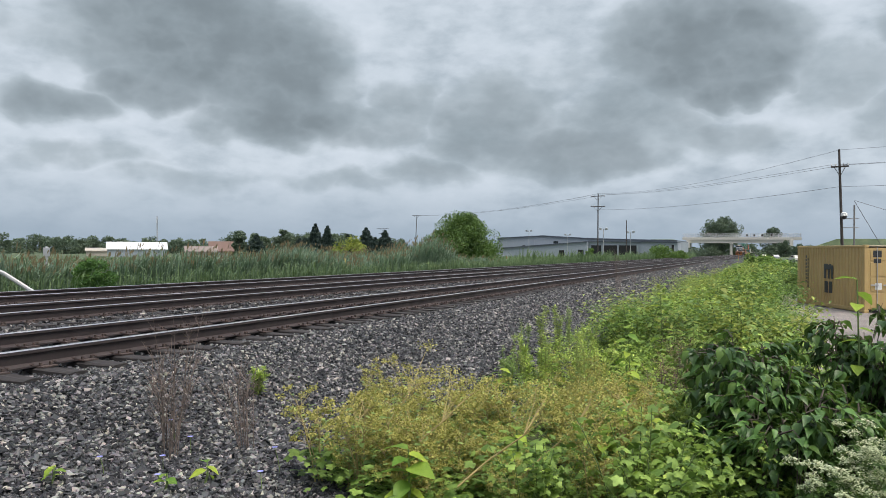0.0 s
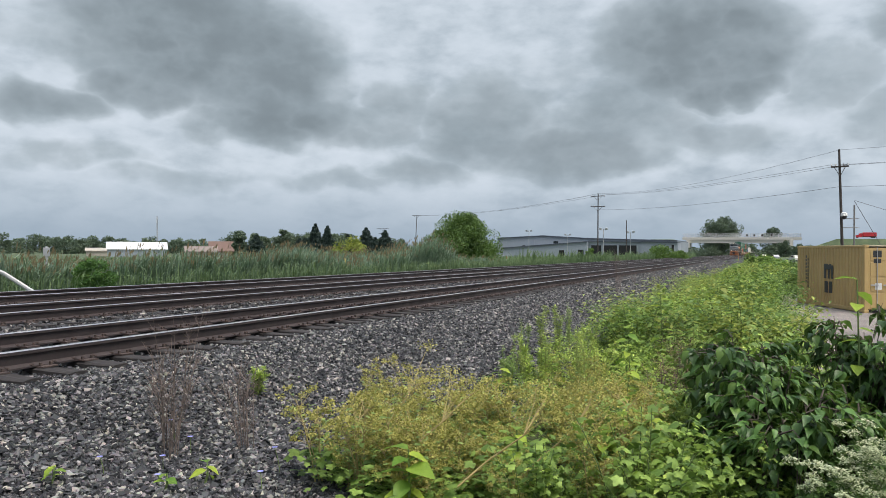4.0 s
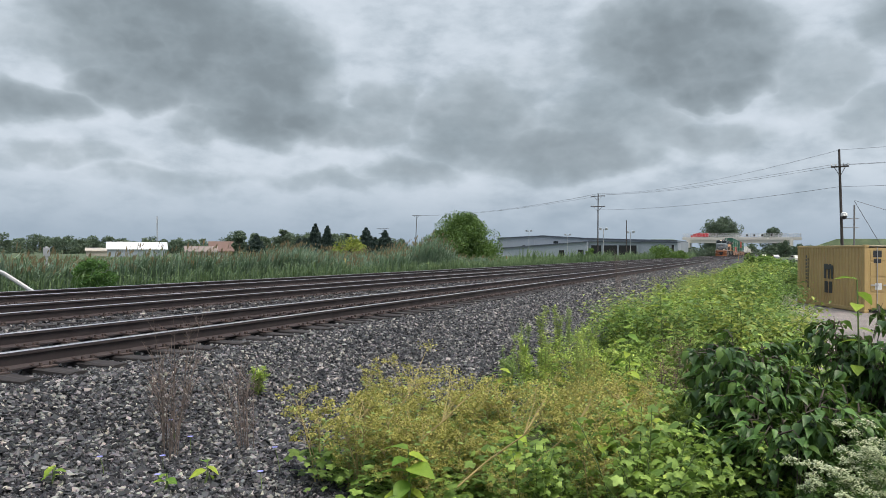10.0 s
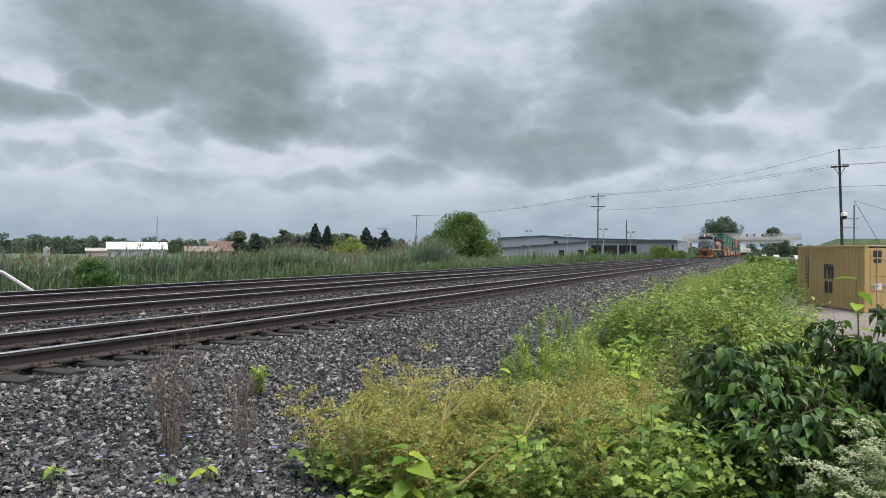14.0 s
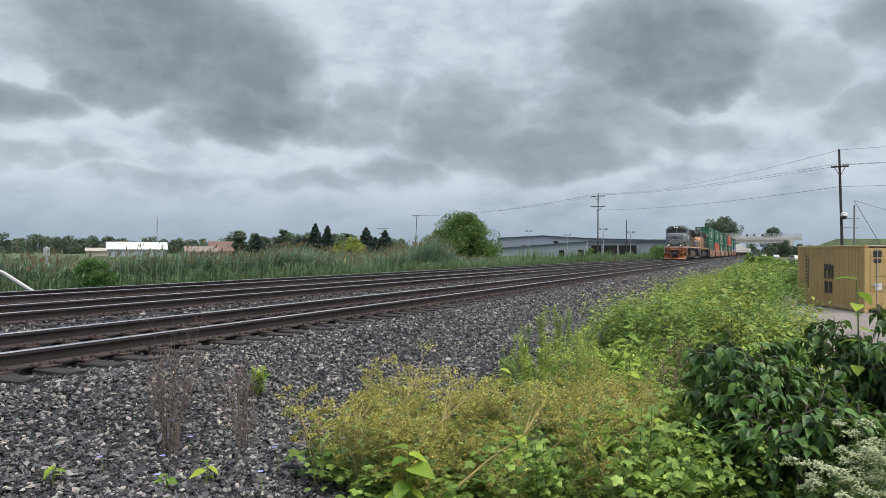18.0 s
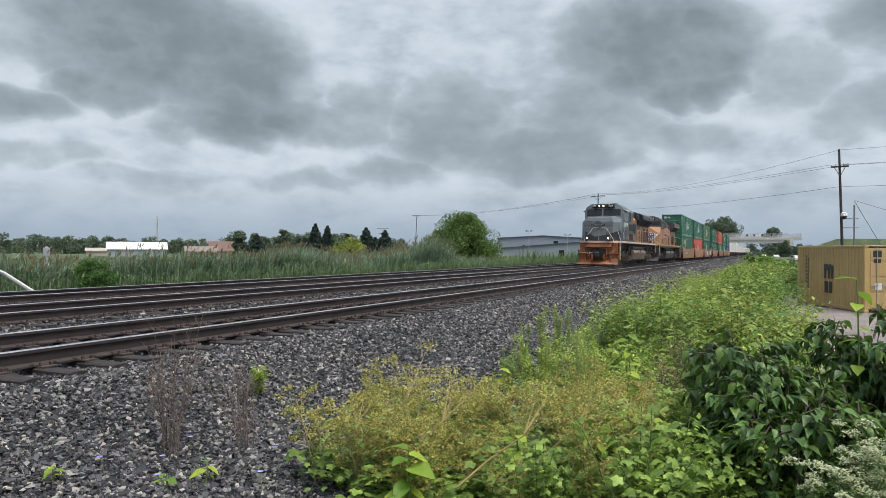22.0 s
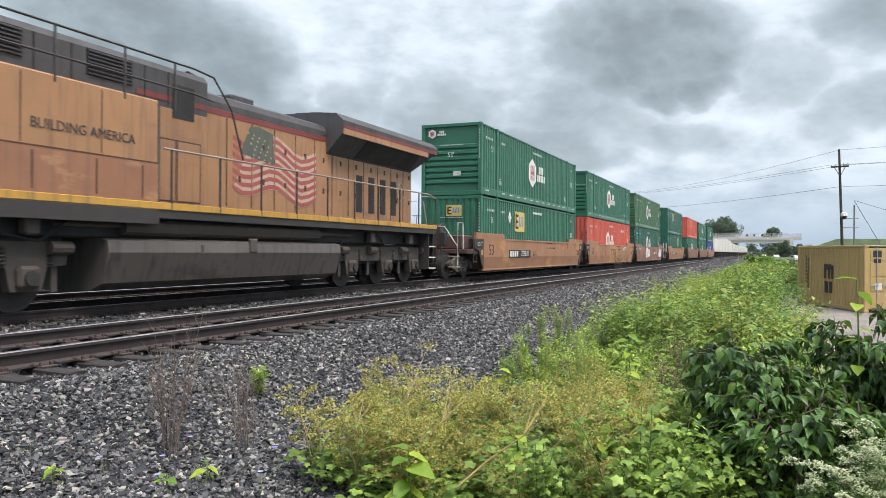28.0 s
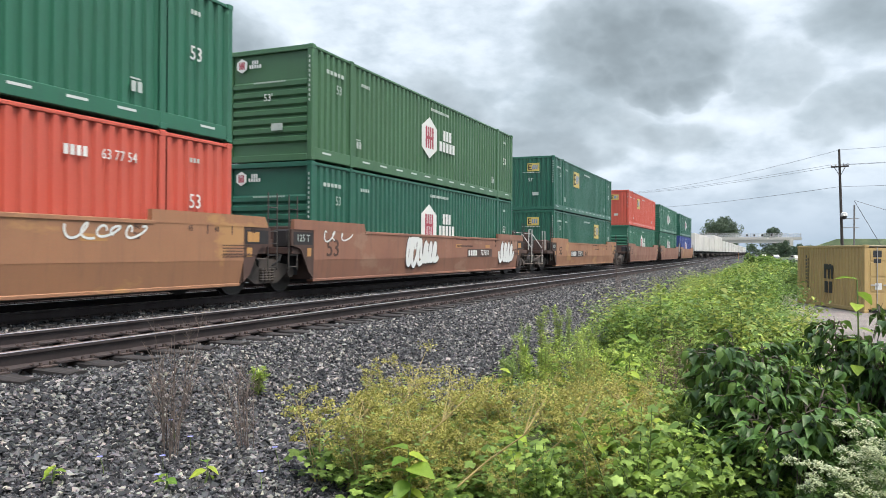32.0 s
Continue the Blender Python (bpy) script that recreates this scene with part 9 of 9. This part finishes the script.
    umbel_plant(0.70, 4.8, ground_z(0.70, 4.8), 391, 0.90, 30)
    umbel_plant(0.38, 4.4, ground_z(0.38, 4.4), 392, 0.58, 16)
    # what grows singly in the ballast
    dry = [dry_weed(395, 1.5), dry_weed(396, 0.75)]
    spread_out(dry, [(-4.17, 4.5), (-4.35, 4.7), (-5.2, 33), (-3.85, 5.0), (-5.0, 38)], rng, 0.92, 1.05)
    d = dry_weed(397, 1.6)
    d.matrix_basis = pose(-4.8, 27, ground_z(-4.8, 27)) @ Matrix.Scale(1.15, 4)
    g = goldenrod(399, 0.36)
    g.matrix_basis = pose(-4.75, 6.35, ground_z(-4.75, 6.35))
    tagged(g, "small feathery green weed in the ballast")
    for i, (x, y, h) in enumerate(((-4.35, 4.75, 0.22), (-4.1, 4.65, 0.16), (-4.0, 4.25, 0.14), (-4.25, 3.95, 0.14), (-3.2, 4.55, 0.2), (-3.1, 4.2, 0.12), (-3.75, 3.95, 0.1))):
        chicory(x, y, h, 400 + i)
    # young plants with single large leaves
    me = joined("leaf", [OVATE], M_BIGLEAF)
    for k, (x, y, h, n, size) in enumerate(((-1.98, 4.1, 0.5, 12, 0.2), (-1.55, 4.9, 0.5, 9, 0.15), (-3.5, 4.1, 0.16, 4, 0.11), (-3.62, 3.85, 0.14, 5, 0.1), (-2.6, 7.6, 0.4, 8, 0.14), (-2.2, 8.6, 0.5, 8, 0.15), (-4.35, 3.6, 0.12, 5, 0.09), (-1.0, 6.0, 0.85, 9, 0.13), (-1.3, 10.5, 1.15, 9, 0.17), (0.62, 6.3, 1.66, 12, 0.15), (-1.35, 8.2, 0.9, 9, 0.15), (-0.75, 5.4, 0.55, 8, 0.16), (-1.0, 5.2, 0.5, 7, 0.14))):
        r2 = random.Random(420 + k)
        t = thing("large_leaved_weed", "young weed with large soft pale green leaves", "weed", "large-leaved weeds", at=pose(x, y, ground_z(x, y)))
        part("stem", Shape().tube([(0, 0, 0), (0.02, 0.01, h * 0.5), (0.0, 0.03, h)], 0.011, 6, 0.005), M_STEM, t)
        for i in range(n):
            u = 0.35 + 0.65 * (i + 1) / n
            a = i * 2.4 + r2.uniform(-0.3, 0.3)
            m = Matrix.Translation((0, 0.02, h * u)) @ Euler((r2.uniform(-0.35, 0.45), r2.uniform(-0.3, 0.3), a)).to_matrix().to_4x4() @ Matrix.Scale(size * r2.uniform(0.7, 1.1), 4)
            part("leaf", me, None, t, at=m)


build_weeds()


# ---- what moves ----
def train_at(t):
    """Where the head of the train is along the track: it brakes gently, hardest in the middle of its approach."""
    return 0.060557 * t * t - 16.2014 * t + 384.8 - 3.5 * math.exp(-(((t - 16.0) / 5.2) ** 2)) + 0.25 * step(27.0, 29.0, t) - 0.21 * max(0.0, t - 29.0)


def motions():
    times = [i * 0.5 for i in range(65)]
    for ob, off in TRAIN:
        walk(ob, [(t, pose(TRACKS[1], train_at(t) + off, ob.location.z)) for t in times])
    drift = Vector((-0.920, -0.392, 0.0)) * 8.5
    walk(SKY, [(t, Matrix.Translation(drift * t)) for t in (0.0, 8.0, 16.0, 24.0, 32.0)])
    # the truck crosses the overpass, runs down the ramp behind the warehouse and stops
    rows = []
    for t in times:
        x = max(-134.0, 17.5 - 15.2 * (t - 6))
        rows.append((t, pose(x, 497.5, max(-0.75, 10.05 - 0.22 * max(0.0, -66.0 - x)))))
    walk(RED_TRUCK, rows)
    ticks = [i / 30 for i in range(961)]
    for ob, c, r in AXLES:
        walk(ob, [(t, Matrix.Translation(c) @ Matrix.Rotation(-train_at(t) / r, 4, "X")) for t in ticks])


motions()
